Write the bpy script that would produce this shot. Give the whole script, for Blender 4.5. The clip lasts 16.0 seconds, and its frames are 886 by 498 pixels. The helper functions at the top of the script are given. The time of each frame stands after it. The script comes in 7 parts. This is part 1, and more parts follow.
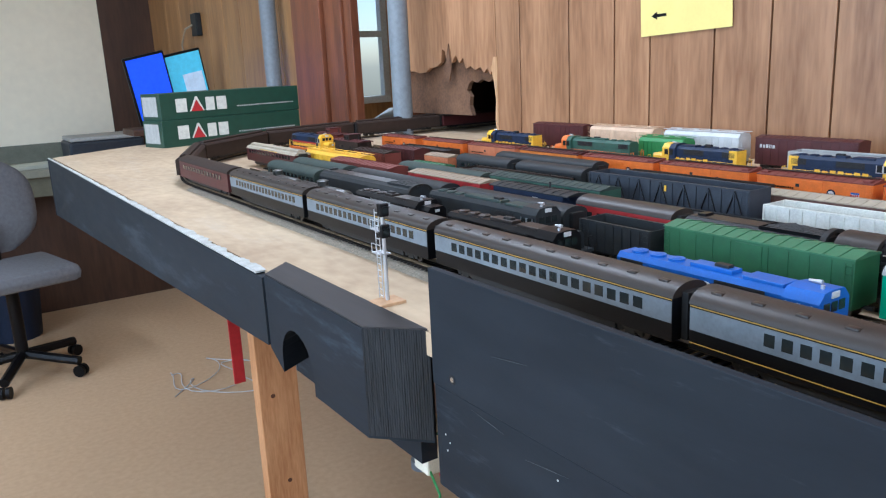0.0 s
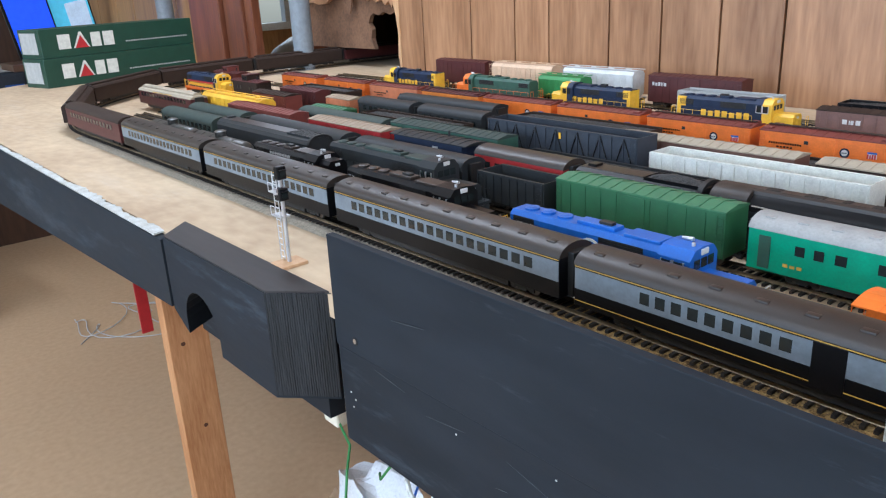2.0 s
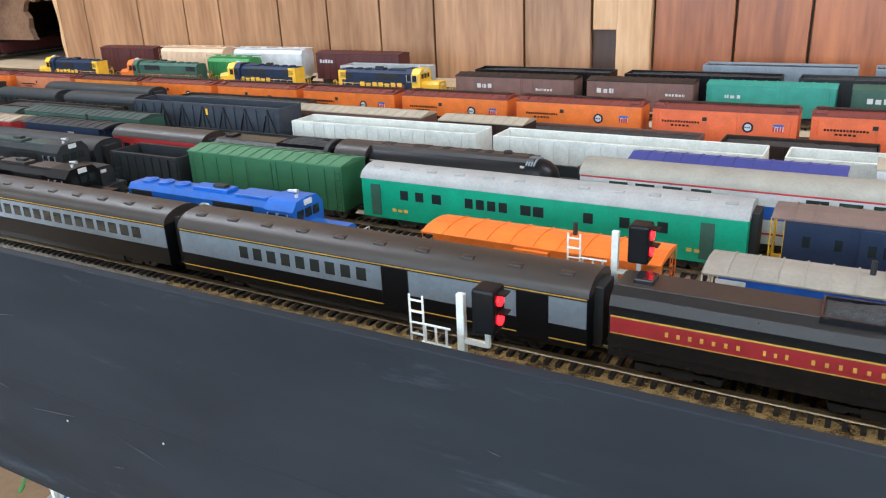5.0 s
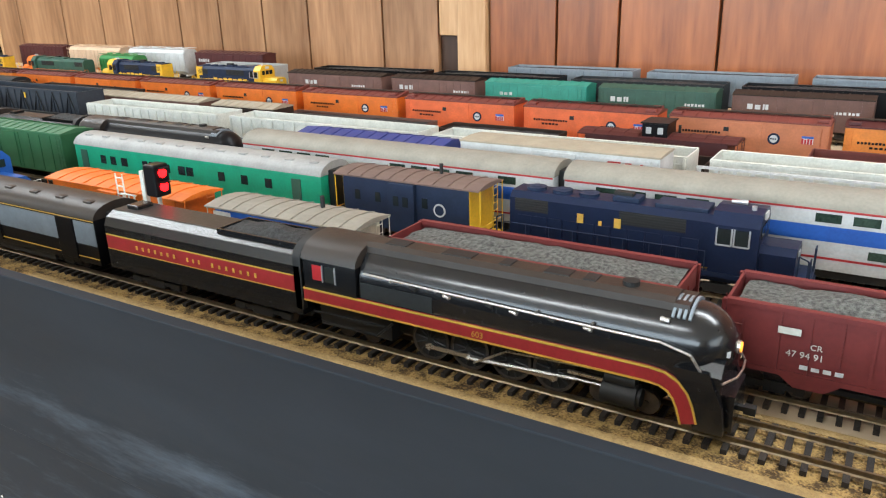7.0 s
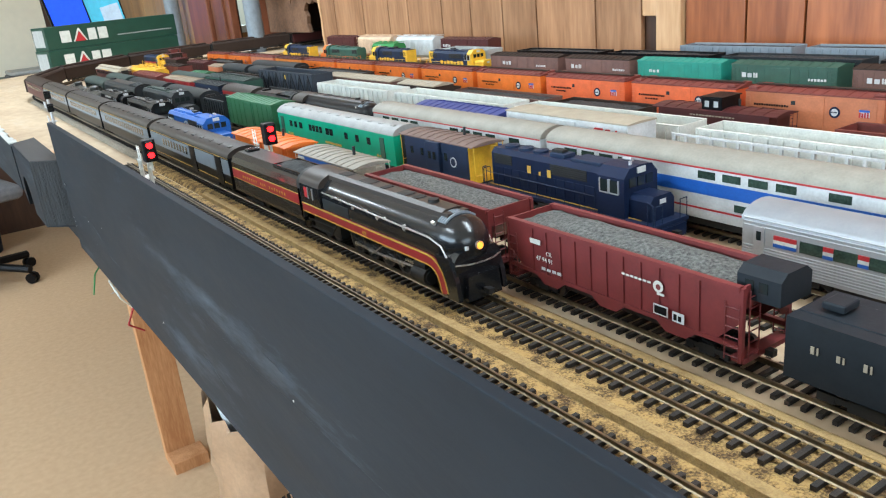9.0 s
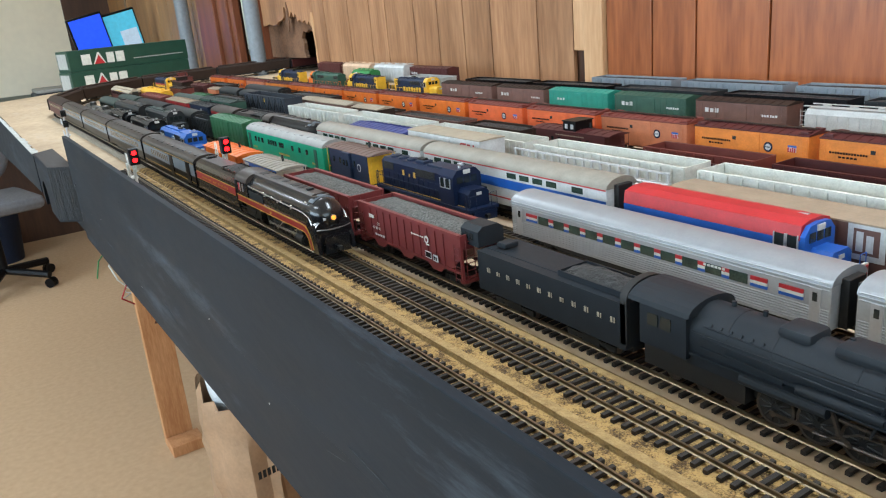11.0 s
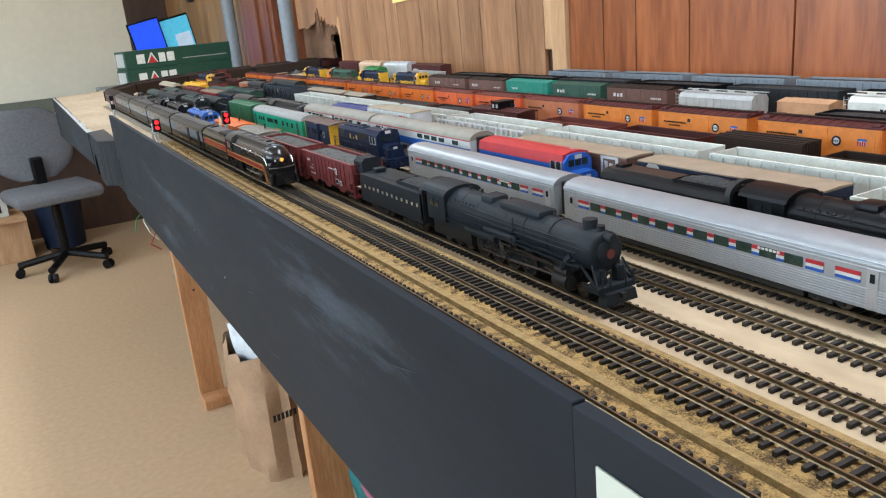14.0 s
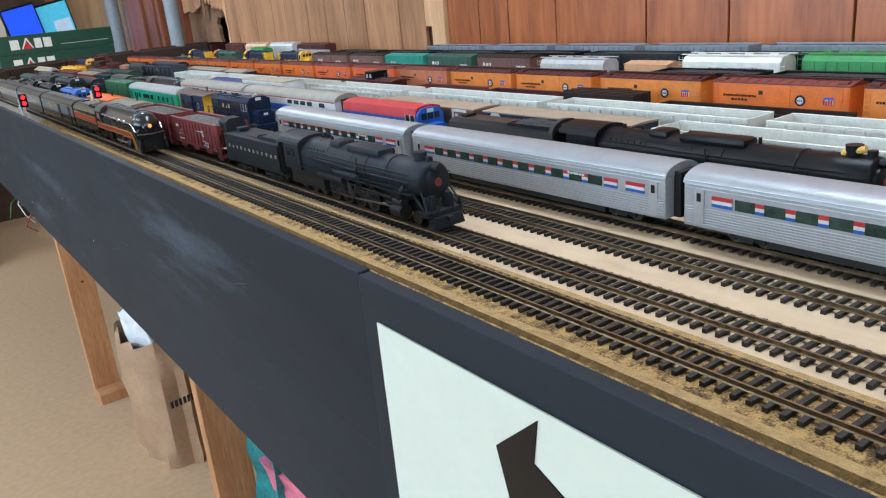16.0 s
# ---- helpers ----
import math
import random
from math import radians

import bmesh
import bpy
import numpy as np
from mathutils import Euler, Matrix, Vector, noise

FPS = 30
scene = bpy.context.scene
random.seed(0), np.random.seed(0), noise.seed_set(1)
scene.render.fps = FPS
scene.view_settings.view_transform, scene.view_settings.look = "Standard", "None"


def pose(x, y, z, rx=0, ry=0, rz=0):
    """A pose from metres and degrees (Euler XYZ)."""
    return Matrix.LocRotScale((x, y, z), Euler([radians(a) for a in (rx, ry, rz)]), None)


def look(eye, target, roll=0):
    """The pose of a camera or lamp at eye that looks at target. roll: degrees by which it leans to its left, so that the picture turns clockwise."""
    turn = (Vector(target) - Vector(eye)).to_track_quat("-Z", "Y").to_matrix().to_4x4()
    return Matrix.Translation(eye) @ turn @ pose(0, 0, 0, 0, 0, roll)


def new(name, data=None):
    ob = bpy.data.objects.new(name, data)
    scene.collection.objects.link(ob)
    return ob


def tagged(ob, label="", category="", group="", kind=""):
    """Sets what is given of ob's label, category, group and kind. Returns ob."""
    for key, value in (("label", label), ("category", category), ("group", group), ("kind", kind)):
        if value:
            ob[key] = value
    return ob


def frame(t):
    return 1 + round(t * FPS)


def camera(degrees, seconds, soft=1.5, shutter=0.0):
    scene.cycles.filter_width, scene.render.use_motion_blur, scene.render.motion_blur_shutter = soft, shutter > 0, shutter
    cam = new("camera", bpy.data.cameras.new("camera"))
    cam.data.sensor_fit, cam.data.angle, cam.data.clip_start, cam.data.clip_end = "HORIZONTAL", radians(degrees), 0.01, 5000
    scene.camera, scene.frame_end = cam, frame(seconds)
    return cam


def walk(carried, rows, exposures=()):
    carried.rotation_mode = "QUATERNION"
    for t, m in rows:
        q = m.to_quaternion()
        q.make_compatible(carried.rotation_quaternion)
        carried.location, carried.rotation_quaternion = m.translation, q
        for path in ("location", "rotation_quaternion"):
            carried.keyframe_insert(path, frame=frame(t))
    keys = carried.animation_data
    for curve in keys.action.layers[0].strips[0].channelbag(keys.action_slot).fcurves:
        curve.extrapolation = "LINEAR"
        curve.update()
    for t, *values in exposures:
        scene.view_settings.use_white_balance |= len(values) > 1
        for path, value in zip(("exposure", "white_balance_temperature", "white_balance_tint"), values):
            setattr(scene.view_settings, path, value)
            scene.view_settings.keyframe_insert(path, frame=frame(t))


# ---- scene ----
cam = camera(60.1, 16.0, soft=1.2)
PATH = [
    (0, (0.012, -0.032, 1.346), (1.073, 1.597, 0.878), -2.7),
    (0.5, (0.022, -0.034, 1.353), (1.12, 1.567, 0.872), -2.7),
    (1, (0.024, -0.033, 1.372), (1.15, 1.53, 0.832), -2.4),
    (1.5, (0.019, -0.025, 1.38), (1.173, 1.485, 0.757), -2.8),
    (2, (0.019, -0.045, 1.377), (1.221, 1.41, 0.714), -2.9),
    (2.5, (0.03, -0.06, 1.384), (1.3, 1.334, 0.718), -3.6),
    (3, (0.035, -0.066, 1.379), (1.38, 1.244, 0.691), -4.2),
    (3.2, (0.039, -0.064, 1.376), (1.428, 1.198, 0.682), -4.3),
    (5.3, (0.072, -0.155, 1.34), (1.722, 0.738, 0.646), -1.8),
    (5.5, (0.08, -0.181, 1.331), (1.752, 0.681, 0.652), -1.1),
    (6, (0.115, -0.273, 1.322), (1.811, 0.548, 0.651), -0.1),
    (6.5, (0.122, -0.347, 1.33), (1.787, 0.54, 0.668), -0.5),
    (7, (0.127, -0.434, 1.325), (1.732, 0.555, 0.657), -1.6),
    (7.5, (0.152, -0.555, 1.329), (1.596, 0.626, 0.606), -4.3),
    (7.7, (0.159, -0.589, 1.328), (1.49, 0.709, 0.591), -4.8),
    (8, (0.18, -0.645, 1.322), (1.367, 0.779, 0.571), -4.4),
    (8.5, (0.187, -0.715, 1.327), (1.221, 0.837, 0.604), -4.7),
    (9, (0.174, -0.733, 1.333), (1.189, 0.856, 0.667), -5.8),
    (9.5, (0.192, -0.755, 1.326), (1.319, 0.765, 0.679), -5.3),
    (9.7, (0.204, -0.775, 1.328), (1.336, 0.743, 0.683), -5.4),
    (11.8, (0.136, -1.168, 1.366), (1.028, 0.526, 0.788), -5.3),
    (12, (0.149, -1.208, 1.366), (1.027, 0.495, 0.795), -5.5),
    (12.5, (0.158, -1.261, 1.372), (0.961, 0.469, 0.77), -7.5),
    (13, (0.15, -1.288, 1.365), (0.957, 0.435, 0.75), -6.4),
    (13.5, (0.148, -1.303, 1.351), (0.996, 0.407, 0.754), -5.5),
    (14, (0.15, -1.32, 1.342), (1.029, 0.377, 0.752), -5.4),
    (14.5, (0.151, -1.333, 1.332), (1.074, 0.34, 0.742), -5.0),
    (15, (0.153, -1.346, 1.329), (1.109, 0.307, 0.734), -4.8),
    (15.5, (0.163, -1.361, 1.33), (1.149, 0.271, 0.727), -5.5),
    (16, (0.159, -1.395, 1.311), (1.229, 0.171, 0.675), -5.6),
]
LIGHTING = [(0, 0.10, 5350, 10), (3.2, 0.20, 5700, 11), (5.5, 0.36, 5950, 8), (6.2, 0.28, 6350, 8), (7.5, 0.38, 6300, 6), (8.5, 0.50, 5900, 3), (9.0, 0.44, 5800, 3), (9.7, 0.27, 5750, 3), (12.5, 0.1, 6050, 6), (16, 0.05, 5600, 7)]
walk(cam, [(t, look(eye, target, roll)) for t, eye, target, roll in PATH], LIGHTING)

# ---- light ----
world = bpy.data.worlds.new("sky")
scene.world = world
world.use_nodes = True
wn = world.node_tree.nodes
sky = wn.new("ShaderNodeTexSky")
sky.sky_type, sky.sun_disc = "NISHITA", False
sky.sun_elevation, sky.sun_rotation = radians(40), radians(250)
world.node_tree.links.new(sky.outputs[0], wn["Background"].inputs[0])
wn["Background"].inputs[1].default_value = 0.15


def area(name, m, sx, sy, watts, colour):
    data = bpy.data.lights.new(name, "AREA")
    data.shape, data.size, data.size_y, data.energy, data.color = "RECTANGLE", sx, sy, watts, colour
    ob = new(name, data)
    ob.matrix_world = m
    return ob


# daylight through the long window behind the camera, and the ceiling's fluorescent fittings
area("window_daylight", look((-2.9, 0.6, 1.75), (1.0, 0.6, 1.0)), 4.4, 1.1, 100, (0.78, 0.90, 1.0))
# added fill light before the closed south wall, which has no window
area("fill_light_end", look((-0.6, -3.4, 1.75), (0.0, 0.0, 1.0)), 2.4, 1.1, 28, (0.78, 0.90, 1.0))
LAMPS = [(-0.9, 0.2), (-0.9, 3.2), (0.75, -1.0), (0.75, 1.6)]
for lx, ly in LAMPS:
    area("fluorescent_light", look((lx, ly, 2.50), (lx, ly, 0)), 0.25, 1.15, 20, (0.94, 0.97, 1.0))


# ---- materials ----
def material(name, colour, rough=0.5, metal=0.0, vary=0.12, scale=40.0, bump=0.0, bump_scale=None, grain=None, colour2=None, spec=0.5, coat=0.0, random=0.0, smear_or_sheen=None, band=(0.32, 0.68)):
    """Principled surface with variation at two scales, optional stretched grain and relief."""
    m = bpy.data.materials.new(name)
    m.use_nodes = True
    nt, n = m.node_tree, m.node_tree.nodes
    b = n["Principled BSDF"]
    b.inputs["Roughness"].default_value, b.inputs["Metallic"].default_value = rough, metal
    b.inputs["Specular IOR Level"].default_value = spec
    b.inputs["Coat Weight"].default_value = coat
    tc = n.new("ShaderNodeTexCoord")
    mp = n.new("ShaderNodeMapping")
    nt.links.new(tc.outputs["Object"], mp.inputs[0])
    if grain:
        mp.inputs["Scale"].default_value = grain
    big, fine = n.new("ShaderNodeTexNoise"), n.new("ShaderNodeTexNoise")
    big.inputs["Scale"].default_value, fine.inputs["Scale"].default_value = scale, scale * 7.3
    big.inputs["Detail"].default_value, fine.inputs["Detail"].default_value = 4, 6
    for t in (big, fine):
        nt.links.new(mp.outputs[0], t.inputs["Vector"])
    add = n.new("ShaderNodeMath")
    add.operation = "MULTIPLY_ADD"
    add.inputs[1].default_value = 0.45
    nt.links.new(fine.outputs[0], add.inputs[0])
    half = n.new("ShaderNodeMath")
    half.operation = "MULTIPLY"
    half.inputs[1].default_value = 0.55
    nt.links.new(big.outputs[0], half.inputs[0])
    nt.links.new(half.outputs[0], add.inputs[2])
    ramp = n.new("ShaderNodeValToRGB")
    c = Vector(colour[:3])
    d = Vector(colour2[:3]) if colour2 else c * (1 - 2.2 * vary)
    e = c if colour2 else c * (1 + 1.2 * vary)
    ramp.color_ramp.elements[0].position, ramp.color_ramp.elements[1].position = band
    ramp.color_ramp.elements[0].color = (*[max(0.0, v) for v in d], 1)
    ramp.color_ramp.elements[1].color = (*[min(1.0, v) for v in e], 1)
    nt.links.new(add.outputs[0], ramp.inputs[0])
    out = ramp.outputs[0]
    if random:
        info, hsv = n.new("ShaderNodeObjectInfo"), n.new("ShaderNodeHueSaturation")
        rng = n.new("ShaderNodeMapRange")
        rng.inputs["To Min"].default_value, rng.inputs["To Max"].default_value = 1 - random, 1 + random
        nt.links.new(info.outputs["Random"], rng.inputs["Value"])
        nt.links.new(rng.outputs[0], hsv.inputs["Value"])
        nt.links.new(out, hsv.inputs["Color"])
        out = hsv.outputs[0]
    if smear_or_sheen:
        sm, sr, mix = n.new("ShaderNodeTexNoise"), n.new("ShaderNodeMapRange"), n.new("ShaderNodeMix")
        mp2 = n.new("ShaderNodeMapping")
        mp2.inputs["Scale"].default_value, mp2.inputs["Rotation"].default_value = (1, 0.16, 1), (radians(-9), 0, 0)
        nt.links.new(tc.outputs["Object"], mp2.inputs[0])
        nt.links.new(mp2.outputs[0], sm.inputs["Vector"])
        sm.inputs["Scale"].default_value, sm.inputs["Detail"].default_value, sm.inputs["Roughness"].default_value = 15, 10, 0.74
        sr.inputs["From Min"].default_value, sr.inputs["From Max"].default_value, sr.inputs["To Max"].default_value = 0.55, 0.86, smear_or_sheen[3]
        nt.links.new(sm.outputs[0], sr.inputs["Value"])
        mix.data_type = "RGBA"
        mix.inputs["B"].default_value = (*smear_or_sheen[:3], 1)
        nt.links.new(sr.outputs[0], mix.inputs["Factor"])
        nt.links.new(out, mix.inputs["A"])
        out = mix.outputs["Result"]
    nt.links.new(out, b.inputs["Base Color"])
    rr = n.new("ShaderNodeMapRange")
    rr.inputs["To Min"].default_value, rr.inputs["To Max"].default_value = max(0.02, rough - 0.09), min(1.0, rough + 0.09)
    nt.links.new(fine.outputs[0], rr.inputs["Value"])
    nt.links.new(rr.outputs[0], b.inputs["Roughness"])
    if bump:
        bp = n.new("ShaderNodeBump")
        bp.inputs["Strength"].default_value = bump
        bp.inputs["Distance"].default_value = 0.002
        src = add.outputs[0]
        if bump_scale:
            bt = n.new("ShaderNodeTexNoise")
            bt.inputs["Scale"].default_value, bt.inputs["Detail"].default_value = bump_scale, 5
            nt.links.new(mp.outputs[0], bt.inputs["Vector"])
            src = bt.outputs[0]
        nt.links.new(src, bp.inputs["Height"])
        nt.links.new(bp.outputs[0], b.inputs["Normal"])
    return m


def glow(name, colour, strength):
    m = material(name, colour, 0.4)
    b = m.node_tree.nodes["Principled BSDF"]
    b.inputs["Emission Color"].default_value, b.inputs["Emission Strength"].default_value = (*colour, 1), strength
    return m


def wood(name, light, dark, axis="z", size=1.0, rough=0.45, random=0.1, coat=0.0):
    s = {"x": (0.12, 1, 1), "y": (1, 0.12, 1), "z": (1, 1, 0.12)}[axis]
    return material(name, light, rough, colour2=dark, scale=16 * size, grain=s, bump=0.12, bump_scale=60 * size, random=random, coat=coat, band=(0.38, 0.62))


PANEL = wood("oak veneer panelling", (0.40, 0.215, 0.108), (0.22, 0.105, 0.048), "z", 0.8, 0.42, 0.10)
PANEL_RED = wood("reddish veneer panelling", (0.36, 0.115, 0.036), (0.19, 0.055, 0.018), "z", 0.8, 0.34, 0.08, 0.15)
PANEL_OCHRE = wood("ochre panelling", (0.40, 0.22, 0.085), (0.24, 0.12, 0.045), "z", 0.6, 0.42, 0.08)
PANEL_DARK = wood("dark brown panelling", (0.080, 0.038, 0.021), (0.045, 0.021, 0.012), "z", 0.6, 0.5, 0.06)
PALE = wood("pale pine", (0.60, 0.38, 0.21), (0.47, 0.27, 0.13), "z", 1.4, 0.55, 0.05)
PINE = wood("pine stud", (0.56, 0.30, 0.14), (0.40, 0.18, 0.07), "z", 2.2, 0.6, 0.06)
DOORWOOD = wood("red brown door wood", (0.22, 0.072, 0.03), (0.12, 0.038, 0.018), "z", 1.0, 0.4, 0.05)
PLY = material("bare plywood", (0.58, 0.455, 0.300), 0.75, scale=9, colour2=(0.37, 0.265, 0.165), grain=(1, 0.5, 1), bump=0.15, bump_scale=160, smear_or_sheen=(0.56, 0.53, 0.47, 0.45))
RAWWALL = material("torn fibreboard", (0.20, 0.105, 0.055), 0.9, scale=18, colour2=(0.075, 0.036, 0.02), bump=0.5, bump_scale=40)
CREAM = material("cream wall paint", (0.88, 0.82, 0.66), 0.6, vary=0.03, scale=3, bump=0.03, bump_scale=200)
CARPET = material("tan carpet", (0.58, 0.405, 0.245), 0.95, scale=45, colour2=(0.48, 0.33, 0.19), bump=0.5, bump_scale=500)
CEIL = material("ceiling tile", (0.75, 0.73, 0.68), 0.9, vary=0.04, scale=30, bump=0.2)
# the fascia's pale blue patches: chalky streaks plus light reflections painted into the colour
FASCIA = material("charcoal fascia paint", (0.0235, 0.0290, 0.0370), 0.6, scale=6, colour2=(0.0140, 0.0175, 0.0228), bump=0.22, bump_scale=90, grain=(1, 0.25, 1), smear_or_sheen=(0.15, 0.19, 0.24, 0.60), spec=0.10)
FASCIA_GREY = material("slate fascia paint", (0.025, 0.031, 0.039), 0.6, scale=6, colour2=(0.015, 0.019, 0.0245), bump=0.22, bump_scale=90, grain=(1, 0.25, 1), smear_or_sheen=(0.15, 0.19, 0.235, 0.5), spec=0.12)
ENDGRAIN = material("black painted sawn end grain", (0.016, 0.018, 0.021), 0.7, vary=0.3, scale=30, grain=(1, 1, 0.22), bump=1.0, bump_scale=260, spec=0.35)
WHITEEDGE = material("white primer edge", (0.58, 0.61, 0.60), 0.8, colour2=(0.36, 0.36, 0.33), scale=70, bump=0.6, bump_scale=300)
SCUFF = material("scuffed chalky paint", (0.045, 0.055, 0.066), 0.8, vary=0.25, scale=50)
CORK = material("cork roadbed", (0.42, 0.27, 0.095), 0.95, scale=130, colour2=(0.065, 0.036, 0.012), bump=1.0, bump_scale=420, band=(0.41, 0.57))
CORKEDGE = material("tan cork bevel", (0.45, 0.31, 0.13), 0.9, scale=150, colour2=(0.24, 0.155, 0.058), bump=0.9, bump_scale=400)
BALLAST = material("grey ballast", (0.42, 0.37, 0.29), 0.95, scale=260, colour2=(0.20, 0.17, 0.13), bump=1.0, bump_scale=600)
TIE = material("dark brown sleepers", (0.022, 0.016, 0.012), 0.7, vary=0.3, scale=200, bump=0.3, random=0.25)
RAIL = material("nickel rail", (0.23, 0.178, 0.11), 0.40, 0.85, vary=0.2, scale=90)
TRUCKM = material("black truck plastic", (0.009, 0.009, 0.009), 0.6, vary=0.2, scale=200)
WHEELM = material("blackened wheel metal", (0.10, 0.085, 0.075), 0.4, 0.7, vary=0.2, scale=200)
STEEL = material("polished rod steel", (0.55, 0.53, 0.50), 0.28, 0.9, vary=0.1, scale=300)
SILVER = material("silver paint", (0.55, 0.56, 0.58), 0.35, 0.6, vary=0.05, scale=80)
GLASS = material("dark window glass", (0.02, 0.025, 0.025), 0.08, vary=0.1, scale=50)
GLASSGREEN = material("green tinted window", (0.04, 0.065, 0.05), 0.08, vary=0.3, scale=90)
COAL = material("coal load", (0.035, 0.036, 0.036), 0.75, vary=0.5, scale=500, bump=1.0, bump_scale=900)
GRAVEL = material("grey coal load", (0.145, 0.148, 0.138), 0.9, vary=0.45, scale=500, bump=1.0, bump_scale=900)

PAINTS = dict(
    paleroof=((0.255, 0.235, 0.195), 0.6),
    black=((0.005, 0.005, 0.006), 0.38), satin=((0.009, 0.0095, 0.011), 0.24), weathered=((0.017, 0.021, 0.026), 0.55), soot=((0.026, 0.019, 0.015), 0.45),
    blue=((0.016, 0.105, 0.42), 0.4), navy=((0.008, 0.015, 0.042), 0.4), navy2=((0.018, 0.029, 0.060), 0.5), royal=((0.02, 0.10, 0.42), 0.4), deepblue=((0.03, 0.045, 0.20), 0.5),
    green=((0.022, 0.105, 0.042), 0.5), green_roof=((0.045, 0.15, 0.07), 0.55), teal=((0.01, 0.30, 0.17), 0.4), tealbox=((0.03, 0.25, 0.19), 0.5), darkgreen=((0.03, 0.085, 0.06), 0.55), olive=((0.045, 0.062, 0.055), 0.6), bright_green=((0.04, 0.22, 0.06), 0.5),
    orange=((0.72, 0.165, 0.018), 0.45), orange2=((0.70, 0.22, 0.03), 0.5), orange_pale=((0.50, 0.17, 0.075), 0.55), orange_deep=((0.70, 0.13, 0.035), 0.5), yellow=((0.78, 0.46, 0.03), 0.45), amber=((0.72, 0.30, 0.02), 0.4),
    oxide=((0.16, 0.035, 0.026), 0.55), maroon=((0.070, 0.014, 0.014), 0.5), brown=((0.13, 0.065, 0.05), 0.6), brown2=((0.16, 0.085, 0.07), 0.6), darkbrown=((0.034, 0.022, 0.017), 0.6), red=((0.33, 0.022, 0.024), 0.45), bright_red=((0.42, 0.020, 0.026), 0.45), hopper=((0.155, 0.024, 0.024), 0.5),
    white=((0.64, 0.65, 0.60), 0.5), cream=((0.72, 0.70, 0.58), 0.5), ivory=((0.60, 0.59, 0.50), 0.5), grey=((0.42, 0.43, 0.42), 0.55), lightgrey=((0.55, 0.56, 0.56), 0.5), darkgrey=((0.026, 0.029, 0.031), 0.5), slate=((0.042, 0.049, 0.062), 0.5), steelgrey=((0.20, 0.23, 0.26), 0.5),
    taupe=((0.36, 0.31, 0.23), 0.65), tan=((0.60, 0.42, 0.28), 0.6), tanroof=((0.30, 0.23, 0.16), 0.65), roofgrey=((0.30, 0.30, 0.29), 0.5), gold=((0.60, 0.36, 0.06), 0.45), stripe=((0.33, 0.025, 0.03), 0.4), rust=((0.15, 0.098, 0.080), 0.7), woodload=((0.52, 0.30, 0.16), 0.7), pewter=((0.055, 0.055, 0.05), 0.4))
P = {k: material(k.replace("_", " ") + " paint", c, r, vary=0.10, scale=70, bump=0.05, spec=0.2 if k in ("black", "weathered", "darkgrey", "darkbrown", "slate", "olive", "navy", "navy2") else 0.5, coat=0.25 if k == "satin" else 0.0) for k, (c, r) in PAINTS.items()}
FLUTE = material("fluted stainless steel", (0.44, 0.455, 0.47), 0.36, 0.45, vary=0.06, scale=60)
AMROOF = material("silver roof", (0.31, 0.325, 0.345), 0.40, 0.35, vary=0.05, scale=60)
RED_LAMP = glow("red signal lens", (1.0, 0.004, 0.006), 7)
AMBER_LAMP = glow("amber headlight", (1.0, 0.36, 0.04), 1.2)


# ---- mesh helpers ----
def box(bm, x0, x1, y0, y1, z0, z1, bev=0.0):
    v = [bm.verts.new((x, y, z)) for x in (x0, x1) for y in (y0, y1) for z in (z0, z1)]
    fs = [bm.faces.new([v[i] for i in f]) for f in ((0, 1, 3, 2), (4, 6, 7, 5), (0, 4, 5, 1), (2, 3, 7, 6), (0, 2, 6, 4), (1, 5, 7, 3))]
    if bev:
        bmesh.ops.bevel(bm, geom=list({e for f in fs for e in f.edges}), offset=bev, segments=2, affect="EDGES", profile=0.5)
    return bm


def prism(bm, outline, x0, x1, axis="x"):
    """An outline of (a, b) pairs, drawn out along an axis: x takes (y, z), y takes (x, z), z takes (x, y)."""
    put = {"x": lambda t, a, b: (t, a, b), "y": lambda t, a, b: (a, t, b), "z": lambda t, a, b: (a, b, t)}[axis]
    r0 = [bm.verts.new(put(x0, a, b)) for a, b in outline]
    r1 = [bm.verts.new(put(x1, a, b)) for a, b in outline]
    n = len(outline)
    bm.faces.new(r0)
    bm.faces.new(r1[::-1])
    for i in range(n):
        bm.faces.new((r0[i], r1[i], r1[(i + 1) % n], r0[(i + 1) % n]))
    return bm


def rod(bm, a, b, r, seg=6, r2=None):
    a, b = Vector(a), Vector(b)
    q = (b - a).to_track_quat("Z", "Y").to_matrix()
    rings = []
    for p, rad in ((a, r), (b, r if r2 is None else r2)):
        rings.append([bm.verts.new(p + q @ Vector((rad * math.cos(2 * math.pi * i / seg), rad * math.sin(2 * math.pi * i / seg), 0))) for i in range(seg)])
    for i in range(seg):
        bm.faces.new((rings[0][i], rings[0][(i + 1) % seg], rings[1][(i + 1) % seg], rings[1][i]))
    bm.faces.new(rings[0][::-1])
    bm.faces.new(rings[1])
    return bm


def line(bm, pts, r, seg=5):
    for a, b in zip(pts, pts[1:]):
        rod(bm, a, b, r, seg)
    return bm


def lathe(bm, pts, seg=20, y=0.0, z=0.0):
    """Rings of (x, radius) round an axis along x at (y, z)."""
    rings = [[bm.verts.new((x, y + r * math.cos(2 * math.pi * i / seg), z + r * math.sin(2 * math.pi * i / seg))) for i in range(seg)] for x, r in pts]
    for r0, r1 in zip(rings, rings[1:]):
        for i in range(seg):
            bm.faces.new((r0[i], r0[(i + 1) % seg], r1[(i + 1) % seg], r1[i]))
    bm.faces.new(rings[0][::-1])
    bm.faces.new(rings[-1])
    return bm


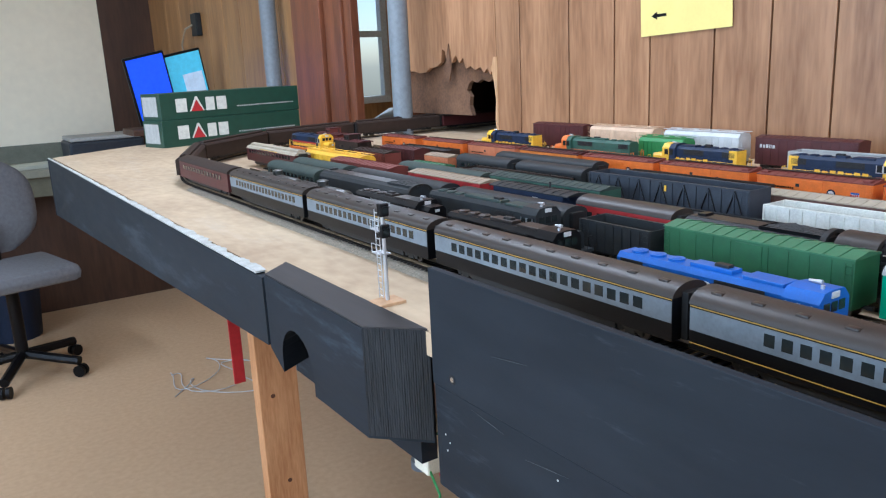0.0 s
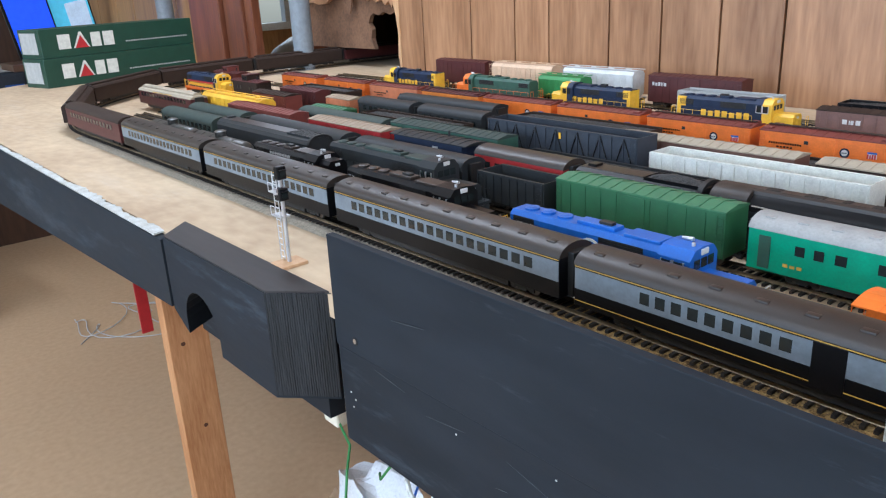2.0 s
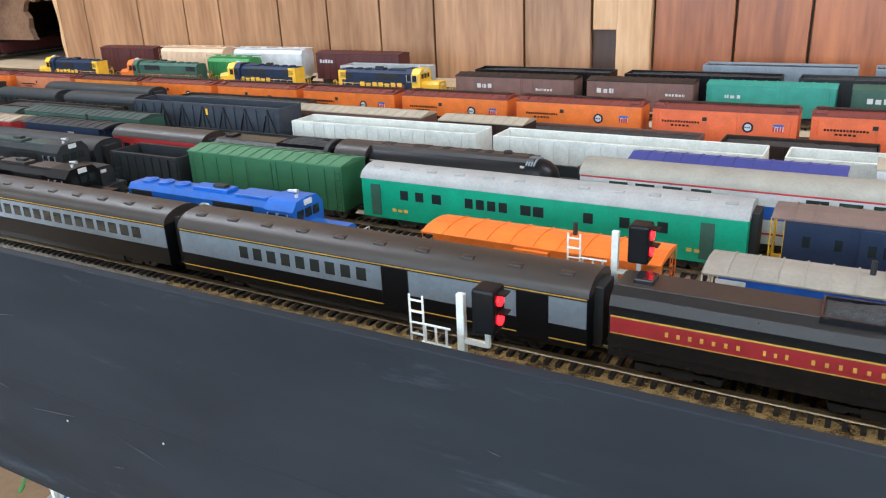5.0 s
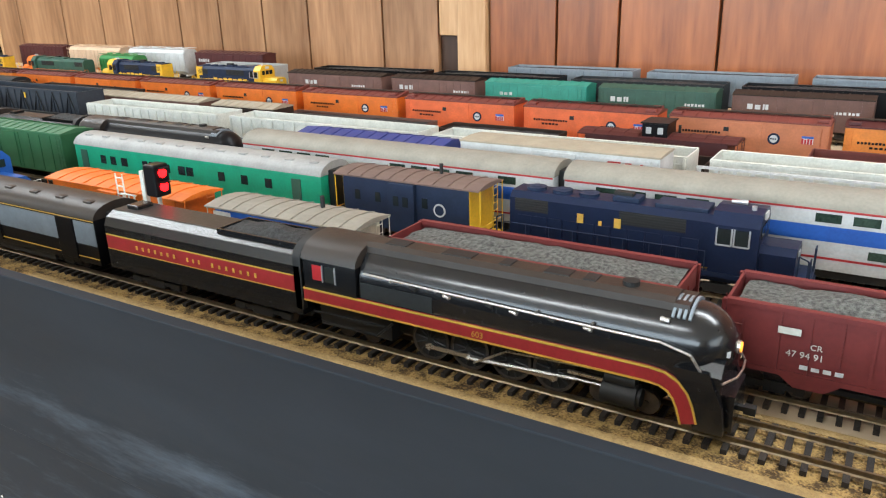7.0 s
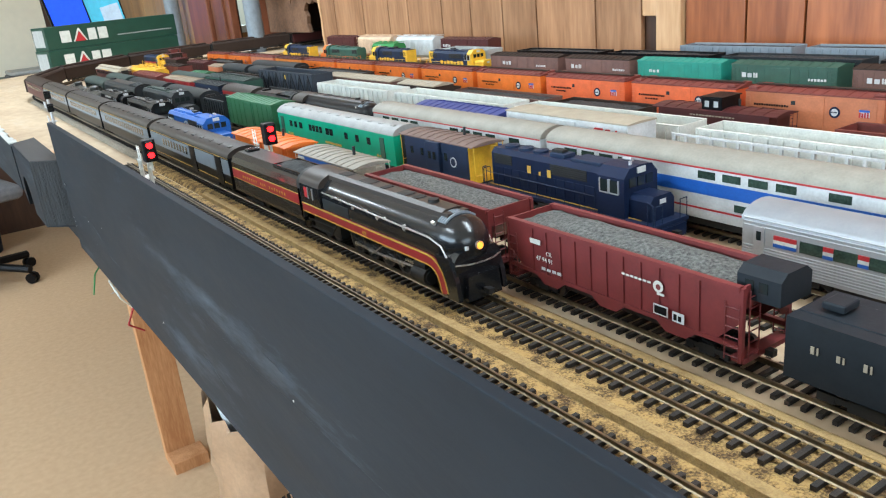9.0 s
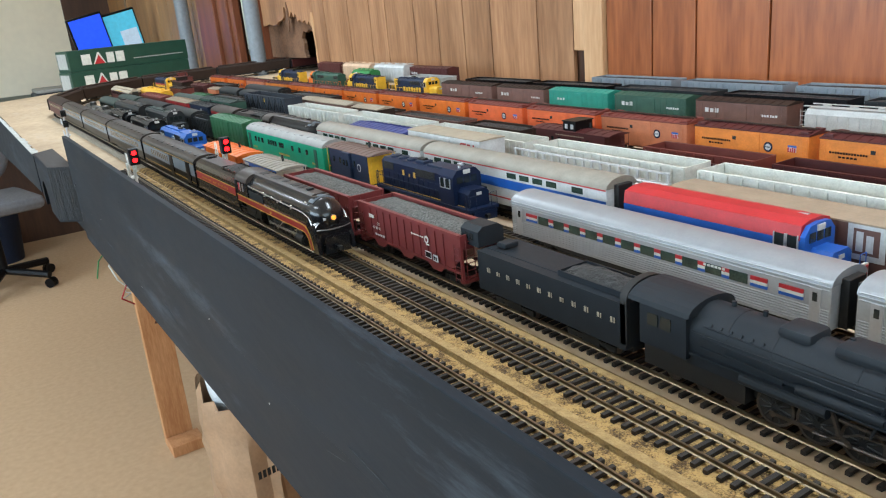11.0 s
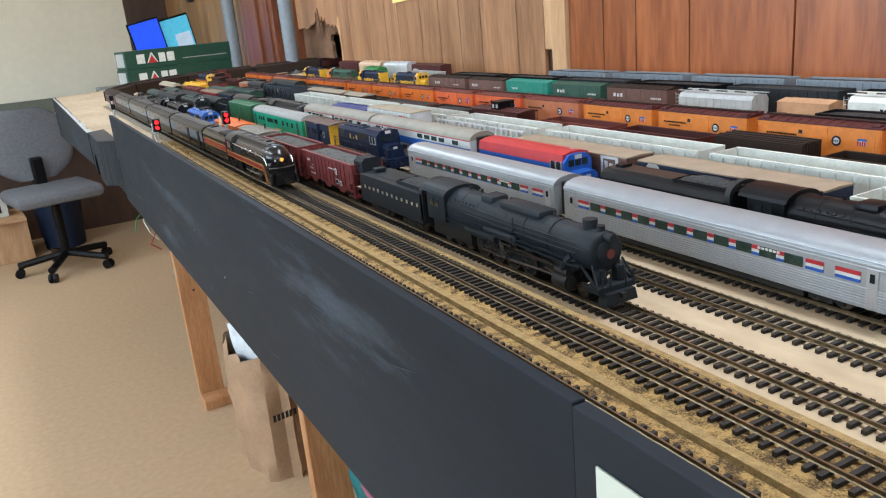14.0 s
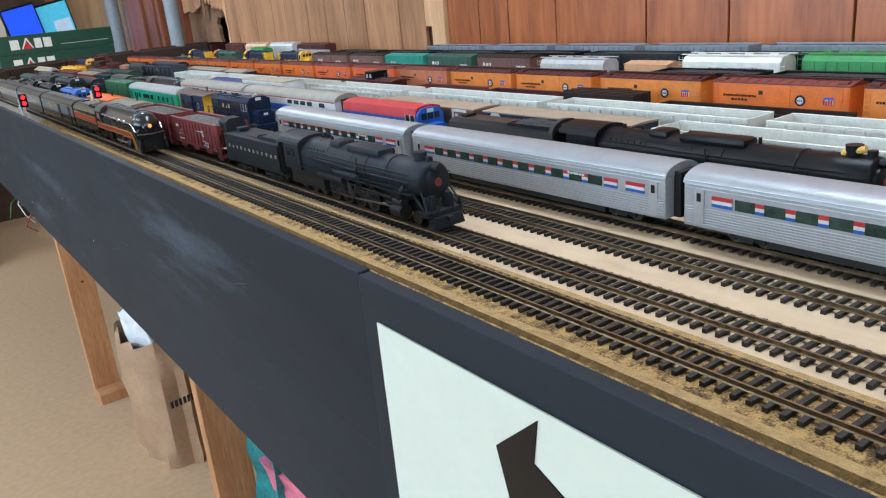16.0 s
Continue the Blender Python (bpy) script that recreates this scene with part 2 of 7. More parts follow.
def finish(name, bm, smooth=False):
    bmesh.ops.recalc_face_normals(bm, faces=bm.faces)
    me = bpy.data.meshes.new(name)
    bm.to_mesh(me)
    bm.free()
    if smooth:
        me.shade_smooth()
        me.set_sharp_from_angle(angle=radians(38))
    return me


def part(name, bm, mat, parent=None, label="", smooth=False, at=None):
    """Links a bmesh (or a shared mesh) as one object, under a thing or a part."""
    me = bm if isinstance(bm, bpy.types.Mesh) else finish(name, bm, smooth)
    if not me.materials:
        me.materials.append(mat)
    ob = new(name, me)
    if parent:
        ob.parent = parent
    if at is not None:
        ob.matrix_local = at
    if label:
        ob["label"] = label
    return ob


def thing(name, label, category, m=None, group="", kind=""):
    ob = new(name)
    ob.empty_display_size = 0.02
    if m is not None:
        ob.matrix_world = m
    return tagged(ob, label, category, group, kind)


def B():
    return bmesh.new()


def words(name, text, height, mat, parent, m):
    """A line of the built-in font as a thin mesh, its left foot at m."""
    cu = bpy.data.curves.new(name, "FONT")
    cu.body, cu.size, cu.extrude = text, height * 1.38, 0.00008
    tmp = bpy.data.objects.new(name, cu)
    scene.collection.objects.link(tmp)
    me = bpy.data.meshes.new_from_object(tmp.evaluated_get(bpy.context.evaluated_depsgraph_get()))
    bpy.data.objects.remove(tmp)
    me.name = name
    me.materials.clear()
    me.materials.append(mat)
    return part(name, me, mat, parent, at=m)


def bars(bm, x0, x1, z0, z1, y, count, gap=0.3, thick=0.0003):
    """Blocks in a row on the side at y, for lettering that is not spelled out."""
    step = (x1 - x0) / count
    for i in range(count):
        h = z1 if i % 3 != 1 else z0 + (z1 - z0) * 0.86
        box(bm, x0 + i * step, x0 + (i + 1 - gap) * step, min(y, y - thick), max(y, y - thick), z0, h)
    return bm


def disc(bm, x, z, r, y, seg=18, thick=0.0003):
    pts = [(x + r * math.cos(2 * math.pi * i / seg), z + r * math.sin(2 * math.pi * i / seg)) for i in range(seg)]
    return prism(bm, pts, y - thick, y, "y")


# ---- the setting ----
T = 1.14        # top of the layout
WX = 1.337      # the panelled wall
BACK = 5.4      # the end wall


def structure(name, bm, mat, label, category):
    return tagged(part(name, bm, mat), label, category, kind="structure")


structure("floor", box(B(), -3.1, 4.2, -3.6, 6.0, -0.1, 0.0), CARPET, "worn tan carpet on the floor of the room", "floor")
structure("ceiling", box(B(), -3.1, 4.2, -3.6, 6.0, 2.55, 2.65), CEIL, "off-white ceiling above the room", "ceiling")
for i, (lx, ly) in enumerate(LAMPS):
    f = thing("ceiling_light", "white fluorescent fitting on the ceiling", "lamp", pose(lx, ly, 2.55), "ceiling lights")
    part("frame", box(B(), -0.15, 0.15, -0.62, 0.62, -0.03, 0.0, 0.004), P["white"], f)

w = structure("wall_window_side", box(B(), -3.1, -3.0, -3.6, 6.0, 0, 1.15), CREAM, "cream painted wall below the long window", "wall")
structure("wall_window_head", box(B(), -3.1, -3.0, -3.6, 6.0, 2.35, 2.55), CREAM, "cream painted wall over the long window", "wall")
structure("wall_window_pier", box(B(), -3.1, -3.0, 2.9, 6.0, 1.15, 2.35), CREAM, "cream painted wall beside the long window", "wall")
structure("wall_window_end", box(B(), -3.1, -3.0, -3.6, -1.7, 1.15, 2.35), CREAM, "cream painted wall at the window's end", "wall")
structure("wall_south", box(B(), -3.0, WX, -3.6, -3.5, 0, 2.55), CREAM, "cream painted wall across the room", "wall")

# end wall: cream board on one stretch, brown panelling on the rest
structure("wall_north", box(B(), -3.0, 1.02, BACK, BACK + 0.1, 0, 2.55), CREAM, "plain cream painted end wall", "wall")
structure("wall_north_panel", box(B(), 1.02, WX, BACK - 0.01, BACK + 0.1, 0, 2.55), PANEL_DARK, "dark brown panelling in the corner", "wall")
structure("wall_kick", box(B(), -2.0, 1.3, 5.0, 5.04, 0.0, 0.76), PANEL_DARK, "dark brown panelling under the counter", "wall")

# panelled wall: core with gaps, planks over it
core = B()
box(core, WX + 0.014, WX + 0.09, -3.5, 1.69, 0, 2.55)
box(core, WX + 0.014, WX + 0.09, 1.69, 2.23, 0, 1.12)
box(core, WX + 0.014, WX + 0.09, 1.69, 2.23, 1.42, 2.55)
box(core, WX + 0.014, WX + 0.09, 2.70, BACK, 0, 2.55)
box(core, WX + 0.014, WX + 0.09, 2.23, 2.70, 0, 0.9)
box(core, WX + 0.014, WX + 0.09, 2.23, 2.70, 2.1, 2.55)
wall_east = structure("wall_east", core, PANEL_DARK, "long wall faced with wood grain veneer panelling", "wall")
seams = [1.69, 1.587, 1.40, 1.25, 1.145, 0.98, 0.855, 0.73, 0.61, 0.43, 0.308]
for a, b in zip(seams, seams[1:]):
    part("panel", box(B(), WX, WX + 0.012, b + 0.002, a - 0.002, 0.0, 2.55, 0.0012), PANEL, wall_east)
part("panel", box(B(), WX - 0.002, WX + 0.012, 0.264, 0.305, 1.228, 2.55, 0.0012), PALE, wall_east, "pale bare wood strip")
part("panel", box(B(), WX - 0.014, WX + 0.012, 0.206, 0.262, 0.0, 2.55, 0.002), PALE, wall_east, "pale bare wood batten")
red_seams = [0.204, 0.08, -0.025, -0.177, -0.415, -0.59, -0.80, -1.05, -1.21, -1.45, -1.66, -1.9, -2.1, -2.35, -2.6, -2.9, -3.2, -3.5]
for a, b in zip(red_seams, red_seams[1:]):
    part("panel", box(B(), WX - 0.004, WX + 0.012, b + 0.002, a - 0.002, 0.0, 2.55, 0.0012), PANEL_RED, wall_east)
och = [2.98, 3.2, 3.42, 3.7, 3.93, 4.2, 4.48, 4.7, 5.0, 5.39]
for a, b in zip(och, och[1:]):
    part("panel", box(B(), WX, WX + 0.012, a + 0.002, b - 0.002, 0.0, 2.55, 0.0012), PANEL_OCHRE, wall_east)

# torn panelling with the hole that the line runs through
torn = [(1.69, 2.55), (1.69, 1.318), (1.708, 1.326), (1.718, 1.312), (1.732, 1.330), (1.748, 1.318), (1.765, 1.334), (1.79, 1.326), (1.812, 1.338), (1.835, 1.330), (1.848, 1.362), (1.868, 1.348), (1.886, 1.372), (1.902, 1.352), (1.93, 1.345), (1.942, 1.384), (1.956, 1.390), (1.964, 1.352), (1.99, 1.340), (2.03, 1.336), (2.05, 1.325), (2.09, 1.322), (2.13, 1.330), (2.20, 1.322), (2.20, 2.55)]
t = structure("torn_panel", prism(B(), torn, WX, WX + 0.012, "x"), PANEL, "broken wood veneer panel with a ragged lower edge", "wall panel")
lower = [(2.20, 1.40), (2.20, 1.195), (1.84, 1.195), (1.852, 1.225), (1.846, 1.250), (1.862, 1.268), (1.850, 1.288), (1.835, 1.296), (1.81, 1.290), (1.785, 1.300), (1.755, 1.292), (1.72, 1.304), (1.70, 1.298), (1.70, 1.40)]
structure("torn_backing", prism(B(), lower, WX + 0.020, WX + 0.034, "x"), RAWWALL, "torn brown fibreboard left in the hole", "wall panel")
shred = [(1.905, 1.345), (1.915, 1.405), (1.930, 1.350), (1.945, 1.330), (1.925, 1.318), (1.915, 1.296), (1.905, 1.322)]
structure("torn_shred", prism(B(), shred, WX - 0.006, WX - 0.002, "x"), RAWWALL, "splinter of fibreboard hanging from the torn panel", "wall panel")
structure("hole_stub", prism(B(), [(1.69, 1.14), (1.698, 1.19), (1.693, 1.24), (1.700, 1.29), (1.712, 1.330), (1.70, 1.36), (1.685, 1.36), (1.685, 1.14)], WX - 0.002, WX + 0.012, "x"), PALE, "splintered pale edge of the hole", "wall panel")

# doorway to the next room
door_1 = thing("door_1", "red-brown wooden door standing open beside the doorway", "door", pose(0, 0, 0), kind="structure")
part("leaf", box(B(), WX - 0.03, WX + 0.01, 2.56, 2.70, 0.0, 2.08, 0.004), DOORWOOD, door_1)
part("leaf", box(B(), WX - 0.045, WX + 0.01, 2.71, 2.97, 0.0, 2.08, 0.004), DOORWOOD, door_1)
part("frame", box(B(), WX - 0.02, WX + 0.012, 2.50, 2.555, 0.0, 2.10, 0.003), DOORWOOD, door_1)
part("frame", box(B(), WX - 0.02, WX + 0.09, 2.205, 2.222, 0.0, 2.10, 0.003), DOORWOOD, door_1)
# next room
structure("next_room_wall", box(B(), 4.1, 4.2, -3.5, 5.9, 0, 2.55), PANEL_OCHRE, "ochre wall of the next room", "wall")
structure("next_room_wall_low", box(B(), 2.4, 4.1, 5.9, 6.0, 0, 1.05), PANEL_OCHRE, "ochre wall under the window of the next room", "wall")
structure("next_room_wall_head", box(B(), 2.4, 4.1, 5.9, 6.0, 2.2, 2.55), PANEL_OCHRE, "ochre wall over the window of the next room", "wall")
structure("next_room_wall_end", box(B(), WX + 0.09, 2.4, 5.9, 6.0, 0, 2.55), PANEL_OCHRE, "ochre end wall of the next room", "wall")
structure("next_room_wall_pier", box(B(), 3.40, 4.1, 5.9, 6.0, 1.05, 2.2), PALE, "pale boarding beside the window of the next room", "wall")
structure("next_room_wall_south", box(B(), WX + 0.09, 4.1, -3.6, -3.5, 0, 2.55), PANEL_OCHRE, "ochre wall closing the next room", "wall")
# added sheet: keeps the next room's window light out of the torn hole
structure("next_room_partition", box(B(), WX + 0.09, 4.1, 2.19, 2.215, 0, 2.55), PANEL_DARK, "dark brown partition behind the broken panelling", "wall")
win = thing("window_1", "white framed window in the next room", "window", kind="structure")
for a, b, c, d in ((2.4, 3.4, 1.05, 1.11), (2.4, 3.4, 2.14, 2.2), (2.4, 2.46, 1.11, 2.14), (3.34, 3.4, 1.11, 2.14), (2.9, 2.95, 1.11, 2.14), (2.46, 3.34, 1.60, 1.65)):
    part("window_frame", box(B(), a, b, 5.88, 5.95, c, d, 0.004), P["white"], win)
area("next_room_daylight", look((2.9, 5.84, 1.65), (2.6, 3.2, 1.2)), 0.9, 1.0, 30, (0.84, 0.93, 1.0))
struct_bench = thing("workbench", "cluttered wooden bench in the next room", "bench", pose(2.3, 3.7, 0, 0, 0, -35))
part("tabletop", box(B(), -0.7, 0.7, -0.35, 0.35, 0.88, 0.93, 0.005), PALE, struct_bench)
for sx in (-0.62, 0.62):
    for sy in (-0.28, 0.28):
        part("leg", box(B(), sx - 0.04, sx + 0.04, sy - 0.04, sy + 0.04, 0, 0.88), PINE, struct_bench)
bag = B()
lathe(bag, [(-0.2, 0.05), (-0.16, 0.11), (0.0, 0.14), (0.15, 0.10), (0.2, 0.03)], 12)
for v in bag.verts:
    v.co.z = max(-0.09, v.co.z * 0.8) + 0.02 * math.sin(17 * v.co.x + 9 * v.co.y)
tagged(part("folded_cloth", bag, P["taupe"], smooth=True, at=pose(2.15, 3.62, 1.02, 0, 0, 20)), "crumpled beige cloth bundle on the bench", "bundle")

# grey pipes standing in front of the wall
for px, py, r in ((1.274, 3.17, 0.034), (1.235, 2.035, 0.030)):
    ob = thing("pipe", "grey painted steel pipe running up the wall", "pipe", pose(px, py, 0), "wall pipes")
    part("tube", rod(B(), (0, 0, 0), (0, 0, 2.55), r, 20), P["steelgrey"], ob, smooth=True)
    part("collar", rod(B(), (0, 0, 0), (0, 0, 0.03), r + 0.012, 20), P["steelgrey"], ob, smooth=True)

# layout table
deck = B()
outline = [(0.3135, -3.3), (0.3135, 0.50), (0.2865, 0.50), (0.2865, 2.385), (0.55, 2.55), (WX + 0.9, 2.62), (WX + 0.9, 1.72), (WX - 0.003, 1.72), (WX - 0.003, -3.3)]
prism(deck, outline, T - 0.02, T, "z")
table = thing("layout_table", "plywood model railway table edged with charcoal painted boards", "table")
part("deck", deck, PLY, table, "bare tan plywood deck")
chip = random.Random(5)
inner = [(0.2762 + (0.004 + 0.010 * (1 - k / 239)) * (0.75 + 0.5 * noise.noise(Vector((k * 0.11, 3.0, 0.0))) + chip.uniform(-0.18, 0.18)), 0.742 + 1.655 * k / 239) for k in range(240)]
part("edge_strip", prism(B(), [(0.2752, 2.398), (0.2752, 0.740)] + inner, T - 0.0015, T + 0.0005, "z"), WHITEEDGE, table, "chipped white primer along the deck edge")
part("skirt", prism(B(), [(0.724, T - 0.003), (2.40, T - 0.003), (2.40, T - 0.165), (0.724, T - 0.078)], 0.2755, 0.286, "x"), FASCIA_GREY, table)
part("skirt", prism(B(), [(0.274, 2.401), (0.55, 2.575), (0.55, 2.556), (0.286, 2.388)], T - 0.165, T - 0.003, "z"), FASCIA_GREY, table)
part("fascia", box(B(), 0.3060, 0.3125, -1.112, 0.4425, T - 0.035, T + 0.058, 0.0007), FASCIA, table)
part("fascia", box(B(), 0.3080, 0.3220, -1.112, 0.4440, T - 0.125, T - 0.0355, 0.0016), FASCIA, table)
part("fascia", box(B(), 0.3052, 0.3122, -3.3, -1.1128, T - 0.125, T + 0.0572, 0.0006), FASCIA_GREY, table)
# arched block
arch = [(0.474, T - 0.098), (0.474, T), (0.748, T), (0.748, T - 0.080), (0.7070, T - 0.098)]
cx, cz, cr = 0.658, T - 0.082, 0.049
arch += [(cx + cr * math.cos(a), cz + 0.039 * math.sin(a)) for a in [math.pi * i / 12 for i in range(13)]]
arch += [(cx - cr, T - 0.098)]
def skew(bm):
    """Lumber cut on a slant: shorter along the front face than along the back."""
    for v in bm.verts:
        k = (v.co.y - 0.474) / 0.274
        front = (v.co.x - 0.277) / 0.039
        v.co.y = (0.503 + 0.218 * k) * (1 - front) + (0.4605 + 0.2955 * k) * front
    return bm


part("arched_block", skew(prism(B(), arch, 0.277, 0.316, "x")), FASCIA, table, "black painted lumber block with an arched notch")
part("block_top", skew(box(B(), 0.2785, 0.3155, 0.4755, 0.7465, T + 0.0002, T + 0.0016)), wood("dark stained wood", (0.034, 0.029, 0.028), (0.016, 0.013, 0.013), "y", 2.0, 0.7, 0.0), table, "dark stained upper face")
part("notch_back", box(B(), 0.3165, 0.321, 0.60, 0.750, T - 0.082, T - 0.004), ENDGRAIN, table)
saw = random.Random(17)
teeth = []
for i in range(57):
    k = i / 56
    d = 0.0004 + (i % 2) * saw.uniform(0.00005, 0.0004)
    teeth.append((0.2772 + 0.0386 * k - 0.74 * d, 0.5028 - 0.0425 * k - 0.67 * d))
part("end_grain", prism(B(), teeth + [(0.3158, 0.4606), (0.2772, 0.5030)], T - 0.0955, T + 0.0004, "z"), ENDGRAIN, table, "rough sawn end of the block")
part("block_back", box(B(), 0.314, 0.330, 0.480, 0.748, T - 0.125, T - 0.002), FASCIA, table)
leg_places = [(0.552, 1.50), (0.588, 0.20), (0.57, -1.2), (1.25, 1.5), (1.25, -0.6), (0.57, -2.6)]
for lx, ly in leg_places:
    part("leg", box(B(), lx - 0.045, lx + 0.045, ly - 0.019, ly + 0.019, 0.0, T - 0.02, 0.002), PINE, table, "knotty pine stud leg")
    part("foot", box(B(), lx - 0.045, lx + 0.06, ly - 0.100, ly - 0.020, 0.0, 0.038, 0.002), PINE, table)
for lx, ly, lz, kr in ((0.548, 1.4806, 0.83, 0.007), (0.537, 1.4806, 0.66, 0.005), (0.556, 1.4806, 0.45, 0.005)):
    part("knot", disc(B(), lx, lz, kr, ly, 12), material("dark pine knot", (0.10, 0.035, 0.015), 0.6, vary=0.3, scale=200), table)
part("screw_hole", rod(B(), (0.3062, 0.415, T - 0.024), (0.3056, 0.415, T - 0.024), 0.0038, 14), ENDGRAIN, table)
part("screw_head", rod(B(), (0.3058, 0.415, T - 0.024), (0.3053, 0.415, T - 0.024), 0.0020, 12), STEEL, table)
for sy_, sz_ in ((0.430, -0.075), (0.424, -0.080), (0.428, -0.088), (0.30, -0.055), (0.21, -0.045), (-0.02, -0.09), (-0.35, -0.03), (-0.48, -0.06)):
    part("paint_chip", disc(B(), 0, 0, 0.0008, 0, 7), WHITEEDGE, table, at=pose(0.3074 if sz_ < -0.036 else 0.3056, sy_, T + sz_, 0, 0, -90))
part("beam", box(B(), 0.40, 1.30, 1.44, 1.478, T - 0.11, T - 0.021), PINE, table)
part("beam", box(B(), 0.40, 1.30, 0.19, 0.228, T - 0.11, T - 0.021), PINE, table)

# ---- rolling stock: local x runs forward, near side at -y, rail top at z = 0 ----
def make_truck_meshes():
    frame_bm = B()
    box(frame_bm, -0.0125, 0.0125, -0.0006, 0.0006, 0.0045, 0.0072)
    box(frame_bm, -0.0045, 0.0045, -0.0009, 0.0009, 0.0028, 0.0082)
    for sx in (-0.010, 0.010):
        box(frame_bm, sx - 0.0022, sx + 0.0022, -0.0009, 0.0009, 0.0035, 0.0075)
    wheel = B()
    for sy in (-1, 1):
        rod(wheel, (0, sy * 0.0083, 0.0055), (0, sy * 0.0060, 0.0055), 0.0055, 12)
    rod(wheel, (0, -0.009, 0.0055), (0, 0.009, 0.0055), 0.0011, 6)
    return finish("side_frame", frame_bm), finish("wheelset", wheel, True)


SIDEFRAME, WHEELSET = make_truck_meshes()
SIDEFRAME.materials.append(TRUCKM)
WHEELSET.materials.append(WHEELM)
COUPLER = finish("coupler", box(box(B(), 0, 0.009, -0.0012, 0.0012, 0.0082, 0.0102), 0.007, 0.0115, -0.002, 0.0018, 0.0076, 0.0108))
COUPLER.materials.append(TRUCKM)
BOLSTER = finish("bolster", box(B(), -0.003, 0.003, -0.011, 0.011, 0.006, 0.0095))
BOLSTER.materials.append(TRUCKM)


def trucks(car, at, axles=2, wide=0.0112):
    for x in at:
        tr = part("truck", BOLSTER, TRUCKM, car, at=pose(x, 0, 0))
        for sy in (-1, 1):
            part("side_frame", SIDEFRAME, TRUCKM, tr, at=pose(0, sy * wide, 0) @ Matrix.Diagonal((1 if axles == 2 else 1.7, 1, 1, 1)))
        for i in range(axles):
            part("wheelset", WHEELSET, WHEELM, tr, at=pose((i - (axles - 1) / 2) * (0.020 if axles == 2 else 0.0165), 0, 0))


def couplers(car, half):
    part("coupler", COUPLER, TRUCKM, car, at=pose(half - 0.004, 0, 0))
    part("coupler", COUPLER, TRUCKM, car, at=pose(-half + 0.004, 0, 0, 0, 0, 180))


def ladder(bm, x, y, z0, z1, width=0.005, rungs=6, r=0.0003, axis="x"):
    for s in (-1, 1):
        p = (x + s * width / 2, y) if axis == "x" else (x, y + s * width / 2)
        rod(bm, (*p, z0), (*p, z1), r, 4)
    for i in range(rungs):
        z = z0 + (i + 0.5) * (z1 - z0) / rungs
        a, b = ((x - width / 2, y, z), (x + width / 2, y, z)) if axis == "x" else ((x, y - width / 2, z), (x, y + width / 2, z))
        rod(bm, a, b, r, 4)
    return bm


def boxcar(name, label, m, length, height, side, roof, door=None, ribs=8, marks=(), walk_board=None, door_w=0.025, group="freight cars", flat_roof=False):
    car = thing(name, label, "boxcar", m, group)
    h, w = length / 2, 0.0175
    part("body", box(B(), -h, h, -w, w, 0.0095, height - 0.002, 0.0004), side, car)
    rb = B()
    ridge = 0.0 if flat_roof else 0.0024
    prism(rb, [(-w - 0.0007, height - 0.0022), (-w - 0.0007, height - 0.001), (0, height + ridge), (w + 0.0007, height - 0.001), (w + 0.0007, height - 0.0022)], -h - 0.0005, h + 0.0005)
    n = max(6, int(length / 0.012))
    part("roof", rb, roof, car)
    rib = finish("roof_rib", prism(B(), [(-w - 0.0007, height - 0.001), (-w - 0.0007, height - 0.0004), (0, height + ridge + 0.0007), (w + 0.0007, height - 0.0004), (w + 0.0007, height - 0.001), (0, height + ridge - 0.0004)], -0.0007, 0.0007))
    for i in range(1, 1 if flat_roof else n):
        part("roof_rib", rib, roof, car, at=pose(-h + i * length / n, 0, 0))
    if walk_board:
        part("roof_walk", box(B(), -h + 0.002, h - 0.002, -0.003, 0.003, height + ridge + 0.0008, height + ridge + 0.0016), walk_board, car)
    for sy in (-1, 1):
        part("door", box(B(), -door_w / 2, door_w / 2, sy * w - 0.0009, sy * w + 0.0009, 0.0115, height - 0.004, 0.0003), door or side, car)
    rungs = finish("ladder", ladder(B(), 0, 0, 0.010, height - 0.004))
    post = finish("side_rib", box(B(), -0.0004, 0.0004, -0.0006, 0.0006, 0.011, height - 0.004))
    for sy in (-1, 1):
        for sx in (-1, 1):
            part("ladder", rungs, side, car, at=pose(sx * (h - 0.004), sy * (w + 0.0009), 0))
    for i in range(1, ribs):
        x = -h + i * length / ribs
        if abs(x) > door_w / 2 + 0.002:
            part("side_rib", post, side, car, at=pose(x, -w, 0))
    part("underframe", box(B(), -h + 0.004, h - 0.004, -0.008, 0.008, 0.0065, 0.0095), TRUCKM, car)
    trucks(car, (-h + 0.02, h - 0.02))
    couplers(car, h)
    decals(car, marks, -w)
    return car


def decals(car, marks, face):
    """marks: (kind, x0, x1, z0, z1, count or radius, paint)."""
    for k, (kind, x0, x1, z0, z1, n, paint) in enumerate(marks):
        y = face - 0.0001 - 0.00012 * k
        bm = B()
        if kind == "bars":
            bars(bm, x0, x1, z0, z1, y, n)
        elif kind == "spaced":
            bars(bm, x0, x1, z0, z1, y, n, 0.72)
        elif kind == "letters":
            bars(bm, x0, x1, z0, z1, y, n, 0.86)
            bars(bm, x0 + 0.0026, x1 + 0.0026, z0, z1, y, n, 0.93)
        elif kind == "disc":
            disc(bm, x0, z0, n, y)
        else:
            box(bm, x0, x1, y - 0.0003, y, z0, z1)
        part("marking", bm, P[paint] if paint in P else paint, car)


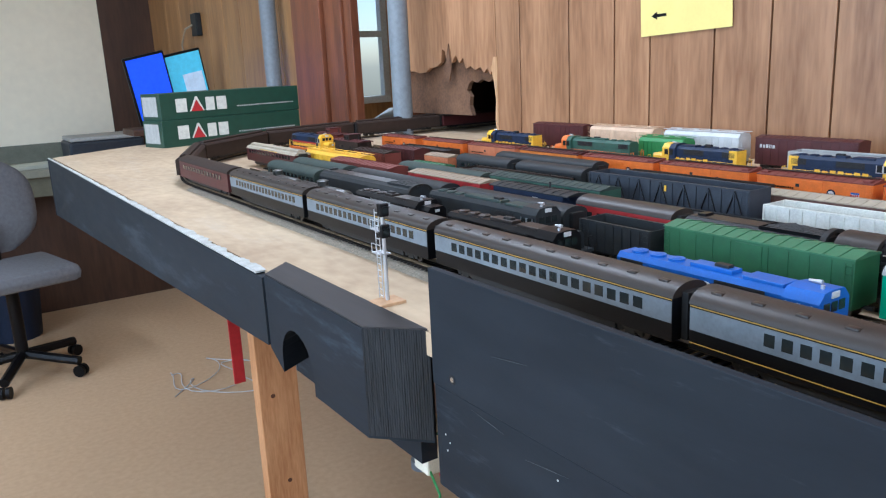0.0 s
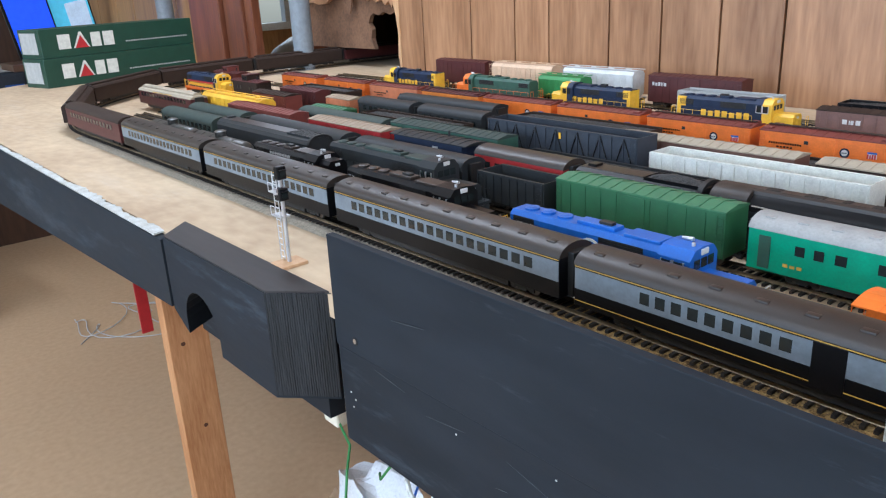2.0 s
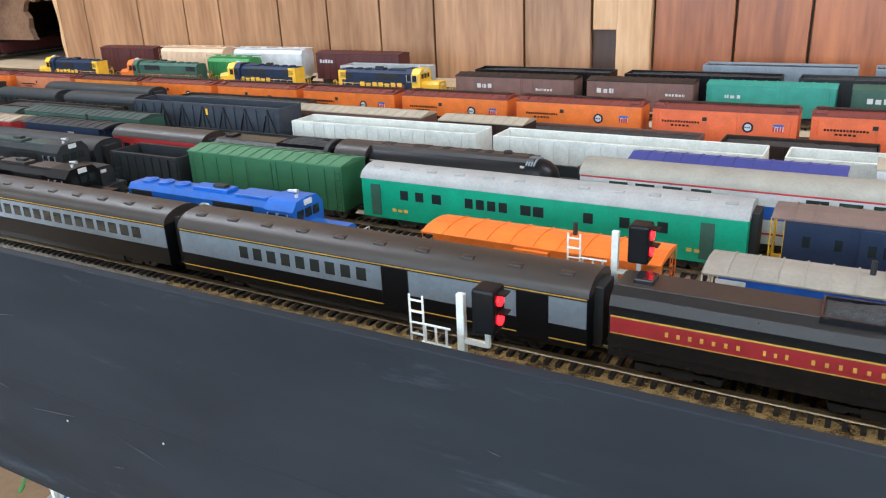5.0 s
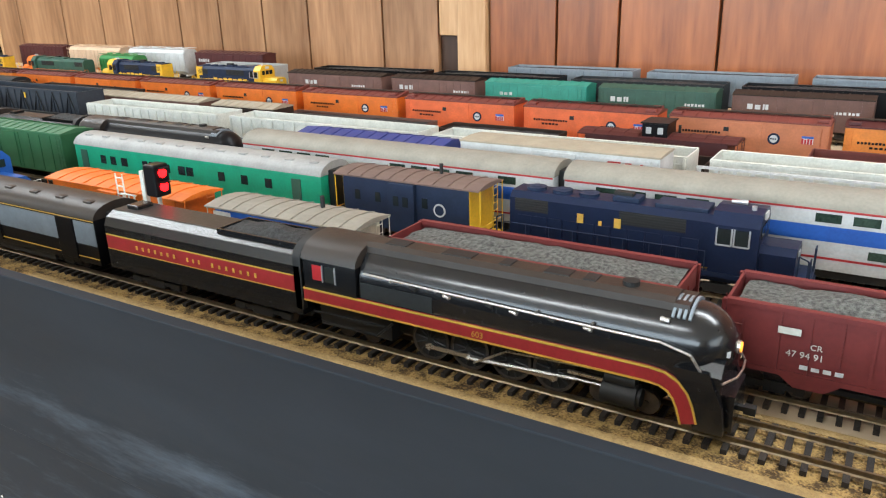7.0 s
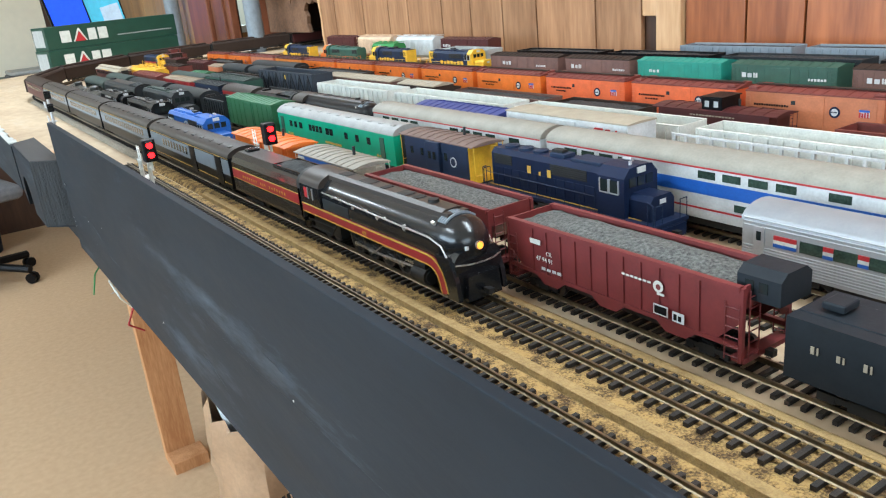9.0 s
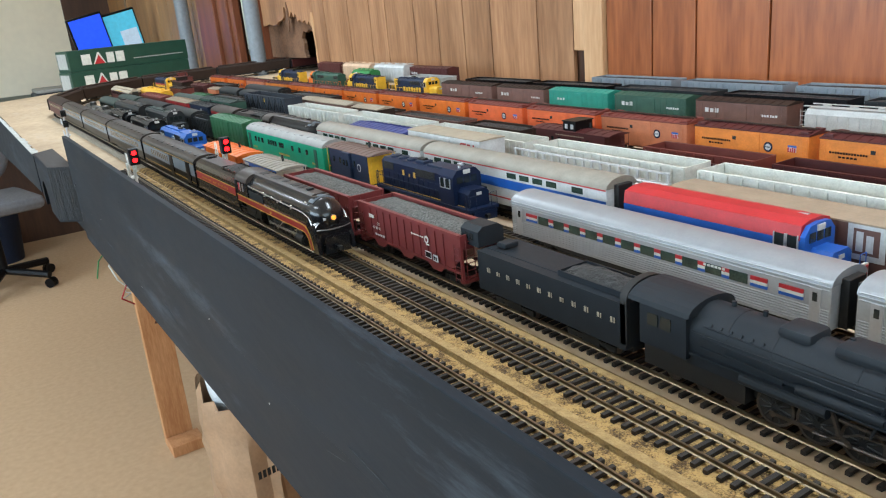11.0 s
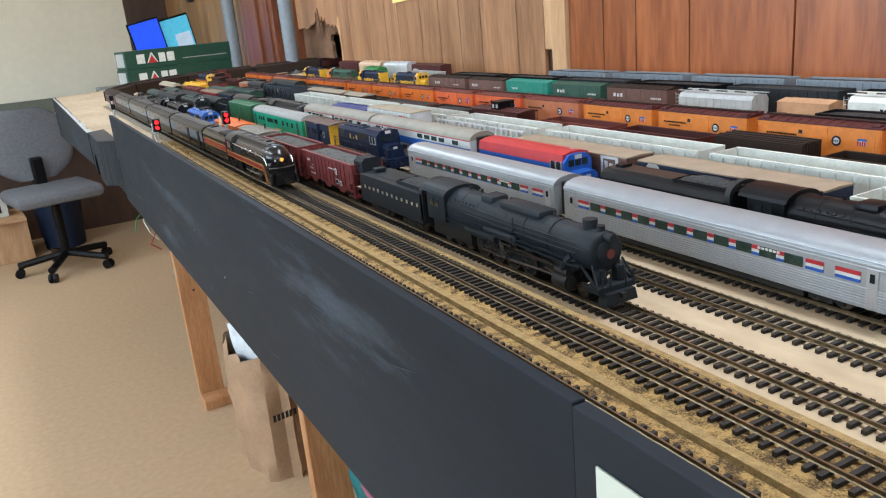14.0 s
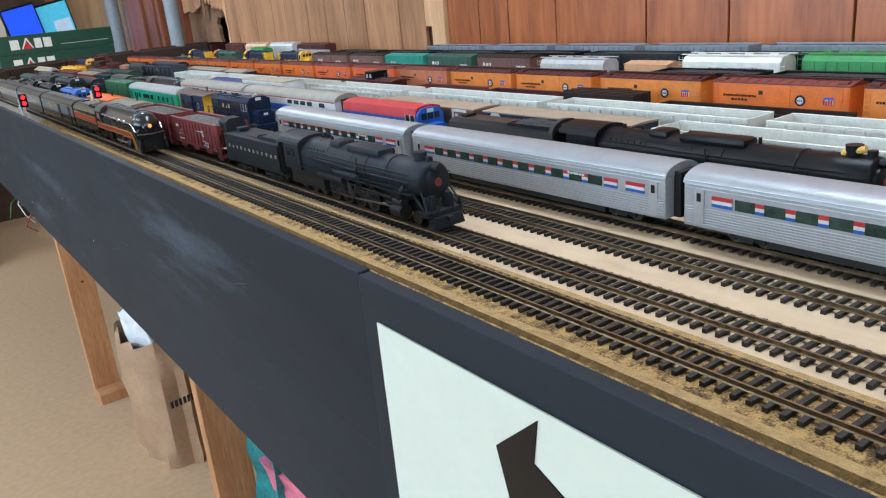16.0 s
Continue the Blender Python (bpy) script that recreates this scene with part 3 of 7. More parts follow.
def reefer(label, m, side, roof, length=0.148):
    marks = [("bars", -0.062, -0.022, 0.030, 0.0322, 14, "black"), ("bars", -0.052, -0.032, 0.026, 0.028, 5, "black"), ("rect", -0.020, -0.012, 0.033, 0.037, 0, "darkgrey"),
             ("disc", 0.026, 0, 0.029, 0, 0.0055, "navy"), ("disc", 0.026, 0, 0.029, 0, 0.0036, "lightgrey"), ("bars", 0.023, 0.029, 0.0283, 0.0297, 3, "navy"),
             ("rect", 0.050, 0.060, 0.0265, 0.0315, 0, "lightgrey"), ("rect", 0.050, 0.060, 0.0315, 0.0335, 0, "royal"), ("bars", 0.050, 0.060, 0.0262, 0.0312, 4, "bright_red")]
    car = boxcar("refrigerator_car", label, m, length, 0.046, side, roof, side, ribs=0, marks=marks, walk_board=P["darkbrown"], door_w=0.030, group="orange refrigerator cars")
    hatch = finish("ice_hatch", box(B(), -0.005, 0.005, -0.004, 0.004, 0.046, 0.0485, 0.0003))
    for sx in (-1, 1):
        for sy in (-1, 1):
            part("ice_hatch", hatch, roof, car, at=pose(sx * 0.066, sy * 0.011, 0))
    return car


def tray(bm, h, w, t, z0, z1):
    """Four upright walls in one piece, open above and below."""
    corner = [(-1, -1), (1, -1), (1, 1), (-1, 1)]
    rings = [[bm.verts.new((sx * (h + d), sy * (w + d), z)) for sx, sy in corner] for d, z in ((t / 2, z0), (t / 2, z1), (-t / 2, z1), (-t / 2, z0))]
    for a in range(4):
        for k in range(4):
            bm.faces.new((rings[a][k], rings[a][(k + 1) % 4], rings[(a + 1) % 4][(k + 1) % 4], rings[(a + 1) % 4][k]))
    return bm


def gondola(name, label, m, length, height, side, inside, ribs=14, load=None, heap=0.0, truss=False, group="freight cars", category="gondola", marks=(), bare=False):
    car = thing(name, label, category, m, group)
    h, w, t = length / 2, 0.0178, 0.0012
    fb = B()
    if bare:
        h, length = h - 0.004, length - 0.008
    if bare:
        fb.free()
    else:
        tray(fb, h, w, t, 0.0095, height)
        part("body", fb, side, car)
        for sy in (-1, 1):
            part("top_chord", box(B(), -h, h, sy * w - 0.0016, sy * w + 0.0016, height - 0.0022, height + 0.0003), side, car)
        post = finish("side_rib", box(B(), -0.0007, 0.0007, -0.0008, 0.0008, 0.0095, height - 0.001))
        for i in range(ribs + 1):
            part("side_rib", post, side, car, at=pose(-h + 0.001 + i * (length - 0.002) / ribs, -w - 0.0014, 0))
    if truss:
        for i in range(ribs):
            x0, x1 = -h + i * length / ribs, -h + (i + 1) * length / ribs
            if i % 2:
                x0, x1 = x1, x0
            part("brace", line(B(), [(x0, -w - 0.0016, 0.012), (x1, -w - 0.0016, height - 0.002)], 0.0008, 4), P["black"], car)
    if not bare:
        part("floor", box(B(), -h, h, -w, w, 0.0085, 0.0105), inside, car)
    if load:
        lb = B()
        nx, ny = int(length / 0.006), 7
        grid = []
        for i in range(nx + 1):
            x = -h + 0.002 + (length - 0.004) * i / nx
            row = []
            for j in range(ny + 1):
                y = -w + 0.001 + (2 * w - 0.002) * j / ny
                e = min(1, 4 * (0.5 - abs(i / nx - 0.5))) * (1 - (abs(j / ny - 0.5) * 2) ** 2)
                z = height - 0.003 + heap * e + 0.0012 * noise.noise(Vector((x * 190, y * 190, length * 70)))
                row.append(lb.verts.new((x, y, z)))
            grid.append(row)
        for i in range(nx):
            for j in range(ny):
                lb.faces.new((grid[i][j], grid[i + 1][j], grid[i + 1][j + 1], grid[i][j + 1]))
        part("load", lb, load, car, "heaped loose load")
    if not bare:
        for sx in (-1, 1):
            part("ladder", ladder(B(), sx * (h - 0.005), -w - 0.002, 0.010, height - 0.002, 0.006, 5), side, car)
    part("underframe", box(B(), -h + 0.004, h - 0.004, -0.008, 0.008, 0.0062, 0.0085), TRUCKM, car)
    trucks(car, (-h + 0.021, h - 0.021))
    couplers(car, h)
    decals(car, marks, -w - 0.0022)
    return car


def hopper(label, m, length, paint, load, marks=(), numbers=()):
    """A three-bay open hopper with sloped ends, corner posts and a heaped load."""
    car = gondola("hopper_car", label, m, length, 0.046, paint, paint, 1, load, 0.0045, group="red hopper cars", category="hopper car", bare=True)
    h, w, top = length / 2, 0.0178, 0.046
    e = h - 0.003
    outline = [(-e, top), (e, top), (e, 0.0285), (e - 0.013, 0.0165)]
    for k in (1, 0, -1):
        c = k * length * 0.27
        outline += [(c + 0.012, 0.0150), (c + 0.006, 0.0105), (c - 0.006, 0.0105), (c - 0.012, 0.0150)]
    outline += [(-e + 0.013, 0.0165), (-e, 0.0285)]
    for sy in (-1, 1):
        part("side_sheet", prism(B(), outline, sy * w - 0.0006, sy * w + 0.0006, "y"), paint, car)
        part("top_chord", box(B(), -e, e, sy * w - 0.0017, sy * w + 0.0017, top - 0.0018, top + 0.0006), paint, car)
        part("side_sill", box(B(), -e, e, sy * w - 0.0013, sy * w + 0.0013, 0.0155, 0.0178), paint, car)
        for i in range(11):
            x = -e + 0.022 + i * (2 * e - 0.044) / 10
            part("rib", box(B(), x - 0.0006, x + 0.0006, sy * (w + 0.0005) - 0.0010, sy * (w + 0.0005) + 0.0010, 0.0170, top - 0.001), paint, car)
    for sx in (-1, 1):
        part("slope_sheet", prism(B(), [(sx * e, top - 0.011), (sx * e, top - 0.010), (sx * (e - 0.024), 0.0175), (sx * (e - 0.024), 0.0165)], -w, w, "y"), paint, car)
        part("end_sheet", box(B(), sx * e - 0.0006, sx * e + 0.0006, -w, w, top - 0.011, top), paint, car)
        for sy in (-1, 1):
            part("corner_post", box(B(), sx * (h - 0.002) - 0.0008, sx * (h - 0.002) + 0.0008, sy * w - 0.0012, sy * w + 0.0012, 0.0090, top), paint, car)
            part("ladder", ladder(B(), sx * (h - 0.0065), sy * (w + 0.0012), 0.0090, top - 0.008, 0.0075, 6, 0.0004), paint, car)
        part("ladder", ladder(B(), sx * (h - 0.0005), -0.011, 0.0100, top - 0.002, 0.0075, 6, 0.0004, "y"), paint, car)
        part("end_sill", box(B(), sx * (h - 0.004) - 0.0035, sx * (h - 0.004) + 0.0035, -w, w, 0.0085, 0.0112), paint, car)
        part("brake_wheel", rod(B(), (sx * (h + 0.001), 0.008, 0.030), (sx * (h + 0.0018), 0.008, 0.030), 0.0040, 14), paint, car)
    decals(car, marks, -w - 0.0016)
    for text, x, z, size in numbers:
        words("number", text, size, P["white"], car, pose(x, -w - 0.0018, z, 90))
    return car


def covered_hopper(label, m, length, height, side, ribs=12, marks=(), name="covered_hopper"):
    ribs = ribs or 1
    car = thing(name, label, "hopper car", m, "freight cars")
    h, w = length / 2, 0.0175
    body = B()
    prof = [(-w, 0.018), (-w, height - 0.008), (-w * 0.75, height - 0.002), (0, height), (w * 0.75, height - 0.002), (w, height - 0.008), (w, 0.018), (w * 0.4, 0.010), (-w * 0.4, 0.010)]
    prism(body, prof, -h + 0.006, h - 0.006)
    part("body", body, side, car)
    post = finish("rib", box(B(), -0.0006, 0.0006, -0.0008, 0.0008, 0.017, height - 0.008))
    for i in range(ribs + 1):
        part("rib", post, side, car, at=pose(-h + 0.008 + i * (length - 0.016) / ribs, -w, 0))
    for sy in (-1, 1):
        part("roof_walk", box(B(), -h, h, sy * 0.010 - 0.002, sy * 0.010 + 0.002, height + 0.0006, height + 0.0014), side, car)
    for i in range(4):
        x = -h + length * (i + 0.7) / 4.4
        part("hatch", rod(B(), (x, 0, height - 0.001), (x, 0, height + 0.002), 0.005, 10), side, car)
    for sx in (-1, 1):
        part("end_platform", box(B(), sx * (h - 0.003) - 0.003, sx * (h - 0.003) + 0.003, -w, w, 0.0085, 0.011), side, car)
        part("ladder", ladder(B(), sx * (h - 0.003), -w, 0.010, height - 0.002, 0.006, 6), side, car)
    trucks(car, (-h + 0.02, h - 0.02))
    couplers(car, h)
    decals(car, marks, -w)
    return car


def tank_car(label, m, length, paint, r=0.0145):
    car = thing("tank_car", label, "tank car", m, "freight cars")
    h = length / 2
    z = 0.0115 + r
    part("tank", lathe(B(), [(-h, r * 0.35), (-h + 0.003, r * 0.8), (-h + 0.007, r), (h - 0.007, r), (h - 0.003, r * 0.8), (h, r * 0.35)], 18, 0, z), paint, car, smooth=True)
    part("dome", rod(rod(B(), (0, 0, z + r - 0.002), (0, 0, z + r + 0.006), 0.008, 14), (0, 0, z + r + 0.006), (0, 0, z + r + 0.008), 0.009, 14, 0.005), paint, car, smooth=True)
    db = B()
    for x in (-h * 0.6, -h * 0.25, h * 0.25, h * 0.6):
        lathe(db, [(x - 0.0005, r + 0.0004), (x + 0.0005, r + 0.0004)], 18, 0, z)
    line(db, [(-h + 0.004, -r - 0.002, z), (h - 0.004, -r - 0.002, z)], 0.0004, 4)
    ladder(db, 0, -r - 0.0015, 0.012, z + r, 0.005, 6)
    part("strap", db, paint, car)
    part("underframe", box(B(), -h, h, -0.010, 0.010, 0.0085, 0.0115), TRUCKM, car)
    trucks(car, (-h + 0.017, h - 0.017))
    couplers(car, h)
    return car


def caboose(label, m, length, side, roof, bay=False, cupola=False, ends=None, marks=(), windows=((-0.032, 0), (-0.018, 0), (0.022, 0), (0.036, 0)), top=0.046, cupola_paint=None, numbers=()):
    car = thing("caboose", label, "caboose", m, "cabooses")
    h, w = length / 2, 0.0172
    e = h - 0.008
    part("body", box(B(), -e, e, -w, w, 0.0095, top, 0.0004), side, car)
    prof = [(-w - 0.001, top - 0.0006), (-w - 0.001, top + 0.0004), (-w * 0.5, top + 0.0024), (0, top + 0.003), (w * 0.5, top + 0.0024), (w + 0.001, top + 0.0004), (w + 0.001, top - 0.0006)]
    part("roof", prism(B(), prof, -h, h), roof, car)
    seam = finish("roof_rib", prism(B(), [(a * 1.01, b + 0.0006) for a, b in prof[1:6]] + [(0, top)], -0.0005, 0.0005))
    for i in range(1, 10):
        part("roof_rib", seam, roof, car, at=pose(-h + i * length / 10, 0, 0))
    if bay:
        part("bay", box(B(), -0.011, 0.011, -w - 0.0035, -w + 0.001, 0.0095, top - 0.001, 0.0004), side, car)
    if cupola:
        part("cupola", box(B(), -0.012, 0.012, -w + 0.002, w - 0.002, top, top + 0.013, 0.0005), cupola_paint or side, car)
        for x in (-0.008, 0.003):
            part("cupola_window", box(B(), x, x + 0.005, -w + 0.0014, -w + 0.0024, top + 0.004, top + 0.010), P["lightgrey"] if cupola_paint else GLASS, car)
        part("cupola_roof", box(B(), -0.0135, 0.0135, -w + 0.001, w - 0.001, top + 0.013, top + 0.0145, 0.0004), cupola_paint or roof, car)
    for x, _ in windows:
        yb = -w - 0.0037 if bay and abs(x) < 0.011 else -w - 0.0002
        part("window", box(B(), x - 0.0022, x + 0.0022, yb - 0.0003, yb + 0.0003, min(0.029, top - 0.015), min(0.036, top - 0.008)), GLASS, car)
    for sx in (-1, 1):
        pb = box(B(), sx * (h - 0.004) - 0.004, sx * (h - 0.004) + 0.004, -w, w, 0.0085, 0.0098)
        for sy in (-1, 1):
            line(pb, [(sx * h, sy * (w - 0.001), 0.0095), (sx * h, sy * (w - 0.001), top)], 0.0004, 4)
        line(pb, [(sx * h, -w + 0.001, 0.020), (sx * h, w - 0.001, 0.020)], 0.0004, 4)
        ladder(pb, sx * h, 0.006, 0.009, top, 0.006, 7, axis="y")
        part("platform", pb, P[ends] if ends else side, car)
        if ends:
            part("end_wall", box(B(), sx * e - 0.0004, sx * e + 0.0004, -w + 0.0006, w - 0.0006, 0.011, top - 0.001), P[ends], car)
    sb = rod(B(), (0.018, 0.006, top), (0.018, 0.006, top + 0.010), 0.0014, 8)
    part("smoke_pipe", sb, TRUCKM, car)
    part("underframe", box(B(), -h + 0.002, h - 0.002, -0.009, 0.009, 0.0062, 0.0088), TRUCKM, car)
    trucks(car, (-h + 0.022, h - 0.022))
    couplers(car, h)
    decals(car, marks, -w)
    for text, x, z, size, paint, y in numbers:
        words("number", text, size, P[paint], car, pose(x, y, z, 90))
    return car


def diesel(label, m, length, side, hood_top=None, nose=None, frame_paint=None, rail_paint=None, high=0.052, axles=3, marks=(), low_nose=True, cab_at=0.62, numbers=()):
    """A hood diesel: walkway, long hood, cab and nose; the nose leads at +x."""
    loco = thing("diesel_locomotive", label, "locomotive", m, "diesel locomotives")
    h, w, hw = length / 2, 0.0180, 0.0120
    top = hood_top or side
    fp, rp, np_ = frame_paint or side, rail_paint or side, nose or side
    part("frame", box(box(B(), -h, h, -w, w, 0.0135, 0.0165, 0.0004), -h, h, -w * 0.7, w * 0.7, 0.0095, 0.0135), fp, loco)
    cx = -h + cab_at * length + 0.10 * length
    c0, c1 = cx, cx + 0.026
    hood = [(-hw, 0.0165), (-hw, high - 0.008), (-hw * 0.72, high - 0.004), (hw * 0.72, high - 0.004), (hw, high - 0.008), (hw, 0.0165)]
    part("long_hood", prism(B(), hood, -h + 0.008, c0), side, loco)
    n = 11
    pitch = (c0 + h - 0.02) / n
    panel = finish("door_panel", box(B(), 0, pitch - 0.0012, -0.0005, 0.0005, 0.019, 0.033, 0.0002))
    near = 1 if m.to_3x3()[0][1] < 0 else -1
    for i in range(n):
        part("door_panel", panel, side, loco, at=pose(-h + 0.014 + i * pitch, near * hw, 0))
    for (a, b) in ((-h + 0.012, -h + 0.035), (c0 - 0.055, c0 - 0.015)):
        gb = box(B(), a, b, near * hw - 0.0002, near * hw + 0.0002, 0.0355, 0.0440)
        for i in range(5):
            z = 0.036 + i * 0.0016
            box(gb, a, b, near * hw - 0.0006, near * hw + 0.0006, z, z + 0.0008)
        part("grille", gb, TRUCKM, loco)
    for x in (-h + 0.022, -h + 0.040, -h + 0.058):
        part("roof_fan", rod(rod(B(), (x, 0, high - 0.0042), (x, 0, high - 0.0022), 0.0065, 14), (x, 0, high - 0.0023), (x, 0, high - 0.0015), 0.0052, 14, 0.0025), top, loco)
    part("roof_hatch", box(B(), -h + 0.075, c0 - 0.045, -0.006, 0.006, high - 0.0042, high - 0.001, 0.0005), top, loco)
    part("roof_hatch", box(B(), c0 - 0.035, c0 - 0.004, -0.0085, 0.0085, high - 0.0042, high - 0.0015, 0.0005), top, loco)
    part("exhaust_stack", box(B(), c0 - 0.062, c0 - 0.050, -0.003, 0.003, high - 0.0042, high + 0.0012, 0.0004), TRUCKM, loco)
    part("horn", rod(B(), (c0 + 0.006, 0.004, high + 0.0016), (c0 + 0.015, 0.004, high + 0.0018), 0.0009, 8, 0.0016), SILVER, loco)
    part("bell", rod(B(), (c1 - 0.006, -0.004, high), (c1 - 0.006, -0.004, high + 0.0024), 0.0014, 8), SILVER, loco)
    cab = [(-w + 0.001, 0.0165), (-w + 0.001, high - 0.007), (-w * 0.62, high - 0.0005), (0, high + 0.0006), (w * 0.62, high - 0.0005), (w - 0.001, high - 0.007), (w - 0.001, 0.0165)]
    part("cab", prism(B(), cab, c0, c1), side, loco)
    if nose:
        part("cab_band", prism(B(), [(a * 1.006, max(b, 0.0165) + (0.0002 if b > 0.02 else 0)) for a, b in cab], c0 + 0.012, c1 + 0.0003), np_, loco)
    for sy in (-1, 1):
        yy = sy * (w - 0.0008)
        for x0 in (c0 + 0.004, c0 + 0.0135):
            part("cab_window", box(B(), x0, x0 + 0.0075, yy - 0.0006, yy + 0.0006, 0.034, 0.043), GLASS, loco)
    for y0 in (-0.012, -0.0035, 0.005):
        part("cab_window", box(B(), c1 - 0.0003, c1 + 0.0006, y0, y0 + 0.0065, 0.038, 0.0445), GLASS, loco)
    wf = B()
    for x0 in (c0 + 0.0035, c0 + 0.0130):
        for dx in (0, 0.0082):
            box(wf, x0 + dx - 0.0004, x0 + dx + 0.0004, -w + 0.0008 - 0.0009, -w + 0.0008 + 0.0005, 0.0335, 0.0435)
        box(wf, x0, x0 + 0.0082, -w + 0.0008 - 0.0009, -w + 0.0008 + 0.0005, 0.0332, 0.0341)
    part("window_frame", wf, SILVER, loco)
    nh = 0.034 if low_nose else high - 0.005
    nb = prism(B(), [(-hw, 0.0165), (-hw, nh - 0.004), (-hw * 0.7, nh), (hw * 0.7, nh), (hw, nh - 0.004), (hw, 0.0165)], c1, h - 0.008)
    part("nose", nb, np_, loco)
    part("number_board", box(B(), c1 - 0.002, c1 + 0.001, -0.004, 0.004, high - 0.005, high - 0.001), P["lightgrey"], loco)
    part("headlight", box(B(), h - 0.0085, h - 0.0075, -0.003, 0.003, nh - 0.006, nh - 0.003), P["lightgrey"], loco)
    rb = B()
    for sy in (-1, 1):
        y = sy * (w - 0.0005)
        xs = [-h + 0.006 + i * (c0 + h - 0.008) / 8 for i in range(9)]
        for x in xs:
            rod(rb, (x, y, 0.0160), (x, y, 0.0285), 0.00032, 4)
        line(rb, [(xs[0], y, 0.0285), (xs[-1], y, 0.0285)], 0.00032, 4)
    for sx in (-1, 1):
        for y in (-0.016, -0.009, 0.009, 0.016):
            line(rb, [(sx * (h - 0.0005), y, 0.010), (sx * (h - 0.0005), y, 0.030)], 0.0004, 4)
        line(rb, [(sx * (h - 0.0005), -0.016, 0.030), (sx * (h - 0.0005), -0.009, 0.030)], 0.0004, 4)
        line(rb, [(sx * (h - 0.0005), 0.009, 0.030), (sx * (h - 0.0005), 0.016, 0.030)], 0.0004, 4)
        line(rb, [(sx * (h - 0.006), -w + 0.0005, 0.0165), (sx * (h - 0.006), -w + 0.0005, 0.033), (sx * (h - 0.001), -w + 0.0005, 0.031), (sx * (h - 0.001), -w + 0.0005, 0.010)], 0.0004, 4)
    part("handrail", rb, rp, loco)
    sb = B()
    for sx in (-1, 1):
        for i in range(3):
            box(sb, sx * (h - 0.006) - 0.003, sx * (h - 0.006) + 0.003, -w - 0.0005, -w + 0.004, 0.006 + i * 0.0035, 0.0068 + i * 0.0035)
        box(sb, sx * h - 0.001, sx * h + 0.001, -0.014, 0.014, 0.004, 0.013)
    part("step", sb, fp, loco)
    part("fuel_tank", rod(rod(B(), (-0.026, -0.010, 0.009), (0.026, -0.010, 0.009), 0.0055, 12), (-0.026, 0.010, 0.009), (0.026, 0.010, 0.009), 0.0055, 12), TRUCKM, loco, smooth=True)
    trucks(loco, (-h + 0.048, h - 0.048), axles, 0.0125)
    couplers(loco, h)
    decals(loco, marks, -hw - 0.0005)
    for text, x, z, size, paint, y in numbers:
        words("number", text, size, P[paint], loco, pose(x, y, z, 90))
    return loco


def arch_roof(half, eave, rise, n=10):
    return [(half * math.cos(math.pi * i / n), eave + rise * math.sin(math.pi * i / n)) for i in range(n + 1)]


def coach(label, m, length, side, roof, windows, stripes=(), height=0.047, win_z=(0.027, 0.034), glass=None, clerestory=False, fluted=False, group="passenger cars", vents=0, vestibules=True, skirt=None, marks=()):
    car = thing("passenger_car", label, "passenger car", m, group)
    h, w = length / 2, 0.0175
    eave = height - (0.009 if not clerestory else 0.011)
    part("body", box(B(), -h, h, -w, w, 0.0095, eave, 0.0003), side, car)
    rb = B()
    if clerestory:
        prism(rb, [(-w - 0.0006, eave), (-w * 0.8, eave + 0.004), (-w * 0.5, eave + 0.0055), (w * 0.5, eave + 0.0055), (w * 0.8, eave + 0.004), (w + 0.0006, eave)], -h - 0.0005, h + 0.0005)
        prism(rb, [(-w * 0.48, eave + 0.005), (-w * 0.48, eave + 0.009), (0, eave + 0.011), (w * 0.48, eave + 0.009), (w * 0.48, eave + 0.005)], -h + 0.006, h - 0.006)
        for i in range(14):
            x = -h + 0.02 + i * (length - 0.04) / 13
            box(rb, x - 0.004, x + 0.004, -w * 0.5, -w * 0.46, eave + 0.006, eave + 0.0085)
    else:
        prism(rb, arch_roof(w + 0.0005, eave - 0.0004, height - eave + 0.0004, 12), -h - 0.0005, h + 0.0005)
    for i in range(vents):
        x = -h + (i + 0.5) * length / vents
        box(rb, x - 0.004, x + 0.004, -0.0105, -0.0055, height - 0.004, height - 0.0005, 0.0004)
    part("roof", rb, roof, car, smooth=not clerestory)
    if fluted:
        flute = finish("fluting", box(B(), -h + 0.001, h - 0.001, -0.0007, 0.0007, 0.0, 0.0011, 0.0003))
        for i in range(7):
            part("fluting", flute, side, car, at=pose(0, -w, 0.0115 + i * 0.0019))
        for i in range(3):
            part("fluting", flute, side, car, at=pose(0, -w + 0.0002, eave - 0.0042 + i * 0.0024))
    for z0, z1, paint in stripes:
        part("stripe", box(B(), -h + 0.0005, h - 0.0005, -w - 0.0004, -w + 0.0004, z0, z1), P[paint] if paint in P else paint, car)
    for x0, x1, *zz in windows:
        z0, z1 = zz or win_z
        part("window", box(B(), x0, x1, -w - 0.0006, -w + 0.0004, z0, z1), glass or GLASS, car)
    if vestibules:
        for sx in (-1, 1):
            part("diaphragm", box(B(), sx * (h + 0.0025) - 0.0028, sx * (h + 0.0025) + 0.0028, -0.0085, 0.0085, 0.0095, eave + 0.003, 0.0006), TRUCKM, car)
    ub = box(B(), -h * 0.62, h * 0.62, -0.014, 0.014, 0.0035, 0.0095)
    part("underbody", ub, skirt or TRUCKM, car)
    trucks(car, (-h + 0.042, h - 0.042), 2)
    couplers(car, h)
    decals(car, marks, -w - 0.0004)
    return car


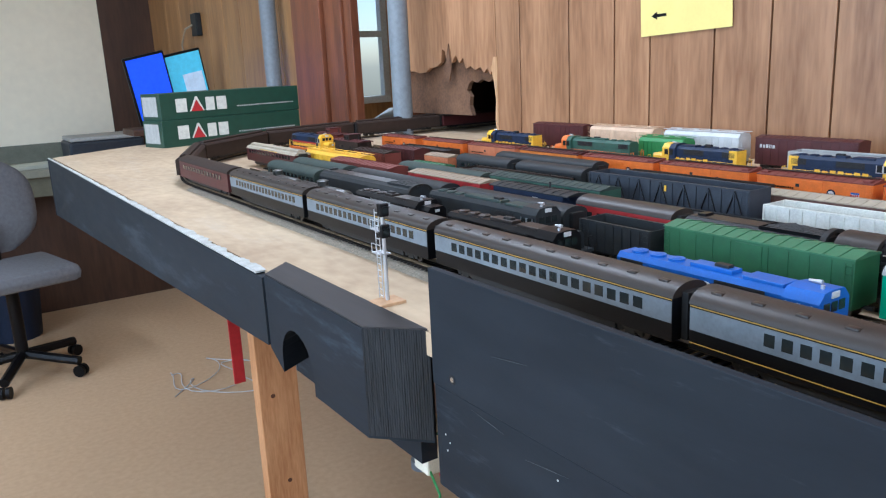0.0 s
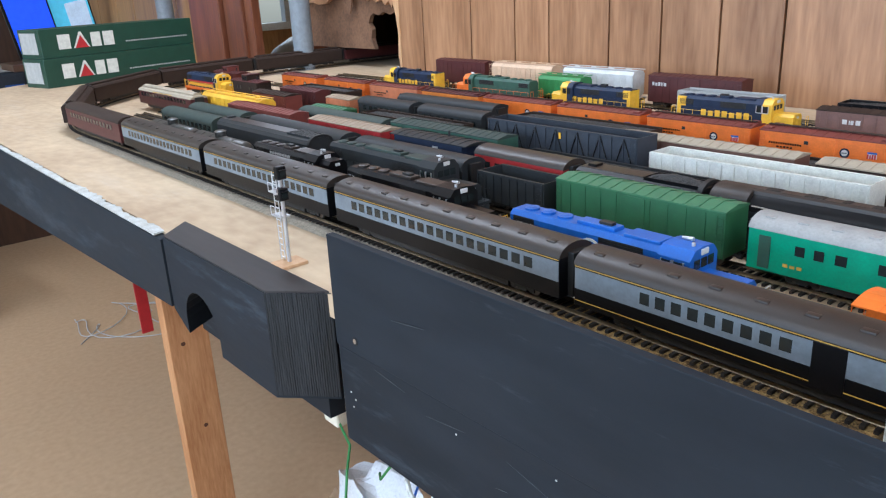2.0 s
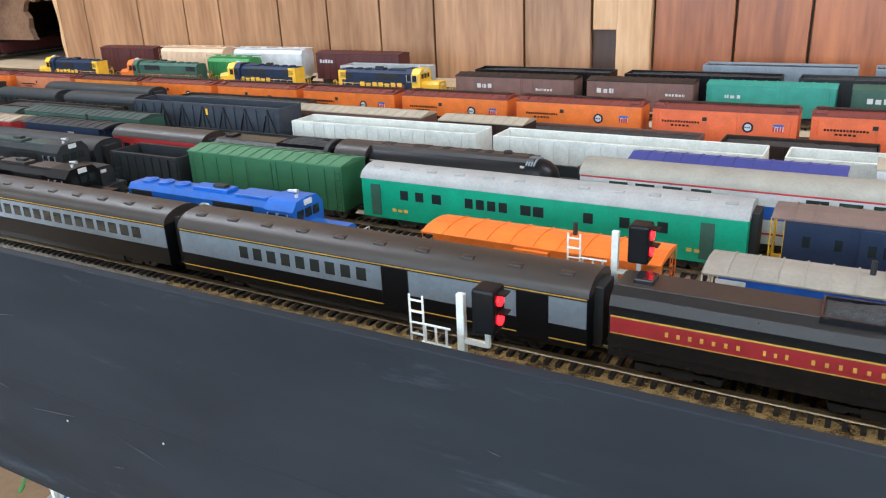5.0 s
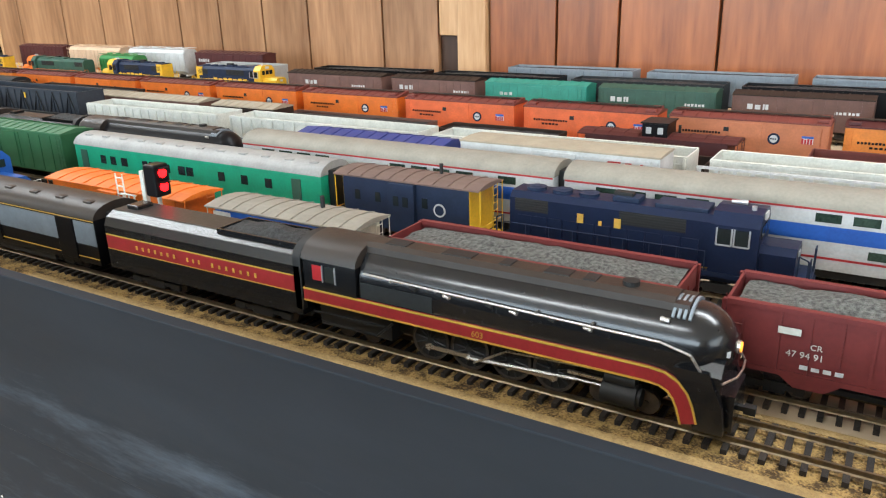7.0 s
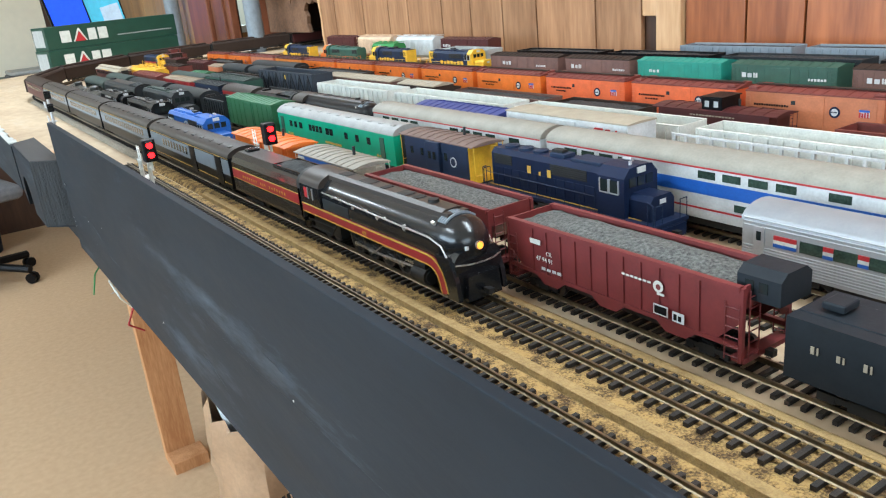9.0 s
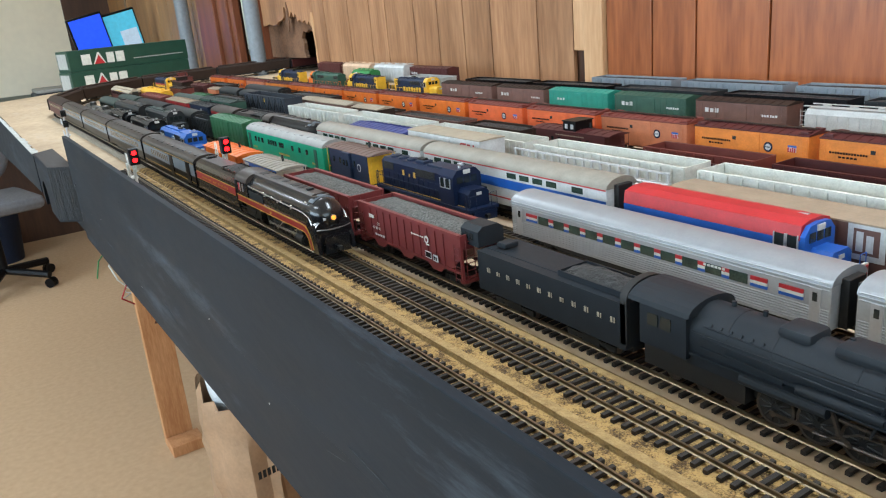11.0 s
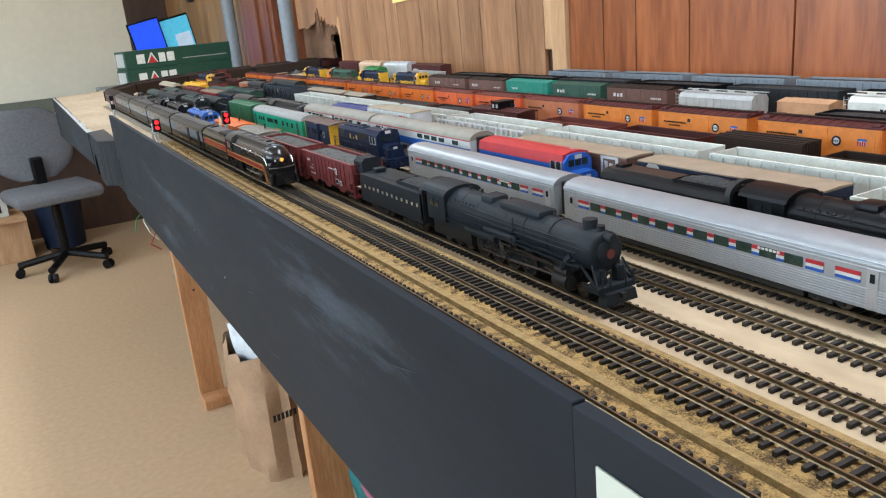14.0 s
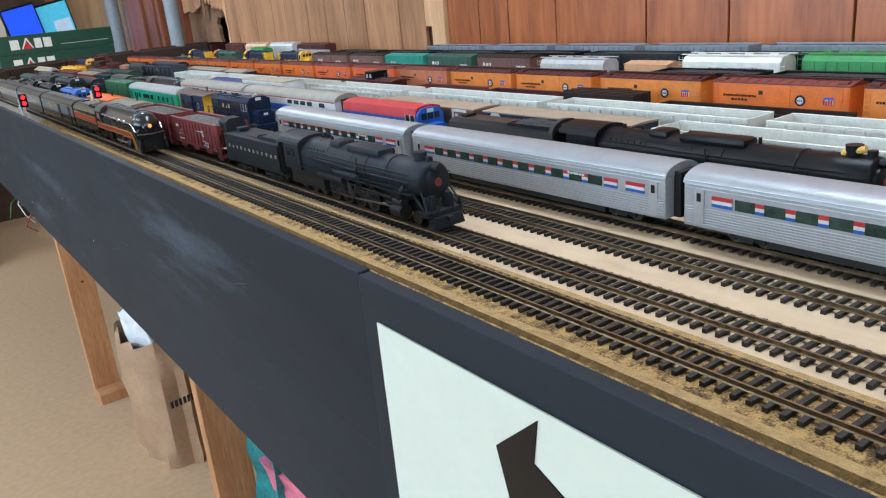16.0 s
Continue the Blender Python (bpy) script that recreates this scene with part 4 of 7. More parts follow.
DRIVER = B()
for sy in (-1, 1):
    lathe_pts = 20
    rod(DRIVER, (0, sy * 0.0090, 0), (0, sy * 0.0062, 0), 0.0102, 22)
    for k in range(12):
        a = 2 * math.pi * k / 12
        rod(DRIVER, (0.002 * math.cos(a), sy * 0.0092, 0.002 * math.sin(a)), (0.0085 * math.cos(a), sy * 0.0092, 0.0085 * math.sin(a)), 0.0005, 4)
DRIVER = finish("driver", DRIVER, True)
DRIVER.materials.append(TRUCKM)
TYRE = B()
for sy in (-1, 1):
    ring = []
    for rr, yy in ((0.0104, 0.0093), (0.0090, 0.0093), (0.0090, 0.0088), (0.0104, 0.0088)):
        ring.append([TYRE.verts.new((rr * math.cos(2 * math.pi * k / 22), sy * yy, rr * math.sin(2 * math.pi * k / 22))) for k in range(22)])
    for a in range(4):
        for k in range(22):
            TYRE.faces.new((ring[a][k], ring[a][(k + 1) % 22], ring[(a + 1) % 4][(k + 1) % 22], ring[(a + 1) % 4][k]))
TYRE = finish("tyre", TYRE, True)
TYRE.materials.append(WHEELM)


def running_gear(loco, drivers, r_scale, cyl_x, pilot, trailing, rods=STEEL):
    for x in drivers:
        d = part("driver", DRIVER, TRUCKM, loco, at=pose(x, 0, 0.0104 * r_scale, 0, 40, 0) @ Matrix.Diagonal((r_scale, 1, r_scale, 1)))
        part("tyre", TYRE, WHEELM, d)
    for x in pilot + trailing:
        part("wheelset", WHEELSET, WHEELM, loco, at=pose(x, 0, 0))
    rb = B()
    z = 0.0104 * r_scale - 0.003
    for sy in (-1, 1):
        y = sy * 0.0105
        box(rb, drivers[0] - 0.002, drivers[-1] + 0.002, y - 0.0005, y + 0.0005, z - 0.0009, z + 0.0009)
        for x in drivers:
            rod(rb, (x, y - 0.0008, z), (x, y + 0.0008, z), 0.0017, 10)
        line(rb, [(drivers[1], y + sy * 0.0014, z), (cyl_x - 0.020, y + sy * 0.0014, 0.0105)], 0.0009, 6)
        line(rb, [(cyl_x - 0.022, y + sy * 0.0014, 0.0105), (cyl_x - 0.006, y + sy * 0.0014, 0.0105)], 0.0006, 6)
        box(rb, cyl_x - 0.024, cyl_x - 0.006, y + sy * 0.0014 - 0.0007, y + sy * 0.0014 + 0.0007, 0.0128, 0.0142)
        line(rb, [(drivers[1] + 0.004, y + sy * 0.002, 0.006), (drivers[2], y + sy * 0.002, 0.016), (cyl_x - 0.010, y + sy * 0.002, 0.018)], 0.0006, 5)
    part("side_rod", rb, rods, loco)
    cb = B()
    for sy in (-1, 1):
        rod(cb, (cyl_x - 0.007, sy * 0.0140, 0.0105), (cyl_x + 0.008, sy * 0.0140, 0.0105), 0.0056, 14)
        rod(cb, (cyl_x - 0.006, sy * 0.0140, 0.0175), (cyl_x + 0.007, sy * 0.0140, 0.0175), 0.0034, 12)
        rod(cb, (cyl_x + 0.008, sy * 0.0140, 0.0105), (cyl_x + 0.0095, sy * 0.0140, 0.0105), 0.0040, 14)
    part("cylinder", cb, TRUCKM, loco, smooth=True)
    part("frame", box(B(), drivers[0] - 0.030, cyl_x + 0.010, -0.005, 0.005, 0.008, 0.022), TRUCKM, loco)


def ribbon(bm, pts, half, y, thick):
    """A flat band along pts in the x-z plane at y."""
    ups, downs = [], []
    for i, (x, z) in enumerate(pts):
        a, b = Vector(pts[max(0, i - 1)]), Vector(pts[min(len(pts) - 1, i + 1)])
        d = (b - a).normalized()
        ups.append((x - d.y * half, z + d.x * half))
        downs.append((x + d.y * half, z - d.x * half))
    for i in range(len(pts) - 1):
        quad = [ups[i], ups[i + 1], downs[i + 1], downs[i]]
        v0 = [bm.verts.new((a, y, b)) for a, b in quad]
        v1 = [bm.verts.new((a, y + thick, b)) for a, b in quad]
        bm.faces.new(v0)
        bm.faces.new(v1[::-1])
        for k in range(4):
            bm.faces.new((v0[k], v1[k], v1[(k + 1) % 4], v0[(k + 1) % 4]))
    return bm


def streamlined(label, m, body, band=True, number=""):
    """A streamlined steam engine with a bullet nose, 0.214 long."""
    loco = thing("steam_locomotive", label, "locomotive", m, "steam locomotives")
    r, zc = 0.0166, 0.0352
    shell = B()
    secs = [(-0.070, 1.0), (0.070, 1.0), (0.086, 0.995)] + [(0.0865 + 0.0178 * math.sin(math.pi * k / 20), math.cos(math.pi * k / 20)) for k in range(2, 10)] + [(0.1043, 0.03)]
    lathe(shell, [(x, r * s) for x, s in secs], 28, 0, zc)
    part("boiler_casing", shell, body, loco, smooth=True)
    lower = B()
    prism(lower, [(-0.0166, 0.0215), (-0.0166, zc), (0.0166, zc), (0.0166, 0.0215)], -0.070, 0.086)
    part("casing_side", lower, body, loco)
    top = B()
    prism(top, [(-0.0085, zc + 0.0135), (-0.0080, zc + 0.0172), (-0.0045, zc + 0.0186), (0.0045, zc + 0.0186), (0.0080, zc + 0.0172), (0.0085, zc + 0.0135)], -0.072, 0.080)
    prism(top, [(-0.0085, zc + 0.0135), (-0.0078, zc + 0.0172), (0.0078, zc + 0.0172), (0.0085, zc + 0.0135)], 0.080, 0.086)
    part("roof_fairing", top, P["soot"], loco)
    for i in range(4):
        x = 0.0800 + i * 0.0022
        hoop = [(0.0172 * math.sin(a), zc + 0.0176 * math.cos(a)) for a in [math.radians(-42 + 7 * k) for k in range(13)]]
        inner = [(0.0150 * math.sin(a), zc + 0.0152 * math.cos(a)) for a in [math.radians(42 - 7 * k) for k in range(13)]]
        part("louvre", prism(B(), hoop + inner, x, x + 0.0011), P["steelgrey"], loco)
    for x0, x1 in ((-0.062, -0.050), (-0.030, -0.014), (0.000, 0.006), (0.022, 0.034), (0.040, 0.046)):
        part("roof_hatch", box(B(), x0, x1, -0.0042, 0.0042, zc + 0.0182, zc + 0.0191, 0.0003), TRUCKM, loco)
    part("chimney", rod(B(), (0.060, 0, zc + 0.018), (0.060, 0, zc + 0.0205), 0.0036, 14), TRUCKM, loco)
    part("casing_lamp", rod(B(), (0.0765, -0.0132, zc + 0.0120), (0.0800, -0.0134, zc + 0.0118), 0.0011, 8), STEEL, loco)
    cab = arch_roof(0.0180, 0.0425, 0.0105, 12) + [(-0.0180, 0.0215), (0.0180, 0.0215)]
    part("cab", prism(B(), cab, -0.104, -0.071), body, loco, smooth=True)
    part("cab_roof", prism(B(), arch_roof(0.0184, 0.0437, 0.0101, 12), -0.1050, -0.0705), P["soot"], loco, smooth=True)
    # rear pane coloured red to stand for the red-lit cab inside
    for i, x in enumerate((-0.098, -0.090)):
        part("cab_window", box(B(), x, x + 0.006, -0.0184, -0.0176, 0.0335, 0.0415), GLASS if i else P["bright_red"], loco)
        part("window_frame", box(B(), x + 0.0062, x + 0.0068, -0.0187, -0.0176, 0.033, 0.042), SILVER, loco)
    path = [(-0.105, 0.0245), (0.074, 0.0245), (0.080, 0.0238), (0.0845, 0.0215), (0.0875, 0.0180), (0.0895, 0.0135), (0.0915, 0.0065)]
    for sy in (-1, 1):
        y = sy * 0.0186
        sk = ribbon(B(), path, 0.0036, y - sy * 0.0004, -sy * 0.0014)
        part("skirt_band", sk, P["stripe"] if band else body, loco)
        if band:
            for off in (0.0032, -0.0032):
                shifted = []
                for i, (x, z) in enumerate(path):
                    a, b = Vector(path[max(0, i - 1)]), Vector(path[min(len(path) - 1, i + 1)])
                    d = (b - a).normalized()
                    shifted.append((x - d.y * off, z + d.x * off))
                part("gold_line", ribbon(B(), shifted, 0.00042, y, -sy * 0.0009), P["gold"], loco)
        lead = B()
        prism(lead, [(0.084, 0.0300), (0.0975, 0.0300), (0.1035, 0.0160), (0.1050, 0.0045), (0.0935, 0.0045), (0.0905, 0.0140), (0.0880, 0.0200)], min(sy * 0.0150, sy * 0.0181), max(sy * 0.0150, sy * 0.0181), "y")
        part("side_apron", lead, body, loco)
        for k, (x, z) in enumerate(((-0.040, 0.0392), (-0.022, 0.0386), (0.000, 0.0388), (0.012, 0.0380), (0.030, 0.0385), (0.046, 0.0378))):
            part("valve", rod(B(), (x, sy * 0.0160, z), (x + 0.004, sy * 0.0176, z), 0.0009, 6), STEEL if k % 2 else TRUCKM, loco)
        part("casing_panel", box(B(), -0.069, -0.028, sy * 0.0168 - 0.0002, sy * 0.0168 + 0.0002, 0.0285, 0.0365), P["darkgrey"], loco)
        hr = line(B(), [(-0.066, sy * 0.0176, 0.0420), (-0.030, sy * 0.0178, 0.0412), (0.030, sy * 0.0178, 0.0400), (0.078, sy * 0.0176, 0.0392), (0.090, sy * 0.0172, 0.0360), (0.096, sy * 0.0168, 0.0270)], 0.0006, 6)
        for x in (-0.05, -0.025, 0.0, 0.025, 0.05):
            rod(hr, (x, sy * 0.0163, 0.0407), (x, sy * 0.0182, 0.0407), 0.0007, 6)
        part("handrail", hr, STEEL, loco)
    nose = B()
    prism(nose, [(-0.0160, 0.0045), (-0.0168, 0.0285), (-0.0130, 0.0330), (0.0130, 0.0330), (0.0168, 0.0285), (0.0160, 0.0045)], 0.0925, 0.1020)
    prism(nose, [(-0.0125, 0.0040), (-0.0110, 0.0190), (0.0110, 0.0190), (0.0125, 0.0040)], 0.1018, 0.1068)
    part("pilot", nose, body, loco)
    part("pilot_rail", line(B(), [(0.1025, -0.0165, 0.0265), (0.1062, -0.008, 0.0262), (0.1068, 0, 0.0261), (0.1062, 0.008, 0.0262), (0.1025, 0.0165, 0.0265)], 0.0005, 5), STEEL, loco)
    if band:
        hl = rod(B(), (0.1020, 0, zc + 0.0005), (0.1052, 0, zc + 0.0005), 0.0027, 18)
        part("headlight_rim", hl, STEEL, loco, smooth=True)
        part("headlight", rod(B(), (0.1051, 0, zc + 0.0005), (0.1057, 0, zc + 0.0005), 0.0021, 18), AMBER_LAMP, loco, smooth=True)
        part("number_plate", box(B(), 0.0985, 0.1028, -0.0085, -0.0050, zc - 0.0013, zc + 0.0010), P["lightgrey"], loco)
    running_gear(loco, [-0.034, -0.0125, 0.009, 0.0305], 1.0, 0.062, (0.052, 0.072), (-0.070, -0.086))
    part("underframe", box(B(), -0.100, -0.055, -0.012, 0.012, 0.006, 0.0215), TRUCKM, loco)
    part("pipework", line(line(B(), [(-0.095, -0.0172, 0.010), (-0.060, -0.0172, 0.010), (-0.050, -0.0172, 0.019)], 0.0007, 5), [(-0.100, -0.0168, 0.015), (-0.055, -0.0168, 0.0155)], 0.0006, 5), TRUCKM, loco)
    if number:
        words("number", number, 0.0030, P["gold"], loco, pose(-0.006, -0.01910, 0.0231, 90))
    couplers(loco, 0.106)
    return loco


def tender(label, m, length, body, band=False, rounded=True, marks=(), height=0.0475):
    t = thing("tender", label, "tender", m, "tenders")
    h, w = length / 2, 0.0180
    if rounded:
        prof = [(-w, 0.0115), (-w, height - 0.009), (-w * 0.86, height - 0.004), (-w * 0.55, height - 0.001), (w * 0.55, height - 0.001), (w * 0.86, height - 0.004), (w, height - 0.009), (w, 0.0115)]
    else:
        prof = [(-w, 0.0115), (-w, height - 0.003), (w, height - 0.003), (w, 0.0115)]
    part("tank", prism(B(), prof, -h, h), body, t)
    part("deck_plate", box(B(), -h + 0.001, h - 0.004, -w * 0.56, w * 0.56, height - (0.0014 if rounded else 0.0034), height - (0.0004 if rounded else 0.0024), 0.0003), P["soot"] if rounded else body, t)
    hatch = B()
    box(hatch, -h + 0.008, -h + 0.018, -0.006, 0.006, height - 0.0015, height + 0.0022, 0.0008)
    part("water_hatch", hatch, body, t)
    part("bunker_side", tray(B(), 0.029, 0.0118, 0.0010, height - 0.006, height + 0.0008), body, t, at=pose(h - 0.034, 0, 0))
    hood = arch_roof(0.0180, 0.0425, 0.0105, 12)
    shield = B()
    prism(shield, hood + [(-0.0180, 0.0150), (-0.0150, 0.0150)] + [(a * 0.84, b - 0.003) for a, b in hood[::-1]] + [(0.0150, 0.0150), (0.0180, 0.0150)], h - 0.004, h + 0.001)
    part("wind_shield", shield, TRUCKM, t, smooth=True)
    cb = B()
    nx, ny = 12, 6
    grid = [[cb.verts.new((h - 0.062 + 0.056 * i / nx, -0.0112 + 0.0224 * j / ny, height - 0.001 + 0.0055 * math.sin(math.pi * j / ny) * math.sin(math.pi * (i + 1) / (nx + 2)) + 0.0016 * noise.noise(Vector((i * 1.7, j * 1.9, length * 50))))) for j in range(ny + 1)] for i in range(nx + 1)]
    for i in range(nx):
        for j in range(ny):
            cb.faces.new((grid[i][j], grid[i + 1][j], grid[i + 1][j + 1], grid[i][j + 1]))
    part("coal", cb, COAL, t)
    if band:
        part("band", box(B(), -h + 0.001, h - 0.004, -w - 0.0005, -w + 0.0004, 0.0245, 0.0330), P["stripe"], t, "red band edged with gold")
        for z in (0.0241, 0.0330):
            part("gold_line", box(B(), -h + 0.001, h - 0.004, -w - 0.0006, -w + 0.0004, z, z + 0.0006), P["gold"], t)
    part("underframe", box(B(), -h, h, -0.012, 0.012, 0.0085, 0.0115), TRUCKM, t)
    trucks(t, (-h + 0.034, h - 0.034), 3, 0.0125)
    couplers(t, h)
    decals(t, marks, -w - 0.0005)
    return t


def steam_engine(label, m, body, length=0.245, r=0.0150, bell=False, rods_paint=WHEELM):
    """A conventional steam engine with domes, stack and open running gear."""
    loco = thing("steam_locomotive", label, "locomotive", m, "steam locomotives")
    h, zc = length / 2, 0.0345
    x0, x1 = -h + 0.040, h - 0.012
    part("boiler", lathe(B(), [(x0 - 0.004, r * 1.06), (x0 + 0.050, r * 1.06), (x0 + 0.075, r * 0.97), (x1 - 0.030, r * 0.94), (x1 - 0.029, r * 0.97), (x1, r * 0.97), (x1 + 0.0015, r * 0.90), (x1 + 0.002, r * 0.80)], 24, 0, zc), body, loco, smooth=True)
    for x in (x0 + 0.02, x0 + 0.045, x0 + 0.085, x0 + 0.11, x1 - 0.045):
        part("boiler_band", lathe(B(), [(x - 0.0006, r * 1.075 if x < x0 + 0.06 else r * 0.985), (x + 0.0006, r * 1.075 if x < x0 + 0.06 else r * 0.985)], 24, 0, zc), body, loco)
    front = B()
    lathe(front, [(x1 + 0.001, r * 0.62), (x1 + 0.004, r * 0.58), (x1 + 0.0055, r * 0.3), (x1 + 0.006, 0.0005)], 20, 0, zc)
    rod(front, (x1 + 0.002, 0, zc + r * 0.72), (x1 + 0.009, 0, zc + r * 0.72), 0.0030, 14)
    for sy in (-1, 1):
        box(front, x1 + 0.001, x1 + 0.007, sy * 0.008 - 0.0035, sy * 0.008 + 0.0035, zc - 0.020, zc - 0.010, 0.0006)
        rod(front, (x1 + 0.006, sy * 0.008, zc - 0.021), (x1 + 0.006, sy * 0.008, zc - 0.009), 0.0028, 10)
        line(front, [(x1 + 0.002, sy * 0.013, zc - 0.006), (x1 + 0.012, sy * 0.016, 0.014)], 0.0008, 5)
    part("smokebox_door", front, body, loco, smooth=True)
    for x, ln, ht in ((x0 + 0.052, 0.018, 0.0040), (x0 + 0.098, 0.054, 0.0034)):
        part("dome", box(B(), x - ln / 2, x + ln / 2, -0.0088, 0.0088, zc + r * 0.7, zc + r * 0.97 + ht, 0.0030), body, loco, smooth=True)
    for k in range(6):
        x = x0 + 0.010 + 0.006 * k
        part("staybolt_cap", rod(B(), (x, -0.0128, zc + 0.0085), (x, -0.0140, zc + 0.0092), 0.0009, 6), body, loco)
    for x in (x0 + 0.012, x0 + 0.030, x0 + 0.074, x0 + 0.130):
        part("safety_valve", rod(B(), (x, 0.002, zc + r * 0.9), (x, 0.002, zc + r + 0.0035), 0.0013, 8), body, loco)
    for sy in (-1, 1):
        for dz, rr in ((0.0075, 0.0006), (0.0015, 0.0008), (-0.0040, 0.0010)):
            yy = math.sqrt(max(0.0, (r * 1.03) ** 2 - dz ** 2)) + 0.0004
            part("pipe", line(B(), [(x0 + 0.006, sy * yy * 1.03, zc + dz), (x0 + 0.060, sy * yy * 1.02, zc + dz - 0.001), (x0 + 0.078, sy * yy * 0.97, zc + dz - 0.002), (x1 - 0.012, sy * yy * 0.96, zc + dz - 0.002)], rr, 5), body, loco)
        part("air_tank", rod(B(), (x0 + 0.060, sy * 0.0152, 0.0285), (x0 + 0.100, sy * 0.0152, 0.0285), 0.0030, 10), body, loco, smooth=True)
    st = rod(B(), (x1 - 0.014, 0, zc + r * 0.85), (x1 - 0.014, 0, zc + r + 0.0055), 0.0048, 16, 0.0052)
    rod(st, (x1 - 0.003, 0, zc + r * 0.9), (x1 - 0.003, 0, zc + r + 0.003), 0.003, 10)
    part("chimney", st, body, loco, smooth=True)
    if bell:
        part("bell", rod(B(), (x1 - 0.020, -0.002, zc + r), (x1 - 0.006, -0.002, zc + r + 0.004), 0.0022, 8), P["gold"], loco)
    cab = arch_roof(0.0180, 0.0445, 0.0075, 10) + [(-0.0180, 0.0215), (0.0180, 0.0215)]
    part("cab", prism(B(), cab, -h + 0.006, x0 - 0.002), body, loco)
    part("cab_roof", prism(B(), arch_roof(0.0188, 0.0452, 0.0078, 10), -h - 0.002, x0), body, loco)
    part("cab_window", box(box(B(), -h + 0.012, -h + 0.019, -0.0186, -0.0176, 0.034, 0.041), -h + 0.021, -h + 0.028, -0.0186, -0.0176, 0.034, 0.041), GLASS, loco)
    run = B()
    for sy in (-1, 1):
        box(run, x0, x1 - 0.006, sy * 0.0150 - 0.0030, sy * 0.0150 + 0.0030, 0.0255, 0.0265)
        line(run, [(x1 - 0.006, sy * 0.0150, 0.026), (h - 0.002, sy * 0.0150, 0.014)], 0.0012, 5)
        line(run, [(x0, sy * 0.0165, zc + 0.004), (x1, sy * 0.0160, zc + 0.004)], 0.0004, 4)
        rod(run, (x0 + 0.03, sy * 0.0150, 0.0225), (x0 + 0.075, sy * 0.0150, 0.0225), 0.0034, 12)
        line(run, [(x0 + 0.02, sy * 0.0165, 0.032), (x0 + 0.07, sy * 0.0162, 0.029), (x1 - 0.02, sy * 0.016, 0.028)], 0.0007, 5)
        box(run, x0 + 0.085, x0 + 0.105, sy * 0.0150 - 0.0025, sy * 0.0150 + 0.0025, 0.0265, 0.0310, 0.0005)
    part("running_board", run, body, loco)
    deck = B()
    box(deck, h - 0.014, h, -0.0160, 0.0160, 0.0105, 0.0150, 0.0006)
    prism(deck, [(-0.0140, 0.0030), (-0.0120, 0.0110), (0.0120, 0.0110), (0.0140, 0.0030)], h - 0.004, h + 0.004)
    for y in (-0.013, -0.0065, 0.0065, 0.013):
        rod(deck, (h + 0.001, y, 0.013), (h + 0.001, y, 0.022), 0.0006, 5)
    part("pilot", deck, body, loco)
    d0 = -h + 0.085
    running_gear(loco, [d0, d0 + 0.0215, d0 + 0.043, d0 + 0.0645], 1.0, h - 0.040, (h - 0.050, h - 0.026), (-h + 0.022, -h + 0.042, -h + 0.060), rods_paint)
    part("underframe", box(B(), -h + 0.004, -h + 0.07, -0.012, 0.012, 0.006, 0.0225), TRUCKM, loco)
    part("firebox", prism(B(), [(-0.0145, 0.018), (-0.0158, zc), (0.0158, zc), (0.0145, 0.018)], x0 - 0.004, x0 + 0.052), body, loco)
    part("valve_gear", box(box(B(), x0 + 0.05, h - 0.03, -0.0058, 0.0058, 0.012, 0.030), h - 0.052, h - 0.030, -0.0125, 0.0125, 0.019, 0.0255), TRUCKM, loco)
    for sy in (-1, 1):
        part("sand_pipe", line(B(), [(x0 + 0.098, sy * 0.0142, zc + 0.010), (x0 + 0.100, sy * 0.0160, zc + 0.002), (x0 + 0.094, sy * 0.0150, 0.018)], 0.0007, 5), body, loco)
        part("steam_pipe", line(B(), [(x1 - 0.018, sy * 0.0130, zc - 0.004), (x1 - 0.022, sy * 0.0150, 0.026), (x1 - 0.026, sy * 0.0145, 0.020)], 0.0032, 8), body, loco, smooth=True)
        part("link", line(line(B(), [(d0 + 0.030, sy * 0.0128, 0.0235), (d0 + 0.034, sy * 0.0128, 0.0125), (d0 + 0.040, sy * 0.0128, 0.0085)], 0.0011, 5), [(d0 + 0.034, sy * 0.0130, 0.0200), (h - 0.052, sy * 0.0132, 0.0190)], 0.0009, 5), rods_paint, loco)
    for x in (x0 + 0.086, x0 + 0.092, x0 + 0.110, x0 + 0.114, x0 + 0.118):
        part("rivet_strip", box(B(), x - 0.0012, x + 0.0012, -0.0084, -0.0070, zc + r * 0.86, zc + r * 0.98), body, loco)
    part("number_disc", rod(B(), (x1 + 0.0055, 0, zc), (x1 + 0.0066, 0, zc), 0.0032, 16), P["oxide"], loco)
    couplers(loco, h)
    return loco


def on_track(x, y0, y1, lift=0.0052):
    """The pose and length for a car between y0 (rear) and y1 (front) on the track at x."""
    return pose(x, (y0 + y1) / 2, T + lift, 0, 0, -90), abs(y1 - y0) - 0.012


# ---- tracks ----
TRACKS = dict(A=0.361, B=0.418, C=0.468, D=0.524, E=0.573, F=0.624, G=0.667, H=0.729, I=0.790, J=0.850, K=0.913, L=0.990, M=1.070, N=1.135, O=1.205)
RAIL_GAP = 0.0165
TIE_MESH = finish("tie", box(B(), -0.0148, 0.0148, -0.00125, 0.00125, 0.0002, 0.0024))
TIE_MESH.materials.append(TIE)


